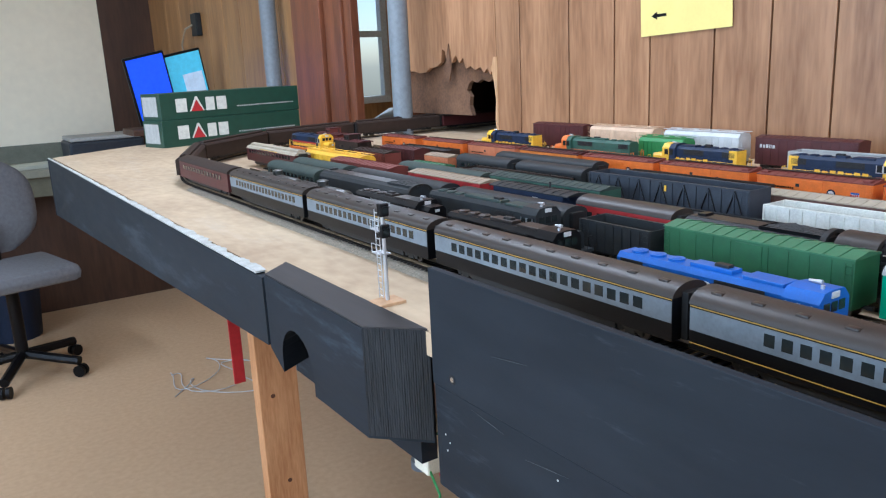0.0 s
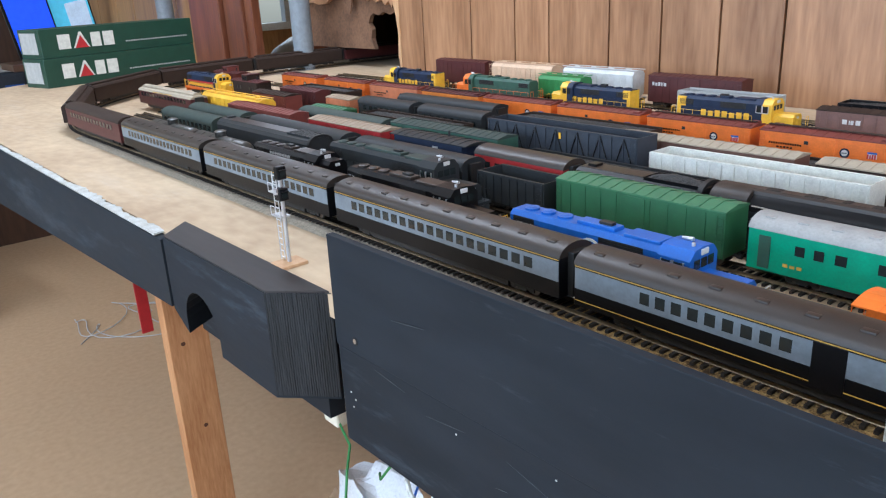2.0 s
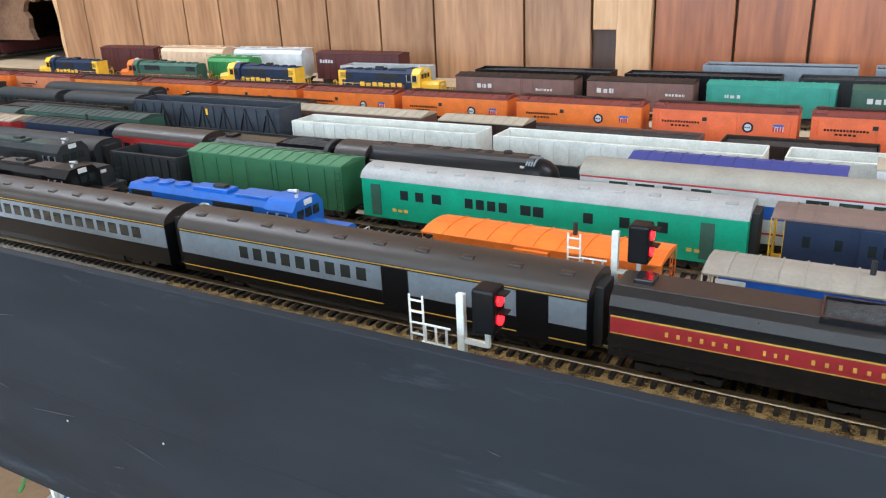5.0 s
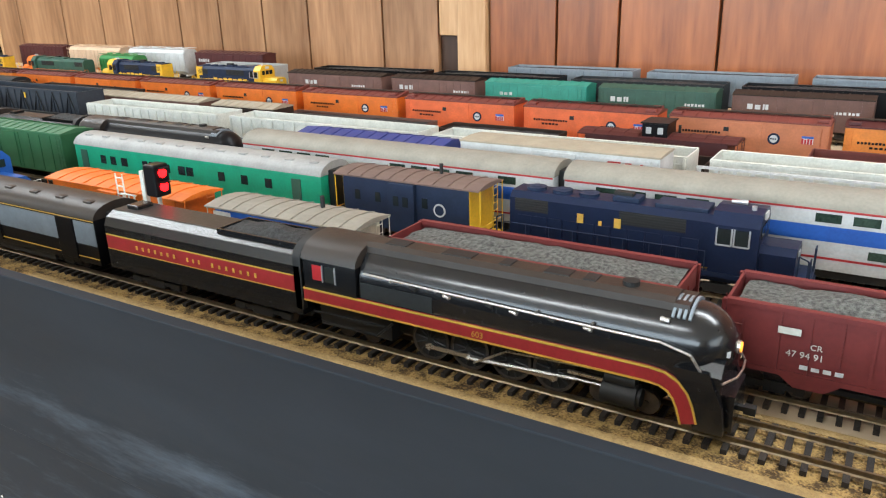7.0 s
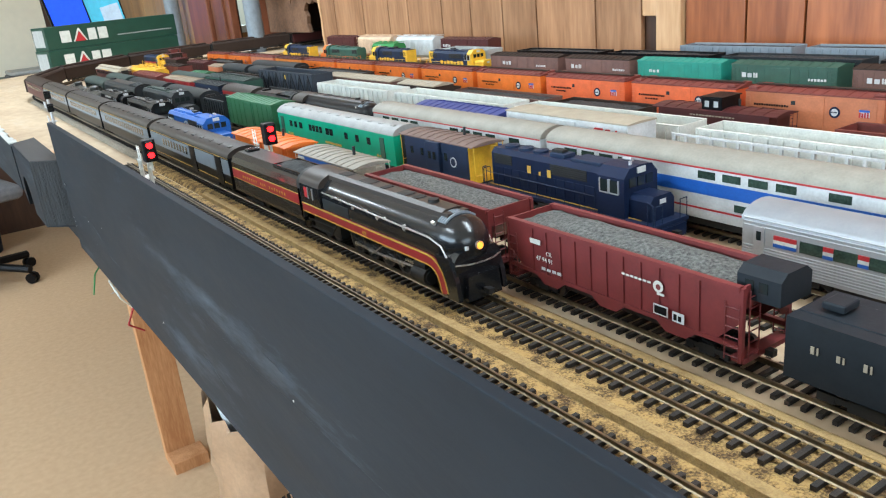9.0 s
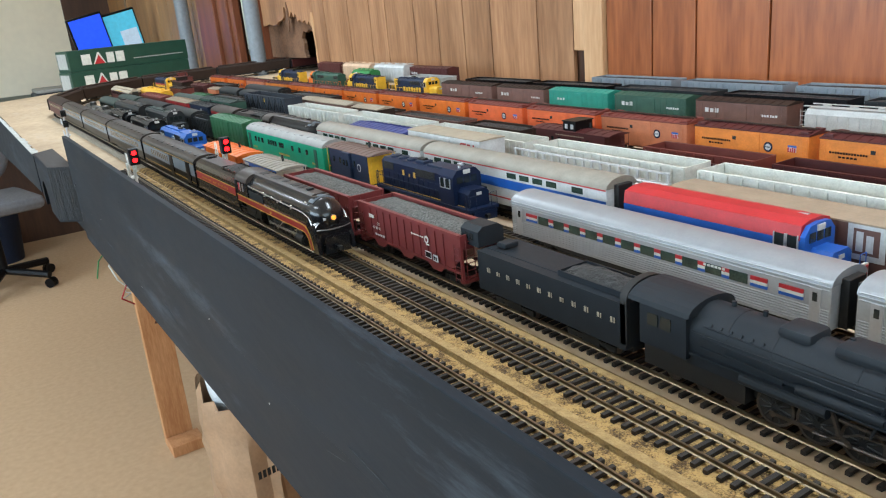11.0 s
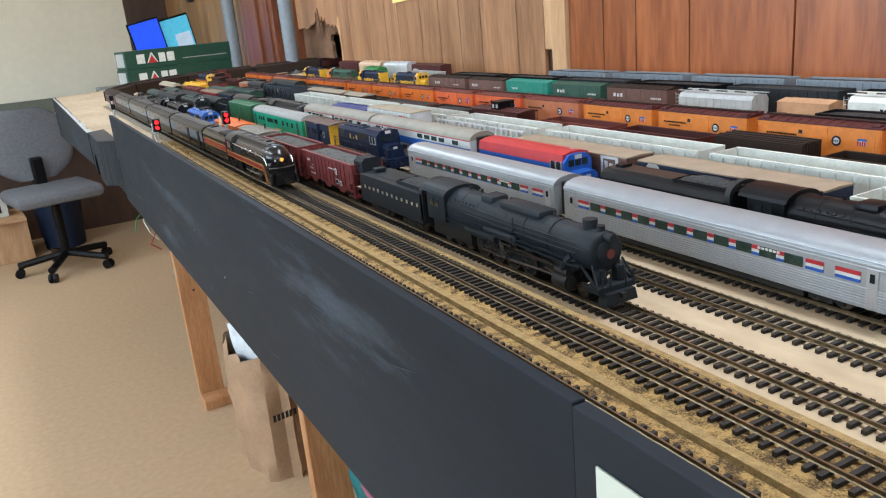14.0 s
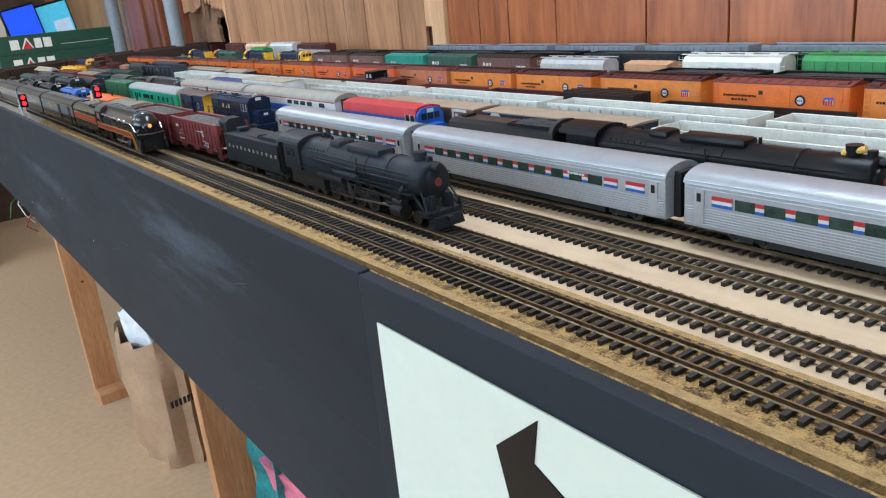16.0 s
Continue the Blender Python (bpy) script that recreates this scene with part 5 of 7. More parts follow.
def tie_block(bm, x, y, z, ang=0.0):
    c, s = math.cos(ang), math.sin(ang)
    v = []
    for a in (-0.0148, 0.0148):
        for b in (-0.00125, 0.00125):
            for d in (0.0002, 0.0024):
                v.append((x + a * c - b * s, y + a * s + b * c, z + d))
    return v


FACES = ((0, 1, 3, 2), (4, 6, 7, 5), (0, 4, 5, 1), (2, 3, 7, 6), (0, 2, 6, 4), (1, 5, 7, 3))


def joined_ties(name, places, parent):
    vs, fs = [], []
    for x, y, z, a in places:
        n = len(vs)
        vs += tie_block(None, x, y, z, a)
        fs += [tuple(n + i for i in f) for f in FACES]
    me = bpy.data.meshes.new(name)
    me.from_pydata(vs, [], fs)
    me.validate()
    ob = part(name, me, TIE, parent)
    return tagged(ob, kind="stuff")


def rail(pts, z):
    bm = B()
    rows = []
    for i, (x, y) in enumerate(pts):
        a, b = Vector(pts[max(0, i - 1)]), Vector(pts[min(len(pts) - 1, i + 1)])
        d = (b - a).normalized()
        n = Vector((-d.y, d.x))
        rows.append([bm.verts.new((x + n.x * o, y + n.y * o, z + k)) for o, k in ((-0.0010, 0.0024), (-0.0004, 0.0030), (-0.0004, 0.0040), (-0.0006, 0.0051), (0.0006, 0.0051), (0.0004, 0.0040), (0.0004, 0.0030), (0.0010, 0.0024))])
    for r0, r1 in zip(rows, rows[1:]):
        for k in range(8):
            bm.faces.new((r0[k], r0[(k + 1) % 8], r1[(k + 1) % 8], r1[k]))
    return bm


def offset(pts, o):
    out = []
    for i, (x, y) in enumerate(pts):
        a, b = Vector(pts[max(0, i - 1)]), Vector(pts[min(len(pts) - 1, i + 1)])
        d = (b - a).normalized()
        out.append((x - d.y * o, y + d.x * o))
    return out


def resample(pts, step):
    out, carry = [], 0.0
    for (x0, y0), (x1, y1) in zip(pts, pts[1:]):
        ln = math.hypot(x1 - x0, y1 - y0)
        s = carry
        while s < ln:
            out.append((x0 + (x1 - x0) * s / ln, y0 + (y1 - y0) * s / ln, math.atan2(y1 - y0, x1 - x0) + math.pi / 2))
            s += step
        carry = s - ln
    return out


def track(label, pts, z, near=None):
    """A length of track along pts; near gives the stretch of y whose sleepers are pieces of their own."""
    ob = thing("railway_track", label, "track", group="yard tracks")
    for s in (-1, 1):
        part("rail", rail(offset(pts, s * RAIL_GAP / 2), z), RAIL, ob)
    rest, count = [], 0
    for x, y, a in resample(pts, 0.0072):
        a += random.uniform(-0.02, 0.02)
        if near and near[0] < y < near[1] and count < 300:
            part("tie", TIE_MESH, TIE, ob, at=Matrix.Translation((x, y, z)) @ Matrix.Rotation(a, 4, "Z"))
            count += 1
        else:
            rest.append((x, y, z, a))
    if rest:
        joined_ties("tie", rest, ob)
    return ob


ARC_C, ARC_R, ARC_Y = (TRACKS["B"] + 0.60, 1.42), 0.60, 1.42
main_pts = [(TRACKS["B"], -3.3 + 0.1 * i) for i in range(48)]
main_pts = [p for p in main_pts if p[1] < ARC_Y - 0.02] + [(ARC_C[0] - ARC_R * math.cos(a), ARC_C[1] + ARC_R * math.sin(a)) for a in [math.pi / 2 * i / 24 for i in range(25)]] + [(ARC_C[0] + 0.1 * i, ARC_C[1] + ARC_R) for i in range(1, 9)]


def along(s0):
    """Place and heading on the main line, s0 behind the engine's nose at y = -0.392."""
    y = -0.392 + s0
    if y < ARC_Y:
        return TRACKS["B"], y, -90.0
    a = (y - ARC_Y) / ARC_R
    if a < math.pi / 2:
        return ARC_C[0] - ARC_R * math.cos(a), ARC_C[1] + ARC_R * math.sin(a), -90.0 - math.degrees(a)
    d = (a - math.pi / 2) * ARC_R
    return ARC_C[0] + d, ARC_C[1] + ARC_R, -180.0


def on_main(s0, s1, lift=0.0052):
    xa, ya, _ = along(s0 + 0.04)
    xb, yb, _ = along(s1 - 0.04)
    ang = math.degrees(math.atan2(ya - yb, xa - xb))
    return pose((xa + xb) / 2, (ya + yb) / 2, T + lift, 0, 0, ang)

# ---- roadbed ----
bed = B()
prism(bed, [(0.390, T), (0.394, T + 0.0040), (0.437, T + 0.0040), (0.444, T)], -3.2, 0.30, "y")
roadbed = tagged(part("cork_roadbed", bed, CORK), "speckled brown cork roadbed along the front line", "roadbed", kind="structure")
part("cork_edge", prism(B(), [(0.3855, T), (0.3865, T + 0.0066), (0.3925, T + 0.0066), (0.3945, T + 0.0035)], -3.2, 0.05, "y"), CORKEDGE, roadbed)
part("cork_edge", prism(B(), [(0.4365, T), (0.4365, T + 0.0044), (0.441, T + 0.0044), (0.448, T)], -3.2, 0.1, "y"), CORKEDGE, roadbed)
part("cork_bed", prism(B(), [(0.316, T), (0.318, T + 0.0038), (0.385, T + 0.0038), (0.385, T)], -3.2, 0.31, "y"), CORK, roadbed)
gravel = B()
prism(gravel, [(0.391, T), (0.400, T + 0.0032), (0.436, T + 0.0032), (0.445, T)], 0.30, 1.42, "y")
bal = structure("ballast", gravel, BALLAST, "grey gravel ballast under the front line", "ballast")
BED = 0.0040

track("dark-sleepered front line that curves round the table end", main_pts, T + BED, (-1.75, 0.38))
track("dark-sleepered siding beside the fascia board", [(TRACKS["A"], 0.30 - 0.2 * i) for i in range(18)], T + BED, (-1.9, 0.0))
ENDS = dict(C=1.36, D=1.50, E=1.62, F=1.70, G=1.76, H=1.80, I=1.84, J=1.86, K=1.86, L=1.86, M=1.86, N=1.86, O=1.86)
for key, end in ENDS.items():
    track("dark-sleepered yard track on bare plywood", [(TRACKS[key], -3.2 + 0.2 * i) for i in range(int((end + 3.2) / 0.2) + 1)], T, (-1.75, 0.38) if key in "CD" else None)

# ---- the long train on the front line ----
LIFT = BED + 0.0052
streamlined("glossy black streamlined steam engine with a red band edged in gold", on_main(0.0, 0.212, LIFT), P["satin"], True, "603")
tender("black tender with a red band and gold lettering", on_main(0.210, 0.372, LIFT), 0.156, P["satin"], True, marks=[("spaced", -0.050, -0.012, 0.0274, 0.0298, 7, "gold"), ("spaced", -0.006, 0.008, 0.0274, 0.0298, 3, "gold"), ("spaced", 0.014, 0.052, 0.0274, 0.0298, 7, "gold")])
PANELGREY = material("blue grey coach panel", (0.17, 0.20, 0.23), 0.45, vary=0.1, scale=50)
for k in range(11):
    s0 = 0.375 + 0.302 * k
    ln = 0.288
    if k == 0:
        wins = [(-0.090 + 0.0115 * i, -0.083 + 0.0115 * i) for i in range(9)]
        stripes = [(0.0225, 0.0375, PANELGREY), (0.0385, 0.0390, "gold"), (0.0135, 0.0140, "gold")]
        c = coach("black and grey combine car with baggage doors", on_main(s0, s0 + 0.298, LIFT), ln, P["black"], P["soot"], wins, stripes, 0.049, (0.0265, 0.0345), GLASS, group="front train cars", vents=10)
        for x in (0.020, 0.105):
            part("door", box(B(), x, x + 0.018, -0.0186, -0.0170, 0.0115, 0.0385, 0.0003), P["black"], c)
    elif k in (1, 2, 3):
        wins = [(-0.115 + 0.0125 * i, -0.1065 + 0.0125 * i) for i in range(19)]
        coach("black coach with a grey window band", on_main(s0, s0 + 0.298, LIFT), ln, P["black"], P["soot"], wins, [(0.0225, 0.0375, PANELGREY), (0.0385, 0.0390, "gold")], 0.049, (0.0265, 0.0345), GLASS, group="front train cars", vents=10)
    else:
        paint = P["maroon"] if k in (4, 9, 10) else P["darkbrown"]
        wins = [(-0.115 + 0.0165 * i, -0.106 + 0.0165 * i) for i in range(14)]
        coach("dark maroon heavyweight coach" if k in (4, 9, 10) else "dark brown weathered heavyweight coach", on_main(s0, s0 + 0.298, LIFT), ln, paint, P["darkbrown"], wins, [], 0.049, (0.0265, 0.0345), GLASS, clerestory=k > 4, group="front train cars")


def put(key, y0, y1):
    return on_track(TRACKS[key], y0, y1)


# ---- track C ----
for a, b in ((1.229, 1.062), (1.058, 0.893)):
    m, ln = put("C", a, b)
    tank_car("weathered dark grey tank car with a centre dome", m, ln, P["pewter"])
m, ln = put("C", 0.866, 0.662)
diesel("black road diesel with white lettering", m, ln, P["black"], P["soot"], high=0.052, axles=3, marks=[("bars", -0.045, 0.005, 0.040, 0.0432, 12, "lightgrey"), ("rect", 0.020, 0.032, 0.022, 0.033, 0, "lightgrey")], low_nose=False)
m, ln = put("C", 0.652, 0.418)
diesel("black road diesel with yellow handrails and sill stripe", m, ln, P["black"], P["soot"], None, P["black"], P["yellow"], marks=[("bars", -0.100, -0.088, 0.037, 0.0405, 2, "lightgrey"), ("rect", -0.105, 0.060, 0.0163, 0.0172, 0, "yellow")], numbers=[("2059", 0.064, 0.0265, 0.0050, "white", -0.0174)], cab_at=0.60)
m, ln = put("C", 0.407, 0.172)
loco = diesel("bright blue road diesel with white emblem and lettering", m, ln, P["blue"], P["blue"], None, P["blue"], P["lightgrey"], marks=[("bars", -0.104, -0.076, 0.0335, 0.0395, 7, "white"), ("rect", -0.016, 0.052, 0.0245, 0.0272, 0, "white"), ("rect", -0.012, 0.052, 0.0205, 0.0232, 0, "white"), ("rect", -0.098, 0.050, 0.0175, 0.0188, 0, "taupe")], numbers=[("2052", 0.0615, 0.0250, 0.0058, "white", -0.0174)], cab_at=0.60)
ringb = B()
for rr, wd in ((0.0110, 0.0020), (0.0070, 0.0018)):
    pts = [(-0.018 + rr * math.cos(a), 0.0300 + rr * 0.95 * math.sin(a)) for a in [math.pi * (-0.15 + 1.45 * i / 18) for i in range(19)]]
    ribbon(ringb, pts, wd / 2, -0.0131, 0.0006)
part("emblem", ringb, P["white"], loco, "round white wheel emblem")
m, ln = put("C", 0.125, -0.046)
caboose("bright orange bay window caboose", m, 0.150, P["orange"], P["orange"], bay=True, marks=[("rect", 0.016, 0.020, 0.018, 0.021, 0, "bright_red"), ("rect", -0.0035, 0.0035, 0.0205, 0.0235, 0, "bright_red")], numbers=[("992220", -0.0085, 0.0385, 0.0030, "darkbrown", -0.0210)], windows=((-0.058, 0), (-0.034, 0), (-0.004, 0), (0.0035, 0), (0.036, 0), (0.058, 0)))
m, ln = put("C", -0.050, -0.183)
cb = caboose("white and royal blue caboose with a cream roof", m, 0.120, P["royal"], P["paleroof"], marks=[("rect", -0.030, -0.004, 0.020, 0.040, 0, "lightgrey"), ("rect", -0.053, -0.038, 0.0105, 0.044, 0, "white"), ("bars", -0.027, -0.007, 0.027, 0.033, 4, "royal")], ends="cream", windows=((0.012, 0), (0.040, 0)))
HOP = [("bars", 0.012, 0.032, 0.0345, 0.0356, 7, "white"), ("disc", 0.036, 0, 0.0343, 0, 0.0031, "white"), ("disc", 0.0362, 0, 0.0341, 0, 0.0015, "hopper"), ("rect", 0.0355, 0.0400, 0.0300, 0.0312, 0, "white"), ("rect", -0.060, -0.051, 0.0355, 0.0385, 0, "white"), ("rect", 0.0335, 0.0425, 0.0195, 0.0250, 0, "lightgrey"), ("rect", 0.0342, 0.0418, 0.0202, 0.0243, 0, "black"), ("rect", 0.0455, 0.0525, 0.0190, 0.0243, 0, "lightgrey"), ("bars", 0.0463, 0.0518, 0.0200, 0.0232, 2, "black"), ("bars", -0.050, -0.032, 0.0210, 0.0228, 4, "lightgrey")]
for a, b, text in ((-0.190, -0.366, "50 38 40"), (-0.370, -0.551, "47 94 91")):
    m, ln = put("C", a, b)
    hopper("oxide red hopper car heaped with grey coal", m, ln, P["hopper"], GRAVEL, HOP, [("CR", -0.047, 0.0300, 0.0026), (text, -0.056, 0.0255, 0.0030)])
m, ln = put("C", -0.558, -0.714)
pt = tender("flat dark grey tender with pale spaced lettering", m, ln, P["weathered"], rounded=False, marks=[("letters", -0.060, 0.072, 0.0266, 0.0300, 12, "taupe")], height=0.043)
m, ln = put("C", -0.712, -0.952)
steam_engine("weathered dark grey steam engine with bare steel tyres", m, P["weathered"], 0.238)
cabin = part("doghouse", prism(B(), [(-0.0115, 0.0), (-0.0115, 0.0115), (-0.007, 0.0150), (0.007, 0.0150), (0.0115, 0.0115), (0.0115, 0.0)], -0.011, 0.011), P["weathered"], pt, at=pose(-ln / 2 + 0.024, 0, 0.0385))
for wx in (-0.0045, 0.0025):
    part("window", box(B(), wx - 0.0022, wx + 0.0022, -0.0119, -0.0113, 0.0045, 0.0095), GLASS, cabin)

# ---- track D: two dark cars behind the black diesels ----
m, ln = put("D", 1.30, 1.085)
coach("weathered olive grey passenger coach", m, ln, P["olive"], P["olive"], [(-0.09 + 0.016 * i, -0.081 + 0.016 * i) for i in range(12)], [], 0.047)
m, ln = put("D", 1.075, 0.795)
tender("long weathered grey tender", m, ln, P["darkgrey"], height=0.050)
m, ln = put("D", 0.775, 0.500)
diesel("weathered grey diesel with roof handrails", m, ln, P["darkgrey"], P["olive"], high=0.054, marks=[])

# ---- track E ----
m, ln = put("E", 0.545, 0.440)
gondola("hopper_car", "empty black hopper car", m, ln, 0.040, P["darkgrey"], P["black"], 8, category="hopper car")
m, ln = put("E", 0.436, 0.248)
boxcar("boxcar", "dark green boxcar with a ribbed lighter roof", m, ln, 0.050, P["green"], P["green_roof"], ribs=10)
m, ln = put("E", 0.245, -0.075)
wins = [(-0.112, -0.105), (-0.098, -0.091), (-0.083, -0.075)] + [(-0.054 + 0.0095 * i, -0.0475 + 0.0095 * i) for i in range(4)] + [(-0.008, 0.0), (0.002, 0.010)] + [(0.040, 0.047), (0.066, 0.073), (0.092, 0.099)]
c = coach("bright teal heavyweight car with a silver grey roof", m, 0.298, P["teal"], P["roofgrey"], wins, [], 0.051, (0.027, 0.0345), group="passenger cars", vents=12, marks=[("bars", -0.012, 0.030, 0.0165, 0.0190, 12, "gold"), ("bars", -0.120, -0.104, 0.0165, 0.0190, 3, "gold"), ("bars", 0.112, 0.122, 0.0165, 0.019, 2, "gold")])
for x in (-0.140, 0.120):
    part("door", box(B(), x, x + 0.009, -0.0182, -0.017, 0.012, 0.0375), P["darkgreen"], c)
m, ln = put("E", -0.076, -0.200)
c = caboose("dark blue bay window caboose with a rusty roof and yellow ends", m, 0.122, P["navy2"], P["rust"], bay=True, ends="yellow", marks=[("bars", -0.008, 0.008, 0.0385, 0.0425, 3, "lightgrey"), ("disc", 0.030, 0, 0.029, 0, 0.0048, "lightgrey"), ("disc", 0.030, 0, 0.029, 0, 0.0036, "navy2"), ("bars", -0.006, 0.008, 0.0145, 0.0165, 4, "lightgrey")], windows=((-0.040, 0), (-0.022, 0), (-0.004, 0), (0.004, 0), (0.018, 0)))
m, ln = put("E", -0.205, -0.407)
diesel("dark blue road diesel with yellow lettering and sill", m, ln, P["navy"], P["navy2"], None, P["navy"], P["navy2"], marks=[("bars", -0.040, -0.034, 0.033, 0.039, 1, "gold"), ("bars", -0.026, -0.023, 0.033, 0.036, 1, "gold"), ("bars", -0.016, -0.010, 0.033, 0.039, 1, "gold"), ("rect", -0.090, 0.080, 0.0162, 0.0172, 0, "gold")])


def amtrak(y0, y1, label):
    m, ln = put("E", y0, y1)
    n = 11
    wins = [(-0.112 + 0.0192 * i, -0.0985 + 0.0192 * i) for i in range(n)]
    c = coach(label, m @ Matrix.Diagonal((1, 1, 0.90, 1)), 0.298, FLUTE, AMROOF, wins, [], 0.050, (0.0265, 0.0340), GLASSGREEN, fluted=True, group="silver streamlined coaches")
    for a, b in [(-0.128, -0.114)] + [(-0.0983 + 0.0192 * i, -0.0925 + 0.0192 * i) for i in range(n - 1)] + [(0.096, 0.108), (0.116, 0.132)]:
        for z0, z1, p in ((0.0312, 0.0340, "bright_red"), (0.0288, 0.0312, "white"), (0.0265, 0.0288, "royal")):
            part("stripe", box(B(), a, b, -0.0184, -0.0172, z0, z1), P[p], c)
    part("lettering", bars(B(), 0.060, 0.078, 0.0320, 0.0338, -0.0182, 6), P["white"], c)
    for a in (-0.141, 0.136):
        part("door", box(B(), a, a + 0.007, -0.0183, -0.0172, 0.0115, 0.0375), SILVER, c)
        part("door_window", box(B(), a + 0.002, a + 0.005, -0.0186, -0.0180, 0.0285, 0.0345), GLASS, c)
    part("roof_line", box(B(), -0.040, 0.060, -0.0176, -0.0168, 0.0385, 0.0395), P["grey"], c)
    return c


amtrak(-0.462, -0.772, "silver fluted coach with red white and blue window stripes")
amtrak(-0.775, -1.085, "silver fluted coach with red white and blue window stripes")
amtrak(-1.088, -1.398, "silver fluted coach with red white and blue window stripes")
amtrak(-1.40, -1.71, "silver fluted coach with red white and blue window stripes")

# ---- track F ----
m, ln = put("F", 1.247, 1.02)
boxcar("boxcar", "weathered oxide red boxcar", m, ln, 0.045, P["oxide"], P["oxide"], ribs=12)
m, ln = put("F", 0.974, 0.778)
boxcar("boxcar", "red boxcar with a weathered dark roof", m, ln, 0.046, P["red"], P["tanroof"], ribs=10)
m, ln = put("F", 0.768, 0.610)
caboose("dark blue caboose with a black end", m, 0.148, P["navy2"], P["darkgrey"], marks=[("rect", 0.012, 0.022, 0.022, 0.040, 0, "lightgrey"), ("rect", 0.040, 0.046, 0.028, 0.036, 0, "gold")])
m, ln = put("F", 0.606, 0.460)
coach("red passenger car with a black rounded roof", m, ln, P["red"], P["soot"], [(-0.05 + 0.016 * i, -0.042 + 0.016 * i) for i in range(7)], [(0.019, 0.020, "gold")], 0.050)
m, ln = put("F", 0.457, 0.302)
tender("smooth black streamlined tender", m, ln, P["black"])
streamlined("plain black streamlined steam engine", on_track(TRACKS["F"], 0.300, 0.088)[0], P["black"], False)


def superliner(y0, y1):
    m, ln = put("F", y0, y1)
    wins = []
    for a in (-0.125, -0.105, -0.085, -0.065, 0.010, 0.030, 0.050, 0.070, 0.105):
        wins.append((a, a + 0.014, 0.0390, 0.0443))
    for a in (-0.115, -0.095, -0.060, -0.040, 0.040, 0.060, 0.080, 0.115):
        wins.append((a, a + 0.014, 0.0195, 0.0245))
    return coach("silver bi-level coach with red lines and a blue band", m, 0.296, P["lightgrey"], P["paleroof"], wins, [(0.0275, 0.0368, "royal"), (0.0458, 0.0471, "bright_red"), (0.0165, 0.0178, "bright_red")], 0.0565, glass=GLASSGREEN, group="bi-level coaches")


superliner(0.068, -0.232)
superliner(-0.236, -0.536)
m, ln = put("F", -0.543, -0.745)
d = diesel("blue electric locomotive with a red roof and striped pilot", m, ln, P["royal"], P["bright_red"], None, P["royal"], P["royal"], high=0.050, marks=[], cab_at=0.64)
part("roof", prism(B(), [(-0.0176, 0.040), (-0.0160, 0.0500), (-0.006, 0.0525), (0.006, 0.0525), (0.0160, 0.0500), (0.0176, 0.040)], -0.090, 0.068), P["bright_red"], d, "red roof")
part("side", box(B(), -0.090, 0.066, -0.0174, 0.0174, 0.0165, 0.0400), P["royal"], d)
st = B()
for i in range(5):
    prism(st, [(-0.016 + 0.0066 * i, 0.006), (-0.0125 + 0.0066 * i, 0.006), (-0.0105 + 0.0066 * i, 0.022), (-0.014 + 0.0066 * i, 0.022)], ln / 2 + 0.0012, ln / 2 + 0.0018)
part("pilot_stripe", st, P["bright_red"], d)
part("pilot_plate", box(B(), ln / 2 - 0.001, ln / 2 + 0.0011, -0.017, 0.017, 0.005, 0.023), P["white"], d)
m, ln = put("F", -0.764, -0.926)
tender("satin black tender with a cowled deck", m, ln, P["black"], height=0.046)
m, ln = put("F", -0.928, -1.195)
steam_engine("satin black steam engine with a brass bell", m, P["black"], 0.260, bell=True)

# ---- track G ----
m, ln = put("G", 0.825, 0.600)
boxcar("boxcar", "green boxcar with a yellow side panel", m, ln, 0.050, P["darkgreen"], P["olive"], ribs=10, marks=[("rect", -0.055, 0.010, 0.026, 0.040, 0, "yellow"), ("bars", -0.090, -0.060, 0.034, 0.040, 6, "yellow")])
m, ln = put("G", 0.585, 0.335)
gondola("gondola", "black gondola heaped with coal", m, ln, 0.036, P["darkgrey"], P["black"], 14, COAL, 0.004)
m, ln = put("G", 0.330, 0.055)
gondola("gondola", "low dark grey empty gondola", m, ln, 0.030, P["darkgrey"], P["darkbrown"], 14)
m, ln = put("G", 0.048, -0.119)
boxcar("boxcar", "deep blue boxcar with a ribbed blue roof", m, ln, 0.051, P["deepblue"], P["deepblue"], ribs=12)
m, ln = put("G", -0.125, -0.297)
c = boxcar("boxcar", "pale grey boxcar with a red line emblem and taupe roof", m, ln, 0.059, P["lightgrey"], P["taupe"], ribs=0, door_w=0.036, flat_roof=True)
eb = B()
ribbon(eb, [(0.052, 0.0515), (0.043, 0.0515), (0.041, 0.0500), (0.041, 0.0445), (0.043, 0.0430), (0.052, 0.0430)], 0.0009, -0.0184, 0.0008)
ribbon(eb, [(0.0560, 0.0425), (0.0560, 0.0515), (0.0590, 0.0515), (0.0645, 0.0430), (0.0675, 0.0430), (0.0675, 0.0520)], 0.0009, -0.0184, 0.0008)
part("emblem", eb, P["bright_red"], c, "red line emblem")
m, ln = put("G", -0.302, -0.540)
c = gondola("auto_rack", "silver open auto rack with pierced upper rails", m, ln, 0.037, P["lightgrey"], P["grey"], 22, category="auto rack")
ar = B()
for sy in (-1, 1):
    box(ar, -ln / 2, ln / 2, sy * 0.0178 - 0.001, sy * 0.0178 + 0.001, 0.0450, 0.0468)
    for i in range(19):
        x = -ln / 2 + 0.002 + i * (ln - 0.004) / 18
        box(ar, x - 0.0012, x + 0.0012, sy * 0.0178 - 0.001, sy * 0.0178 + 0.001, 0.0366, 0.0450)
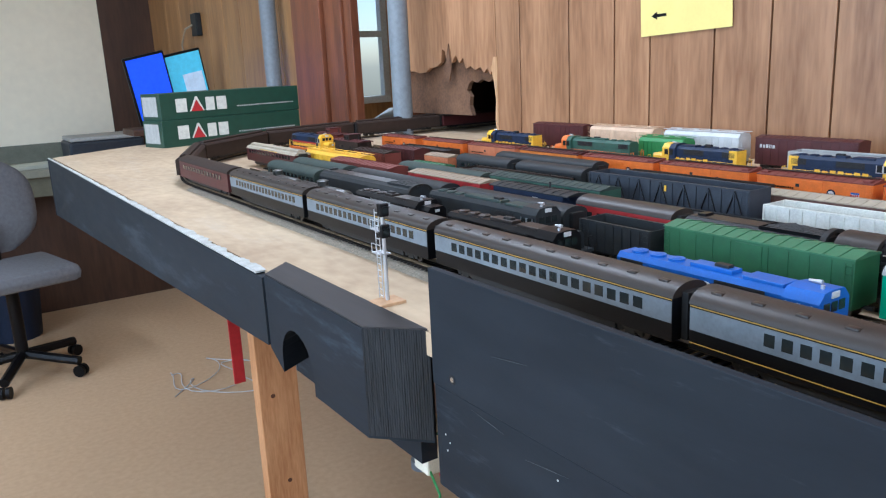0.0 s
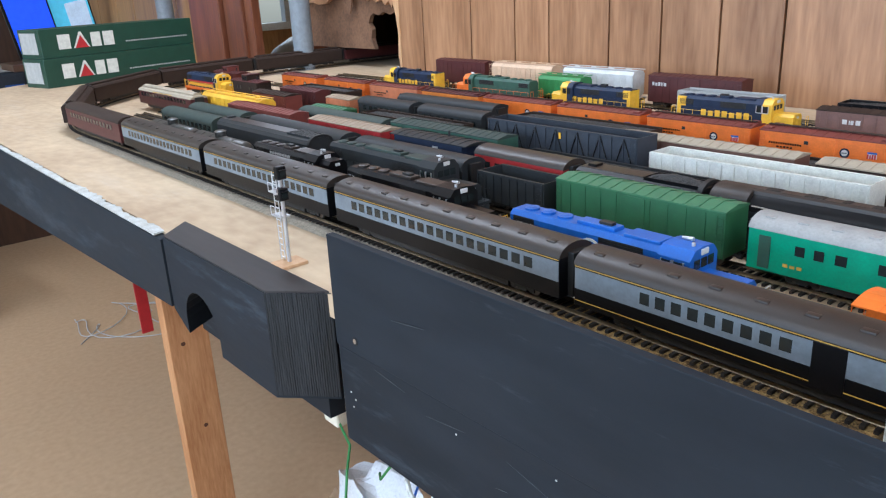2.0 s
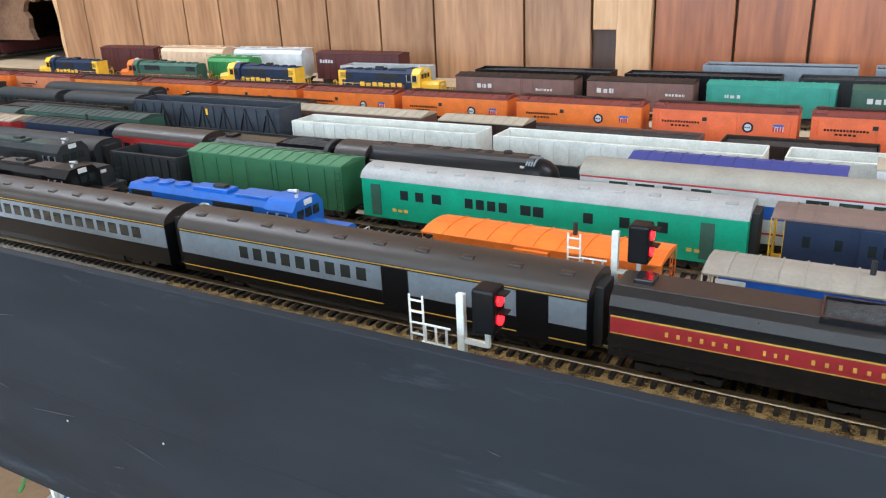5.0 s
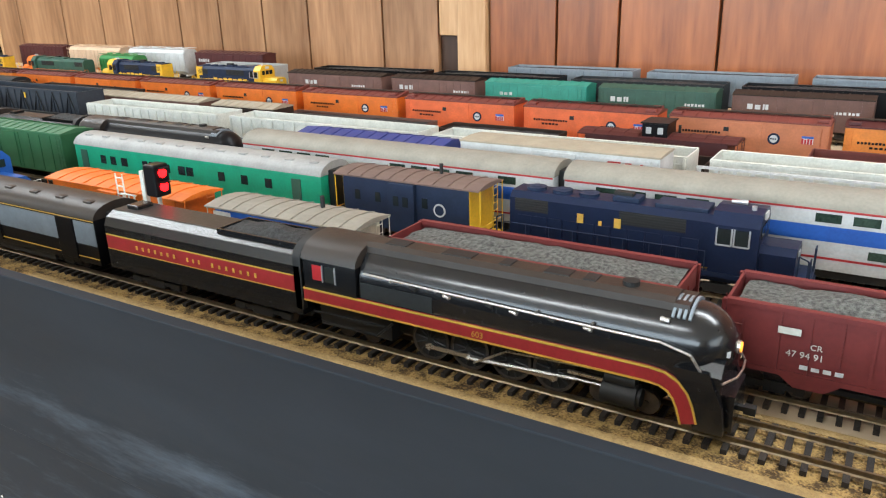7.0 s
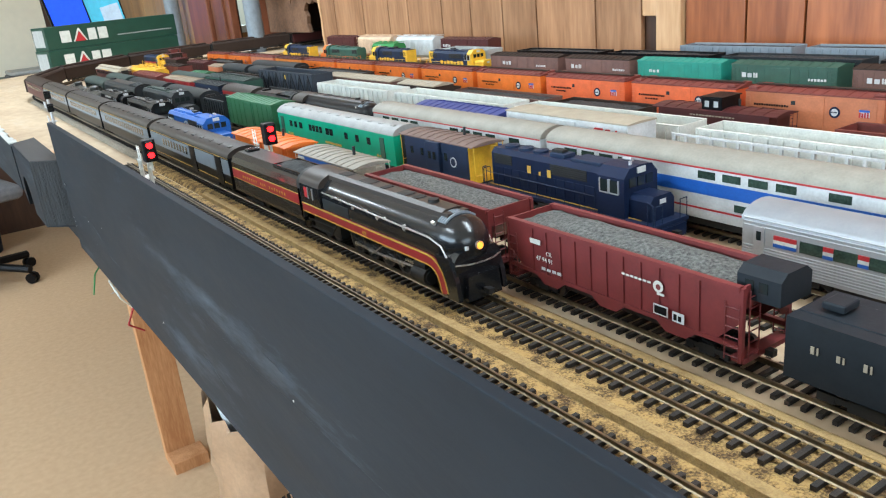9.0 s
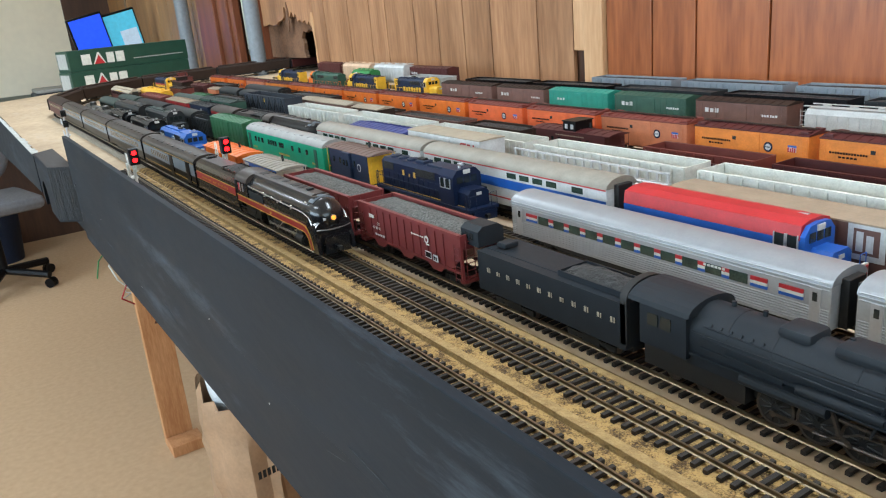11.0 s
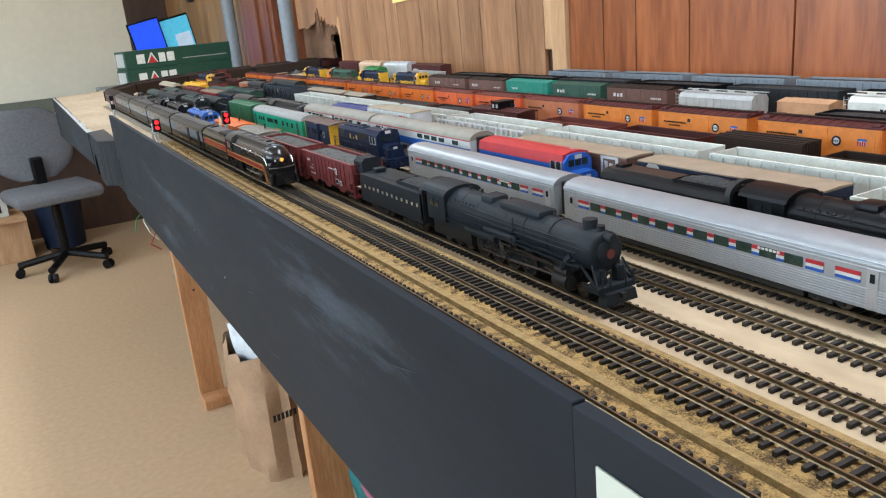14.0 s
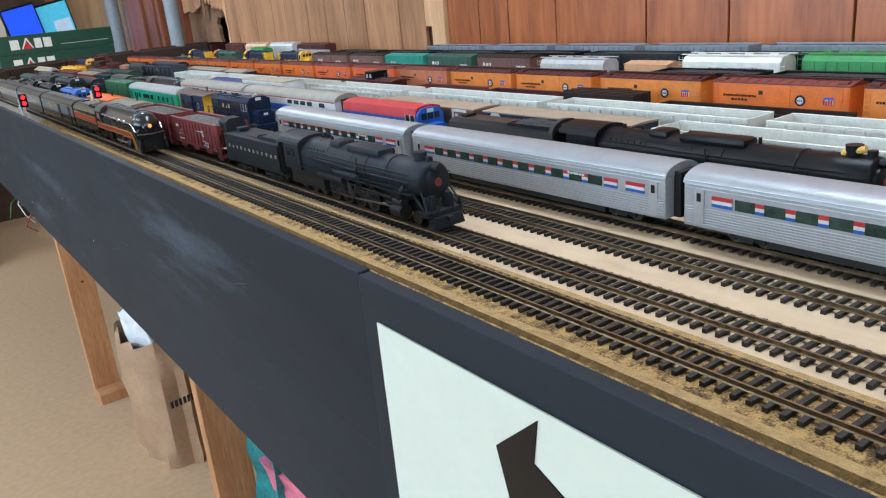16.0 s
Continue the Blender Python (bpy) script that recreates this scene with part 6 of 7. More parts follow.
box(ar, -ln / 2, ln / 2, -0.0175, 0.0175, 0.0352, 0.0367)
part("upper_deck", ar, P["lightgrey"], c)
m, ln = put("G", -0.556, -0.764)
boxcar("boxcar", "brown boxcar with a dusty tan roof and white emblem", m, ln, 0.047, P["brown"], P["tanroof"], ribs=0, flat_roof=True, marks=[("rect", 0.060, 0.086, 0.020, 0.046, 0, "lightgrey"), ("rect", 0.064, 0.082, 0.024, 0.042, 0, "brown"), ("bars", 0.066, 0.080, 0.026, 0.040, 2, "lightgrey")])
m, ln = put("G", -0.768, -0.975)
boxcar("boxcar", "navy blue boxcar with a dusty tan roof", m, ln, 0.047, P["navy2"], P["tanroof"], ribs=0, flat_roof=True, marks=[("disc", -0.078, 0, 0.036, 0, 0.010, "lightgrey")])
m, ln = put("G", -0.985, -1.20)
gondola("hopper_car", "white ribbed hopper car", m, ln, 0.046, P["white"], P["ivory"], 9, category="hopper car")

# ---- track H: the white gondolas ----
m, ln = put("H", 0.691, 0.445)
gondola("gondola", "dark slate high-sided gondola with diagonal braces", m, ln, 0.058, P["slate"], P["darkgrey"], 14, truss=True, marks=[("rect", 0.006, 0.009, 0.046, 0.053, 0, "yellow")])
for a, b in ((0.440, 0.203), (0.195, -0.056), (-0.061, -0.300), (-0.306, -0.534), (-0.538, -0.796), (-0.800, -1.042), (-1.047, -1.30), (-1.305, -1.55)):
    m, ln = put("H", a, b)
    gondola("gondola", "empty cream-white high-sided gondola", m, ln, 0.0460, P["white"], P["ivory"], 16, group="white gondolas")

# ---- track I and J: low dark cars ----
for key, a, b, paint, hgt in (("I", 0.70, 0.55, "darkgrey", 0.040), ("I", 0.17, -0.05, "darkbrown", 0.026), ("I", -0.06, -0.30, "darkbrown", 0.026), ("I", -0.31, -0.55, "maroon", 0.026), ("I", -0.56, -0.80, "darkbrown", 0.026), ("I", -0.81, -1.05, "maroon", 0.026), ("I", -1.06, -1.3, "darkbrown", 0.026),
                             ("J", 0.48, 0.25, "darkbrown", 0.026), ("J", 0.24, 0.02, "brown", 0.026), ("J", 0.01, -0.138, "darkbrown", 0.026), ("J", -0.36, -0.52, "oxide", 0.028), ("J", -0.53, -0.68, "maroon", 0.028), ("J", -0.83, -1.05, "darkbrown", 0.026)):
    m, ln = put(key, a, b)
    gondola("gondola", f"low open {paint.replace('darkbrown', 'dark brown').replace('darkgrey', 'dark grey')} gondola", m, ln, hgt, P[paint], P["darkbrown"], 12, COAL if key == "J" and a > -0.3 else None, 0.002, group="low dark gondolas")
m, ln = put("I", 0.535, 0.30)
boxcar("boxcar", "brown boxcar with a dusty taupe roof", m, ln, 0.046, P["brown"], P["taupe"], ribs=10)
m, ln = put("I", 0.29, 0.18)
boxcar("boxcar", "dark brown boxcar with a taupe roof", m, ln, 0.045, P["darkbrown"], P["taupe"], ribs=10)
m, ln = put("J", -0.148, -0.318)
caboose("low maroon caboose with a black cupola and white lettering", m, 0.150, P["maroon"], P["maroon"], cupola=True, top=0.033, cupola_paint=P["black"], marks=[("bars", -0.025, 0.03, 0.0275, 0.0290, 14, "taupe")])
m, ln = put("J", -0.69, -0.82)
fl = thing("flat_car", "black flat car stacked with dark rails", "flat car", m, "freight cars")
part("deck", box(B(), -ln / 2, ln / 2, -0.017, 0.017, 0.010, 0.013), P["black"], fl)
for i in range(9):
    part("stacked_rail", box(B(), -ln / 2 + 0.002, ln / 2 - 0.002, -0.015 + i * 0.0035, -0.0132 + i * 0.0035, 0.013, 0.034 + 0.001 * (i % 3)), P["darkbrown"], fl)
trucks(fl, (-ln / 2 + 0.02, ln / 2 - 0.02))

# ---- older cars by the curve ----
for key, a, b, fn in (("F", 1.69, 1.40, "coach"), ("G", 1.46, 1.20, "yellow"), ("I", 1.84, 1.60, "loco"), ("J", 1.80, 1.66, "cab"), ("I", 1.58, 1.44, "cab"), ("I", 1.36, 1.215, "maroon"), ("H", 1.36, 1.22, "box"), ("I", 1.19, 1.10, "rust"), ("H", 1.15, 1.04, "green"), ("I", 1.085, 0.93, "grey"), ("I", 0.92, 0.76, "grey"), ("E", 1.30, 1.09, "olive"), ("E", 1.07, 0.80, "grey"), ("G", 1.08, 0.84, "olive"), ("H", 0.99, 0.75, "dk"), ("E", 0.78, 0.56, "grey"), ("J", 1.40, 1.20, "dk"), ("J", 1.05, 0.80, "grey"), ("J", 0.76, 0.52, "dk")):
    m, ln = put(key, a, b)
    if fn == "coach":
        coach("maroon heavyweight coach with gold lettering", m, ln, P["maroon"], P["taupe"], [(-0.12 + 0.016 * i, -0.111 + 0.016 * i) for i in range(15)], [], 0.048, clerestory=True, marks=[("bars", -0.05, 0.05, 0.0375, 0.0395, 16, "gold")])
    elif fn == "yellow":
        covered_hopper("bright yellow covered hopper", m, ln, 0.046, P["yellow"])
    elif fn == "loco":
        diesel("blue diesel with red and yellow stripes", m, ln, P["navy2"], P["navy2"], P["yellow"], P["orange"], P["yellow"], marks=[("rect", -0.10, 0.05, 0.020, 0.026, 0, "yellow"), ("rect", -0.10, 0.05, 0.027, 0.032, 0, "bright_red")])
    elif fn == "cab":
        caboose("weathered brown cupola caboose", m, ln, P["oxide"] if key == "J" else P["darkbrown"], P["maroon"], cupola=True)
    elif fn == "maroon":
        boxcar("boxcar", "plain dark maroon boxcar", m, ln, 0.045, P["maroon"], P["maroon"], ribs=10)
    elif fn == "box":
        boxcar("boxcar", "oxide red boxcar with a dark roof", m, ln, 0.045, P["oxide"], P["darkbrown"], ribs=10)
    elif fn == "rust":
        boxcar("boxcar", "small rust orange car", m, ln, 0.040, P["orange_pale"], P["tanroof"], ribs=6)
    elif fn == "green":
        boxcar("boxcar", "small bright green work car", m, ln, 0.034, P["green"], P["green_roof"], ribs=6)
    elif fn == "olive":
        coach("dull olive grey passenger car", m, ln, P["olive"], P["olive"], [(-0.08 + 0.016 * i, -0.072 + 0.016 * i) for i in range(10)], [], 0.047)
    elif fn == "grey":
        coach("dark grey passenger car with an arched roof", m, ln, P["darkgrey"], P["darkgrey"], [(-ln / 2 + 0.016 + 0.016 * i, -ln / 2 + 0.024 + 0.016 * i) for i in range(int(ln / 0.018))], [], 0.047)
    else:
        gondola("gondola", "dark brown gondola heaped with coal", m, ln, 0.038, P["darkbrown"], P["black"], 12, COAL, 0.003)

# ---- track K: orange refrigerator cars ----
edges = [1.585, 1.395, 1.224, 1.060, 0.898, 0.736, 0.575, 0.414, 0.254, 0.093, -0.064, -0.224, -0.381, -0.539, -0.697, -0.866, -1.03, -1.19, -1.35, -1.51]
tints = ["orange", "orange", "orange_pale", "orange2", "orange", "orange", "orange", "orange", "orange", "orange_deep", "orange_deep", "orange_pale", "orange2", "orange2", "orange2", "orange", "orange2", "orange", "orange2"]
for (a, b), tint in zip(zip(edges, edges[1:]), tints):
    m, ln = put("K", a, b)
    reefer({"orange": "orange wood-sided refrigerator car with a brown roof", "orange2": "yellow-orange refrigerator car with a brown roof", "orange_pale": "faded orange refrigerator car with a brown roof", "orange_deep": "deep orange refrigerator car with a brown roof"}[tint], m, P[tint], P["oxide"] if tint != "orange2" else P["maroon"], min(ln, 0.150))
for i in range(4):
    a = -0.72 - 0.165 * i
    m, ln = put("L", a, a - 0.160)
    gondola("gondola", "low black gondola of coal", m, ln, 0.042, P["black"], P["black"], 12, COAL, 0.003, group="black coal cars")

# ---- track M ----
for a, b, flip in ((1.405, 1.195, True), (0.900, 0.703, True), (0.642, 0.432, False)):
    m, ln = put("M", a, b)
    if flip:
        m = m @ pose(0, 0, 0, 0, 0, 180)
    s = -1 if flip else 1
    d = diesel("dark blue diesel with a yellow nose and lettering", m, ln, P["navy2"], P["navy2"], P["yellow"], P["navy2"], P["yellow"], marks=[] if flip else [("bars", -0.050, 0.030, 0.0205, 0.0305, 7, "yellow")], cab_at=0.58)
    if flip:
        part("marking", bars(B(), -0.03, 0.05, 0.0205, 0.0305, 0.0132, 7), P["yellow"], d)
    part("end_panel", box(B(), -ln / 2 + 0.0076, -ln / 2 + 0.022, -0.0124, 0.0124, 0.0166, 0.0470), P["yellow"], d)
m, ln = put("M", 1.157, 0.927)
diesel("dark green diesel with an orange sill and nose", m @ pose(0, 0, 0, 0, 0, 180), ln, P["darkgreen"], P["darkgreen"], P["orange"], P["orange"], P["orange"])
rowm = [(0.420, 0.228, "brown2"), (0.222, 0.072, "brown2"), (0.068, -0.088, "tealbox"), (-0.092, -0.246, "darkgreen"), (-0.252, -0.408, "brown"), (-0.415, -0.578, "hopgrey"), (-0.602, -0.692, "wood"), (-0.700, -0.868, "white"), (-0.872, -1.06, "bright"), (-1.07, -1.25, "brown"), (-1.26, -1.42, "brown2")]
for a, b, kind in rowm:
    m, ln = put("M", a, b)
    if kind == "hopgrey":
        covered_hopper("dirty pale grey covered hopper", m, ln, 0.045, P["grey"], 10)
    elif kind == "wood":
        boxcar("boxcar", "plain tan wooden boxcar", m, ln, 0.040, P["woodload"], P["woodload"], ribs=0)
    elif kind == "white":
        covered_hopper("white covered hopper with a red and black emblem", m, ln, 0.052, P["white"], 0, [("disc", -0.055, 0, 0.024, 0, 0.0075, "bright_red"), ("bars", -0.030, 0.050, 0.034, 0.037, 14, "black")])
    elif kind == "bright":
        covered_hopper("bright green covered hopper", m, ln, 0.055, P["bright_green"], 12)
    else:
        names = dict(brown2="dusty brown boxcar with pale lettering", tealbox="plain teal green boxcar", darkgreen="dark green boxcar with pale lettering", brown="brown boxcar with pale lettering")
        boxcar("boxcar", names[kind], m, ln, 0.047, P[kind], P["darkbrown"] if "brown" in kind else P[kind], ribs=12, marks=[("bars", 0.035, 0.060, 0.029, 0.032, 6, "lightgrey"), ("bars", -0.055, -0.030, 0.030, 0.036, 3, "lightgrey")] if kind != "tealbox" else [("bars", -0.05, -0.03, 0.030, 0.034, 3, "lightgrey")])

# ---- tracks N and O, along the wall ----
for i, (a, b, paint) in enumerate([(0.42, 0.20, "black"), (0.19, -0.02, "black"), (-0.03, -0.24, "darkgrey"), (-0.25, -0.45, "black"), (-0.46, -0.66, "darkgrey"), (-0.67, -0.88, "black"), (-0.89, -1.1, "maroon")]):
    m, ln = put("N", a, b)
    gondola("gondola", "black coal gondola along the wall" if paint != "maroon" else "maroon gondola along the wall", m, ln, 0.046, P[paint], P["black"], 12, COAL, 0.003, group="black coal cars")
m, ln = put("O", 1.367, 1.190)
boxcar("boxcar", "maroon boxcar against the wall", m, ln, 0.058, P["maroon"], P["maroon"], ribs=12)
m, ln = put("O", 1.186, 0.990)
covered_hopper("pale tan covered hopper", m, ln, 0.060, P["tan"], 12)
m, ln = put("N", 0.985, 0.86)
covered_hopper("mid green covered hopper", m, ln, 0.053, P["bright_green"], 10)
m, ln = put("O", 0.985, 0.795)
covered_hopper("pale grey covered hopper", m, ln, 0.060, P["lightgrey"], 12)
m, ln = put("O", 0.780, 0.590)
boxcar("boxcar", "dark maroon boxcar with pale lettering", m, ln, 0.056, P["maroon"], P["maroon"], ribs=12, marks=[("bars", -0.08, -0.05, 0.038, 0.044, 5, "lightgrey")])
m, ln = put("N", 0.673, 0.50)
gondola("gondola", "silver gondola against the wall", m, ln, 0.045, P["grey"], P["darkgrey"], 14)
for a, b in ((0.10, -0.103), (-0.112, -0.31), (-0.32, -0.52), (-0.53, -0.73), (-0.74, -0.95)):
    m, ln = put("O", a, b)
    gondola("gondola", "long silver gondola against the wall", m, ln, 0.050, P["steelgrey"], P["darkgrey"], 16, COAL, 0.002, group="silver gondolas")

# ---- signals ----
def signal(label, m, height=0.085):
    """A tall mast with a ladder and two dark heads on a wooden base."""
    s = thing("railway_signal", label, "signal", m, "line signals")
    part("base", box(B(), -0.013, 0.013, -0.011, 0.011, 0, 0.003, 0.0005), PALE, s, "small wooden base plate")
    part("mast", rod(B(), (0, 0, 0.002), (0, 0, height), 0.0018, 10), SILVER, s, smooth=True)
    part("ladder", ladder(B(), 0, 0.011, 0.002, height - 0.006, 0.0070, 14, 0.0005, "y"), SILVER, s)
    for z in (height * 0.50, height * 0.74):
        part("platform", box(B(), -0.005, 0.005, -0.002, 0.014, z, z + 0.0012), SILVER, s)
        for y in (-0.002, 0.006, 0.014):
            part("rail_post", rod(B(), (-0.005, y, z), (-0.005, y, z + 0.009), 0.0004, 4), SILVER, s)
        part("guard_rail", line(B(), [(-0.005, -0.002, z + 0.009), (-0.005, 0.014, z + 0.009)], 0.0004, 4), SILVER, s)
    for z in (height - 0.005, height - 0.024):
        hd = part("head", box(B(), -0.0045, 0.0045, -0.0052, 0.0020, z - 0.0055, z + 0.0065, 0.0012), P["black"], s)
        part("hood", box(B(), -0.003, 0.003, -0.0085, -0.0050, z + 0.0030, z + 0.0038), P["black"], hd)
        part("lens", rod(B(), (0, -0.0050, z), (0, -0.0058, z), 0.0028, 14), GLASS, hd, smooth=True)
    return s


def bracket_signal(label, m):
    """A short white mast with a ladder and railed platform on one side and a lit head on the other."""
    s = thing("railway_signal", label, "signal", m, "line signals")
    part("mast", box(B(), -0.0016, 0.0016, -0.0019, 0.0019, 0, 0.072, 0.0004), P["white"], s)
    part("ladder", ladder(B(), -0.002, 0.0225, 0.0, 0.068, 0.0070, 12, 0.0006, "y"), P["white"], s)
    part("platform", box(B(), -0.006, 0.004, 0.0015, 0.0225, 0.0370, 0.0384), P["white"], s)
    for y in (0.005, 0.0105, 0.016):
        part("rail_post", rod(B(), (-0.0055, y, 0.0384), (-0.0055, y, 0.0560), 0.0006, 5), P["white"], s)
    part("guard_rail", line(B(), [(-0.0055, 0.003, 0.0560), (-0.0055, 0.018, 0.0560)], 0.0006, 5), P["white"], s)
    part("guard_rail", line(B(), [(-0.0055, 0.003, 0.0470), (-0.0055, 0.018, 0.0470)], 0.0006, 5), P["white"], s)
    part("arm", box(B(), -0.0012, 0.0012, -0.0130, 0.0, 0.0480, 0.0500), P["white"], s)
    part("bracket", box(B(), -0.0010, 0.0010, -0.0140, -0.0120, 0.0480, 0.0580), P["white"], s)
    hd = part("head", box(B(), -0.0060, 0.0060, -0.0190, -0.0080, 0.0570, 0.0780, 0.0014), P["black"], s)
    for z, lamp in ((0.0725, RED_LAMP), (0.0635, RED_LAMP)):
        part("hood", box(B(), -0.0030, 0.0030, -0.0230, -0.0188, z + 0.0030, z + 0.0037), P["black"], hd)
        part("lens", rod(B(), (0, -0.0189, z), (0, -0.0200, z), 0.0030, 14), lamp, hd, smooth=True)
    return s


signal("silver signal mast with ladder and dark heads", pose(0.328, 0.548, T), 0.090)
bracket_signal("white bracket signal with glowing red lamps by the fascia", pose(0.336, 0.025, T))
bracket_signal("white bracket signal with glowing red lamps between tracks", pose(0.4405, -0.013, T))

# ---- boxes, sign, desk, chair, bags ----
KGREEN = material("dark green carton", (0.012, 0.055, 0.035), 0.45, vary=0.1, scale=30)
for i in range(2):
    k = thing("model_train_carton", "long dark green carton with white lettering and red triangle", "carton", pose(0.585 + 0.004 * i, 2.345 + 0.006 * i, T + 0.080 * i, 0, 0, 13), "green cartons")
    part("carton", box(B(), 0.0, 0.50, 0.0, 0.12, 0.0, 0.0795, 0.0015), KGREEN, k)
    for x0, x1 in ((0.050, 0.086), (0.150, 0.180), (0.188, 0.222)):
        part("lettering", box(B(), x0, x1, -0.001, 0.0, 0.022, 0.062), P["white"], k)
    part("triangle", prism(B(), [(0.098, 0.022), (0.140, 0.022), (0.119, 0.056)], -0.001, 0.0, "y"), P["bright_red"], k, "red triangle mark")
    part("triangle_edge", prism(B(), [(0.094, 0.022), (0.099, 0.022), (0.119, 0.058), (0.139, 0.022), (0.144, 0.022), (0.122, 0.066), (0.116, 0.066)], -0.0008, 0.0, "y"), P["white"], k)
    part("small_print", bars(B(), 0.26, 0.48, 0.026, 0.030, 0.0, 26), P["grey"], k)
    part("end_label", box(B(), -0.001, 0.0, 0.02, 0.11, 0.012, 0.070), P["grey"], k)

ys = tagged(part("paper_notice", box(B(), 0, 0.0012, -0.115, 0.115, -0.09, 0.09), material("yellow paper", (0.80, 0.66, 0.22), 0.8, vary=0.03, scale=20), at=pose(WX - 0.0035, 1.055, 1.478, -2, 0, 0)), "yellow paper notice with a small dark arrow on the panelling", "notice")
part("arrow", prism(B(), [(0.085, -0.05), (0.070, -0.042), (0.070, -0.047), (0.045, -0.047), (0.045, -0.053), (0.070, -0.053), (0.070, -0.058)], -0.0006, 0.0, "x"), P["black"], ys)

PAPER = material("white paper", (0.60, 0.63, 0.54), 0.8, vary=0.02, scale=20)
pn = tagged(part("paper_notice", box(B(), 0, 0.0008, -0.280, 0, -0.216, 0.0), PAPER, at=pose(0.3040, -1.127, T + 0.039)), "white paper sheet with a black arrow taped to the fascia", "notice")
part("arrow", prism(B(), [(-0.078, -0.024), (-0.101, -0.004), (-0.098, -0.022), (-0.190, -0.062), (-0.180, -0.088), (-0.093, -0.048), (-0.090, -0.066)], -0.0006, 0.0, "x"), P["black"], pn)

# counter along the end wall
counter = thing("counter", "grey-green counter along the end wall", "counter")
part("top", box(B(), -2.6, 1.28, 4.80, 5.39, 0.83, 0.87, 0.004), material("grey green laminate", (0.27, 0.28, 0.22), 0.5, vary=0.08, scale=20), counter)
part("apron", box(B(), -2.6, 1.28, 4.83, 4.86, 0.72, 0.83), material("olive counter front", (0.16, 0.16, 0.11), 0.5, vary=0.1, scale=20), counter)
part("backsplash", box(B(), -2.6, 1.02, 5.36, 5.39, 0.87, 0.98, 0.003), material("dark green backsplash", (0.16, 0.17, 0.13), 0.5, vary=0.1, scale=20), counter)
part("support", box(B(), -0.75, -0.70, 4.9, 5.3, 0.0, 0.83), PANEL_DARK, counter)
pp = B()
for i in range(5):
    box(pp, -0.15 + 0.05 * i, 0.15 + 0.05 * i, -0.10, 0.10, 0.004 * i, 0.004 * i + 0.003)
tagged(part("paper_stack", pp, PAPER, at=pose(0.38, 5.0, 0.871, 0, 0, 12)), "loose white papers on the counter", "papers")
pr = thing("printer", "grey and black desktop printer on the counter", "printer", pose(0.88, 5.08, 0.871))
part("body", box(B(), -0.21, 0.21, -0.17, 0.17, 0, 0.13, 0.015), P["slate"], pr)
part("lid", box(B(), -0.20, 0.20, -0.16, 0.16, 0.1305, 0.155, 0.008), P["grey"], pr)
part("label", box(B(), 0.09, 0.19, -0.1745, -0.1705, 0.02, 0.06), P["royal"], pr)

# two lit screens propped in the corner
stand = thing("monitor_shelf", "dark wooden wall shelf under the screens", "shelf", pose(1.05, 3.95, 0))
part("top", box(B(), -0.24, WX - 1.051, -0.12, 0.12, 1.08, 1.11, 0.003), PANEL_DARK, stand)
for sy in (-0.08, 0.08):
    part("bracket", prism(B(), [(WX - 1.051, 1.08), (-0.10, 1.08), (WX - 1.051, 0.90)], sy - 0.01, sy + 0.01, "y"), PANEL_DARK, stand)
SCREEN_A, SCREEN_B = glow("deep blue screen", (0.03, 0.10, 0.95), 0.5), glow("pale cyan screen", (0.10, 0.45, 0.62), 0.55)
for x, tilt, scr, w0, h0 in ((0.975, -11, SCREEN_A, 0.100, 0.165), (1.165, -11, SCREEN_B, 0.100, 0.165)):
    d = thing("display_screen", "tilted display showing a deep blue picture" if scr is SCREEN_A else "tilted display showing a pale cyan picture", "screen", pose(x, 3.95 if scr is SCREEN_A else 3.99, 1.135 if scr is SCREEN_A else 1.145, 8, tilt, 4), "propped screens")
    part("bezel", box(B(), -w0, w0, 0.0, 0.025, 0.0, 2 * h0, 0.006), P["black"], d)
    part("screen", box(B(), -w0 + 0.01, w0 - 0.01, -0.003, 0.0, 0.01, 2 * h0 - 0.01), scr, d)
    if scr is SCREEN_B:
        part("picture", box(B(), -0.02, 0.08, -0.005, -0.0032, 0.06, 0.22), glow("pale grey picture", (0.45, 0.55, 0.66), 0.5), d)

ol = thing("wall_outlet", "metal socket box with a hanging cable on the panelling", "outlet", pose(WX - 0.001, 4.35, 1.62))
part("plate", box(B(), -0.03, 0.0, -0.05, 0.05, -0.06, 0.06, 0.004), P["darkgrey"], ol)
part("cable", line(B(), [(-0.03, 0.02, 0.0), (-0.06, 0.06, -0.02), (-0.06, 0.16, -0.10), (-0.03, 0.20, -0.25), (-0.02, 0.20, -0.5)], 0.005, 6), P["taupe"], ol)

# office chair
ch = thing("office_chair", "grey fabric swivel chair with a black five-star base", "chair", pose(0.20, 3.93, 0, 0, 0, 12))
GREYFAB = material("grey chair fabric", (0.16, 0.165, 0.18), 0.9, vary=0.12, scale=60, bump=0.4, bump_scale=700)
seat = box(B(), -0.25, 0.25, -0.24, 0.24, 0.455, 0.535, 0.035)
part("seat", seat, GREYFAB, ch, smooth=True)
back = B()
n = 14
rows = []
for j in range(n + 1):
    v = j / n
    z = 0.56 + 0.44 * v
    half = 0.250 * (1 - 0.55 * abs(2 * v - 1) ** 3.2)
    rows.append([(half * math.cos(2 * math.pi * i / 24), 0.25 + 0.05 * v + 0.035 * math.sin(2 * math.pi * i / 24) - 0.05 * (1 - (math.cos(2 * math.pi * i / 24)) ** 2) * 0, z) for i in range(24)])
vr = [[back.verts.new(p) for p in r] for r in rows]
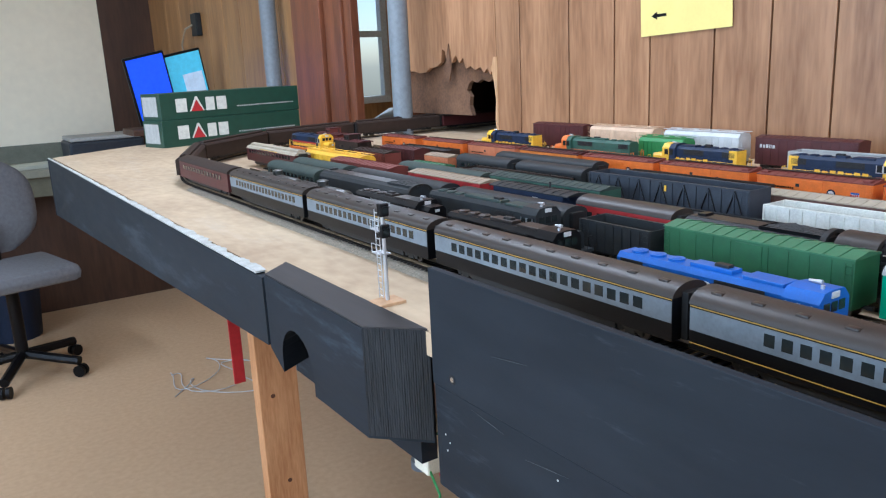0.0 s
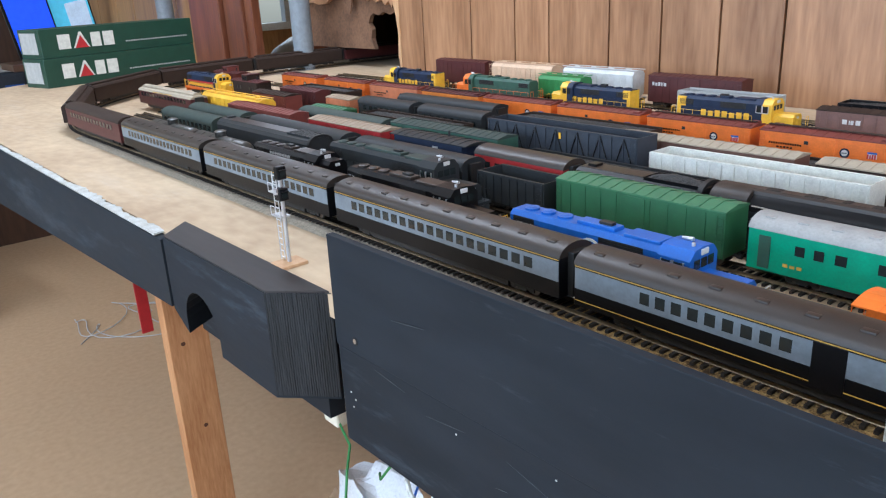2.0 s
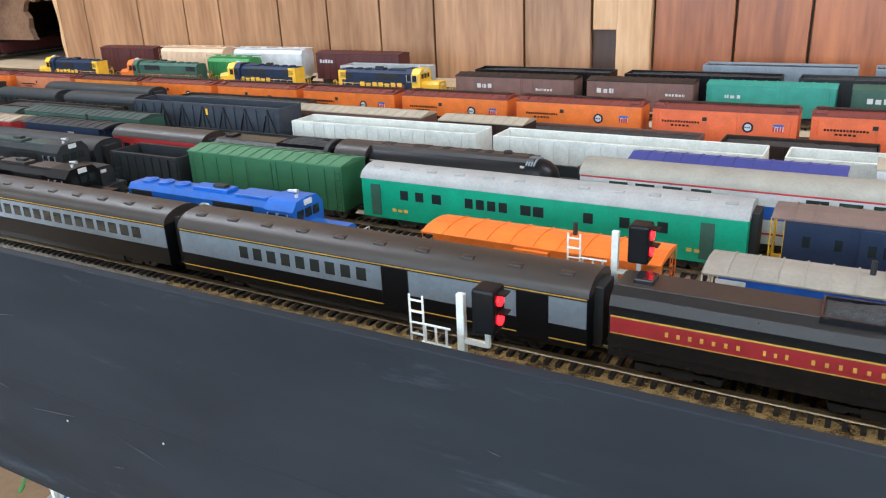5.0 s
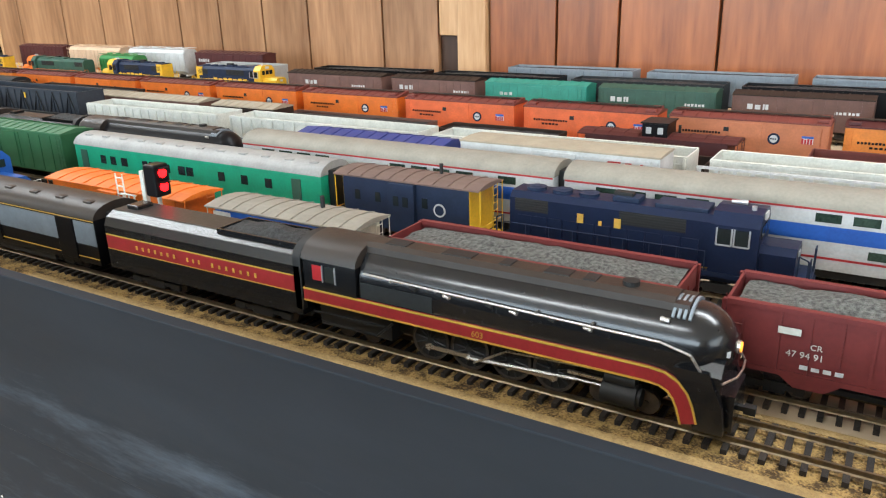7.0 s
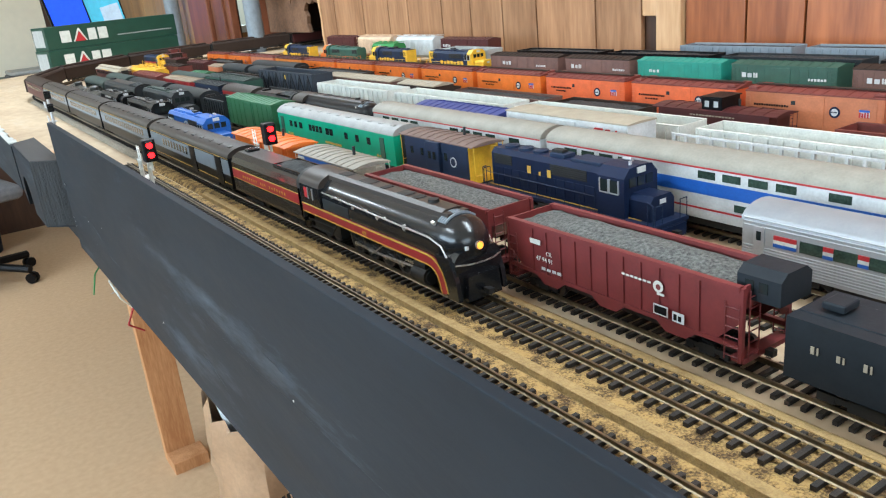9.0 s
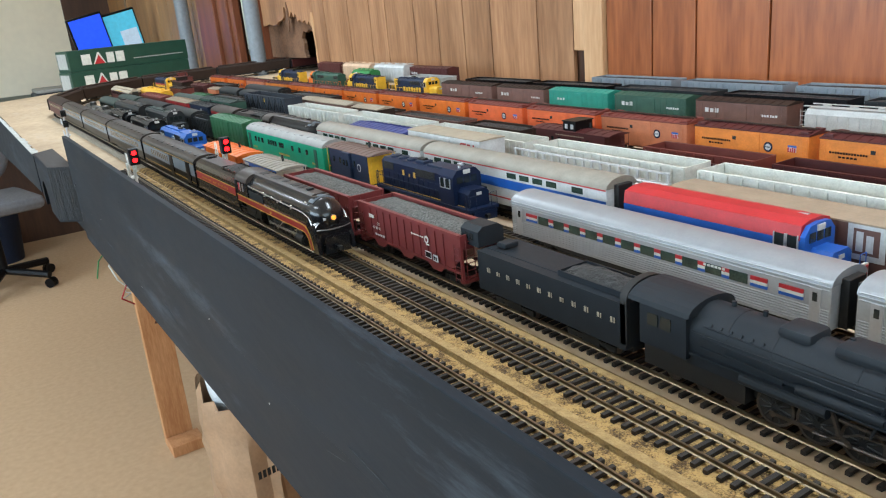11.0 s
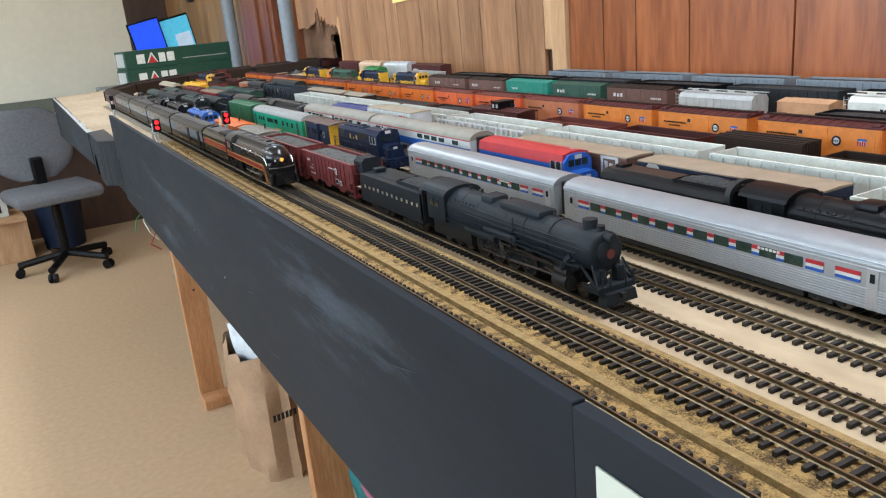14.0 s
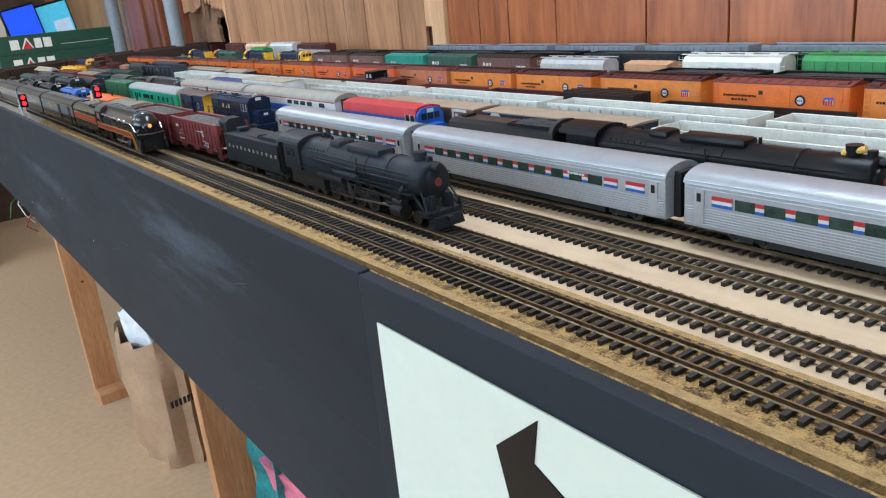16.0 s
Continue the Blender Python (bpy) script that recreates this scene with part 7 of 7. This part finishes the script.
for a, b in zip(vr, vr[1:]):
    for i in range(24):
        back.faces.new((a[i], a[(i + 1) % 24], b[(i + 1) % 24], b[i]))
back.faces.new(vr[0][::-1])
back.faces.new(vr[-1])
part("backrest", back, GREYFAB, ch, smooth=True)
part("back_bar", box(B(), -0.035, 0.035, 0.18, 0.30, 0.42, 0.70, 0.01), P["black"], ch)
part("column", rod(B(), (0, 0, 0.09), (0, 0, 0.455), 0.028, 16), P["black"], ch, smooth=True)
for i in range(5):
    a = 2 * math.pi * i / 5 + 0.35
    lg = line(B(), [(0, 0, 0.11), (0.28 * math.cos(a), 0.28 * math.sin(a), 0.075)], 0.022, 8)
    part("base_arm", lg, P["black"], ch, smooth=True)
    cst = B()
    for o in (-0.014, 0.014):
        c0 = Vector((0.28 * math.cos(a), 0.28 * math.sin(a), 0.028))
        d = Vector((-math.sin(a), math.cos(a), 0))
        rod(cst, c0 + d * (o - 0.008), c0 + d * (o + 0.008), 0.028, 14)
    part("caster", cst, P["black"], ch, smooth=True)
wb = thing("waste_bin", "dark blue plastic bin behind the chair", "bin", pose(0.22, 4.62, 0))
part("shell", rod(B(), (0, 0, 0), (0, 0, 0.38), 0.13, 20, 0.16), P["navy2"], wb, smooth=True)

cb_ = thing("cardboard_box", "open brown cardboard box under the counter", "box", pose(-0.22, 4.55, 0, 0, 0, 6))
part("carton", box(B(), -0.22, 0.22, -0.17, 0.17, 0.0, 0.30, 0.004), PALE, cb_)
part("flap", box(B(), -0.22, 0.22, -0.20, -0.172, 0.27, 0.29), PALE, cb_)
wc = thing("white_carton", "small white carton on the cardboard box", "carton", pose(-0.18, 4.52, 0.302, 0, 0, 14))
part("carton", box(B(), -0.09, 0.09, -0.07, 0.07, 0.0, 0.13, 0.003), P["white"], wc)
part("printed_panel", box(B(), -0.04, 0.05, -0.0712, -0.0702, 0.03, 0.10), P["darkgrey"], wc)

# red card hanging below the deck
tagged(part("red_card", box(B(), 0.000, 0.026, -0.002, 0.002, 0.66, T - 0.021, 0.0012), P["bright_red"], at=pose(0.492, 1.60, 0)), "bright red card hanging under the table edge", "card")


def crumple(bm, amount, scale, seed):
    for v in bm.verts:
        n = noise.noise_vector(v.co * scale + Vector((seed, 0, 0)))
        v.co += n * amount


bagm = material("brown kraft paper", (0.40, 0.26, 0.155), 0.8, vary=0.10, scale=14, bump=0.5, bump_scale=30)
bg = thing("paper_bag", "brown paper grocery bag stuffed with white plastic", "bag", pose(0.64, 0.93, 0, 0, 0, 8))
bb = B()
rim = random.Random(8)
nz, nr = 12, 28
loops = []
for k in range(nz + 1):
    v = k / nz
    ring = []
    for i in range(nr):
        a = 2 * math.pi * i / nr
        c, sn = math.cos(a), math.sin(a)
        q = 1.0 / max(abs(c), abs(sn)) if i % 7 else 1.18
        x, y = 0.085 * c * q * (1 - 0.10 * v), 0.145 * sn * q * (1 - 0.06 * v)
        x -= 0.020 * math.sin(2.4 * v) * (abs(sn) < 0.6)
        pull = 0.014 * noise.noise(Vector((x * 22, y * 22, v * 5.5))) + 0.008 * (1 if (k * 3 + i * 2) % 5 == 0 else 0)
        z = 0.43 * v + (rim.uniform(-0.035, 0.03) if k == nz else 0.012 * noise.noise(Vector((a * 2, v * 6, 4))) * (k > 0))
        ring.append(bb.verts.new((x * (1 + pull * 6), y * (1 + pull * 4), max(0.0, z))))
    loops.append(ring)
for r0, r1 in zip(loops, loops[1:]):
    for i in range(nr):
        bb.faces.new((r0[i], r0[(i + 1) % nr], r1[(i + 1) % nr], r1[i]))
bb.faces.new(loops[0][::-1])
part("bag", bb, bagm, bg, smooth=True)
wp = bmesh.new()
bmesh.ops.create_icosphere(wp, subdivisions=4, radius=0.115)
crumple(wp, 0.050, 13, 8)
for v in wp.verts:
    v.co = Vector((v.co.x * 0.62, v.co.y * 1.0, v.co.z * 1.15 + 0.43))
part("plastic", wp, material("white plastic film", (0.68, 0.72, 0.76), 0.3, vary=0.08, scale=30), bg, "crumpled white plastic bag")
for i in range(9):
    part("printed_mark", box(B(), -0.06 + 0.0133 * i, -0.051 + 0.0133 * i, -0.1655, -0.165, 0.215, 0.237), P["darkgrey"], bg)
pk = box(B(), -0.10, 0.10, -0.10, 0.10, 0.0, 0.36)
bmesh.ops.subdivide_edges(pk, edges=pk.edges, cuts=6, use_grid_fill=True)
crumple(pk, 0.03, 8, 21)
for v in pk.verts:
    v.co.z = max(0.0, v.co.z)
tagged(part("plastic_sack", pk, material("pink plastic film", (0.72, 0.20, 0.30), 0.4, vary=0.15, scale=12), at=pose(0.74, 0.00, 0)), "crumpled pink plastic sack under the table", "sack")
pk = box(B(), -0.07, 0.07, -0.07, 0.07, 0.0, 0.50)
bmesh.ops.subdivide_edges(pk, edges=pk.edges, cuts=6, use_grid_fill=True)
crumple(pk, 0.03, 10, 31)
for v in pk.verts:
    v.co.z = max(0.0, v.co.z)
tagged(part("plastic_sack", pk, material("teal plastic film", (0.03, 0.24, 0.26), 0.4, vary=0.3, scale=12), at=pose(0.70, 0.09, 0)), "crumpled teal and blue plastic sack under the table", "sack")

# wiring below the fascia
wire = thing("wiring", "tangle of thin coloured wires hanging below the table", "wires", pose(0.345, 0.40, T - 0.08))
for i in range(16):
    rng = random.Random(i)
    pts = [(rng.uniform(-0.01, 0.08), rng.uniform(-0.09, 0.07), 0.0)]
    for j in range(6):
        x, y, z = pts[-1]
        pts.append((x + rng.uniform(-0.02, 0.02), y + rng.uniform(-0.035, 0.035), -0.02 - 0.019 * j - rng.uniform(0, 0.012)))
    part("wire", line(B(), pts, 0.0013, 5), P[["bright_red", "bright_green", "royal", "white", "lightgrey", "yellow", "black"][i % 7]], wire)
part("loop", line(B(), [(0.03 + 0.026 * math.cos(a), 0.01 + 0.03 * math.sin(a), -0.115 + 0.018 * math.sin(a)) for a in [math.pi * i / 9 - 0.3 for i in range(14)]], 0.0024, 7), P["white"], wire, "white cable loop", True)
tagged(part("terminal_block", box(B(), -0.012, 0.012, -0.012, 0.012, -0.05, 0.0, 0.002), P["cream"], at=pose(0.345, 0.515, T - 0.105)), "cream plastic connector hanging on a wire", "connector")
# loose white cable over the carpet
for k in range(3):
    pts = [(0.70 + 0.035 * i * 0.55 + 0.06 * math.sin(i * 0.55 + k), 3.20 + 0.10 * k + 0.16 * math.sin(i * 0.35 + 1.3 * k), 0.003 + 0.003 * k) for i in range(22)]
    tagged(part("floor_cable", line(B(), pts, 0.0022, 6), P["lightgrey"], smooth=True), "thin white cable lying loose on the carpet", "cable", "loose cables")

# chalky scuffs on the fascia
for i in range(16):
    rng = random.Random(100 + i)
    y, z, ln, a = rng.uniform(-1.0, 0.40), T - 0.10 + rng.uniform(0, 0.13), rng.uniform(0.006, 0.05), rng.uniform(-0.25, 0.25)
    sc = prism(B(), [(-ln / 2, 0), (0, 0.0003), (ln / 2, 0), (0, -0.0003)], -0.0003, 0.0, "x")
    part("scratch", sc, SCUFF, table, at=pose(0.3048, y, z, math.degrees(a), 0, 0))
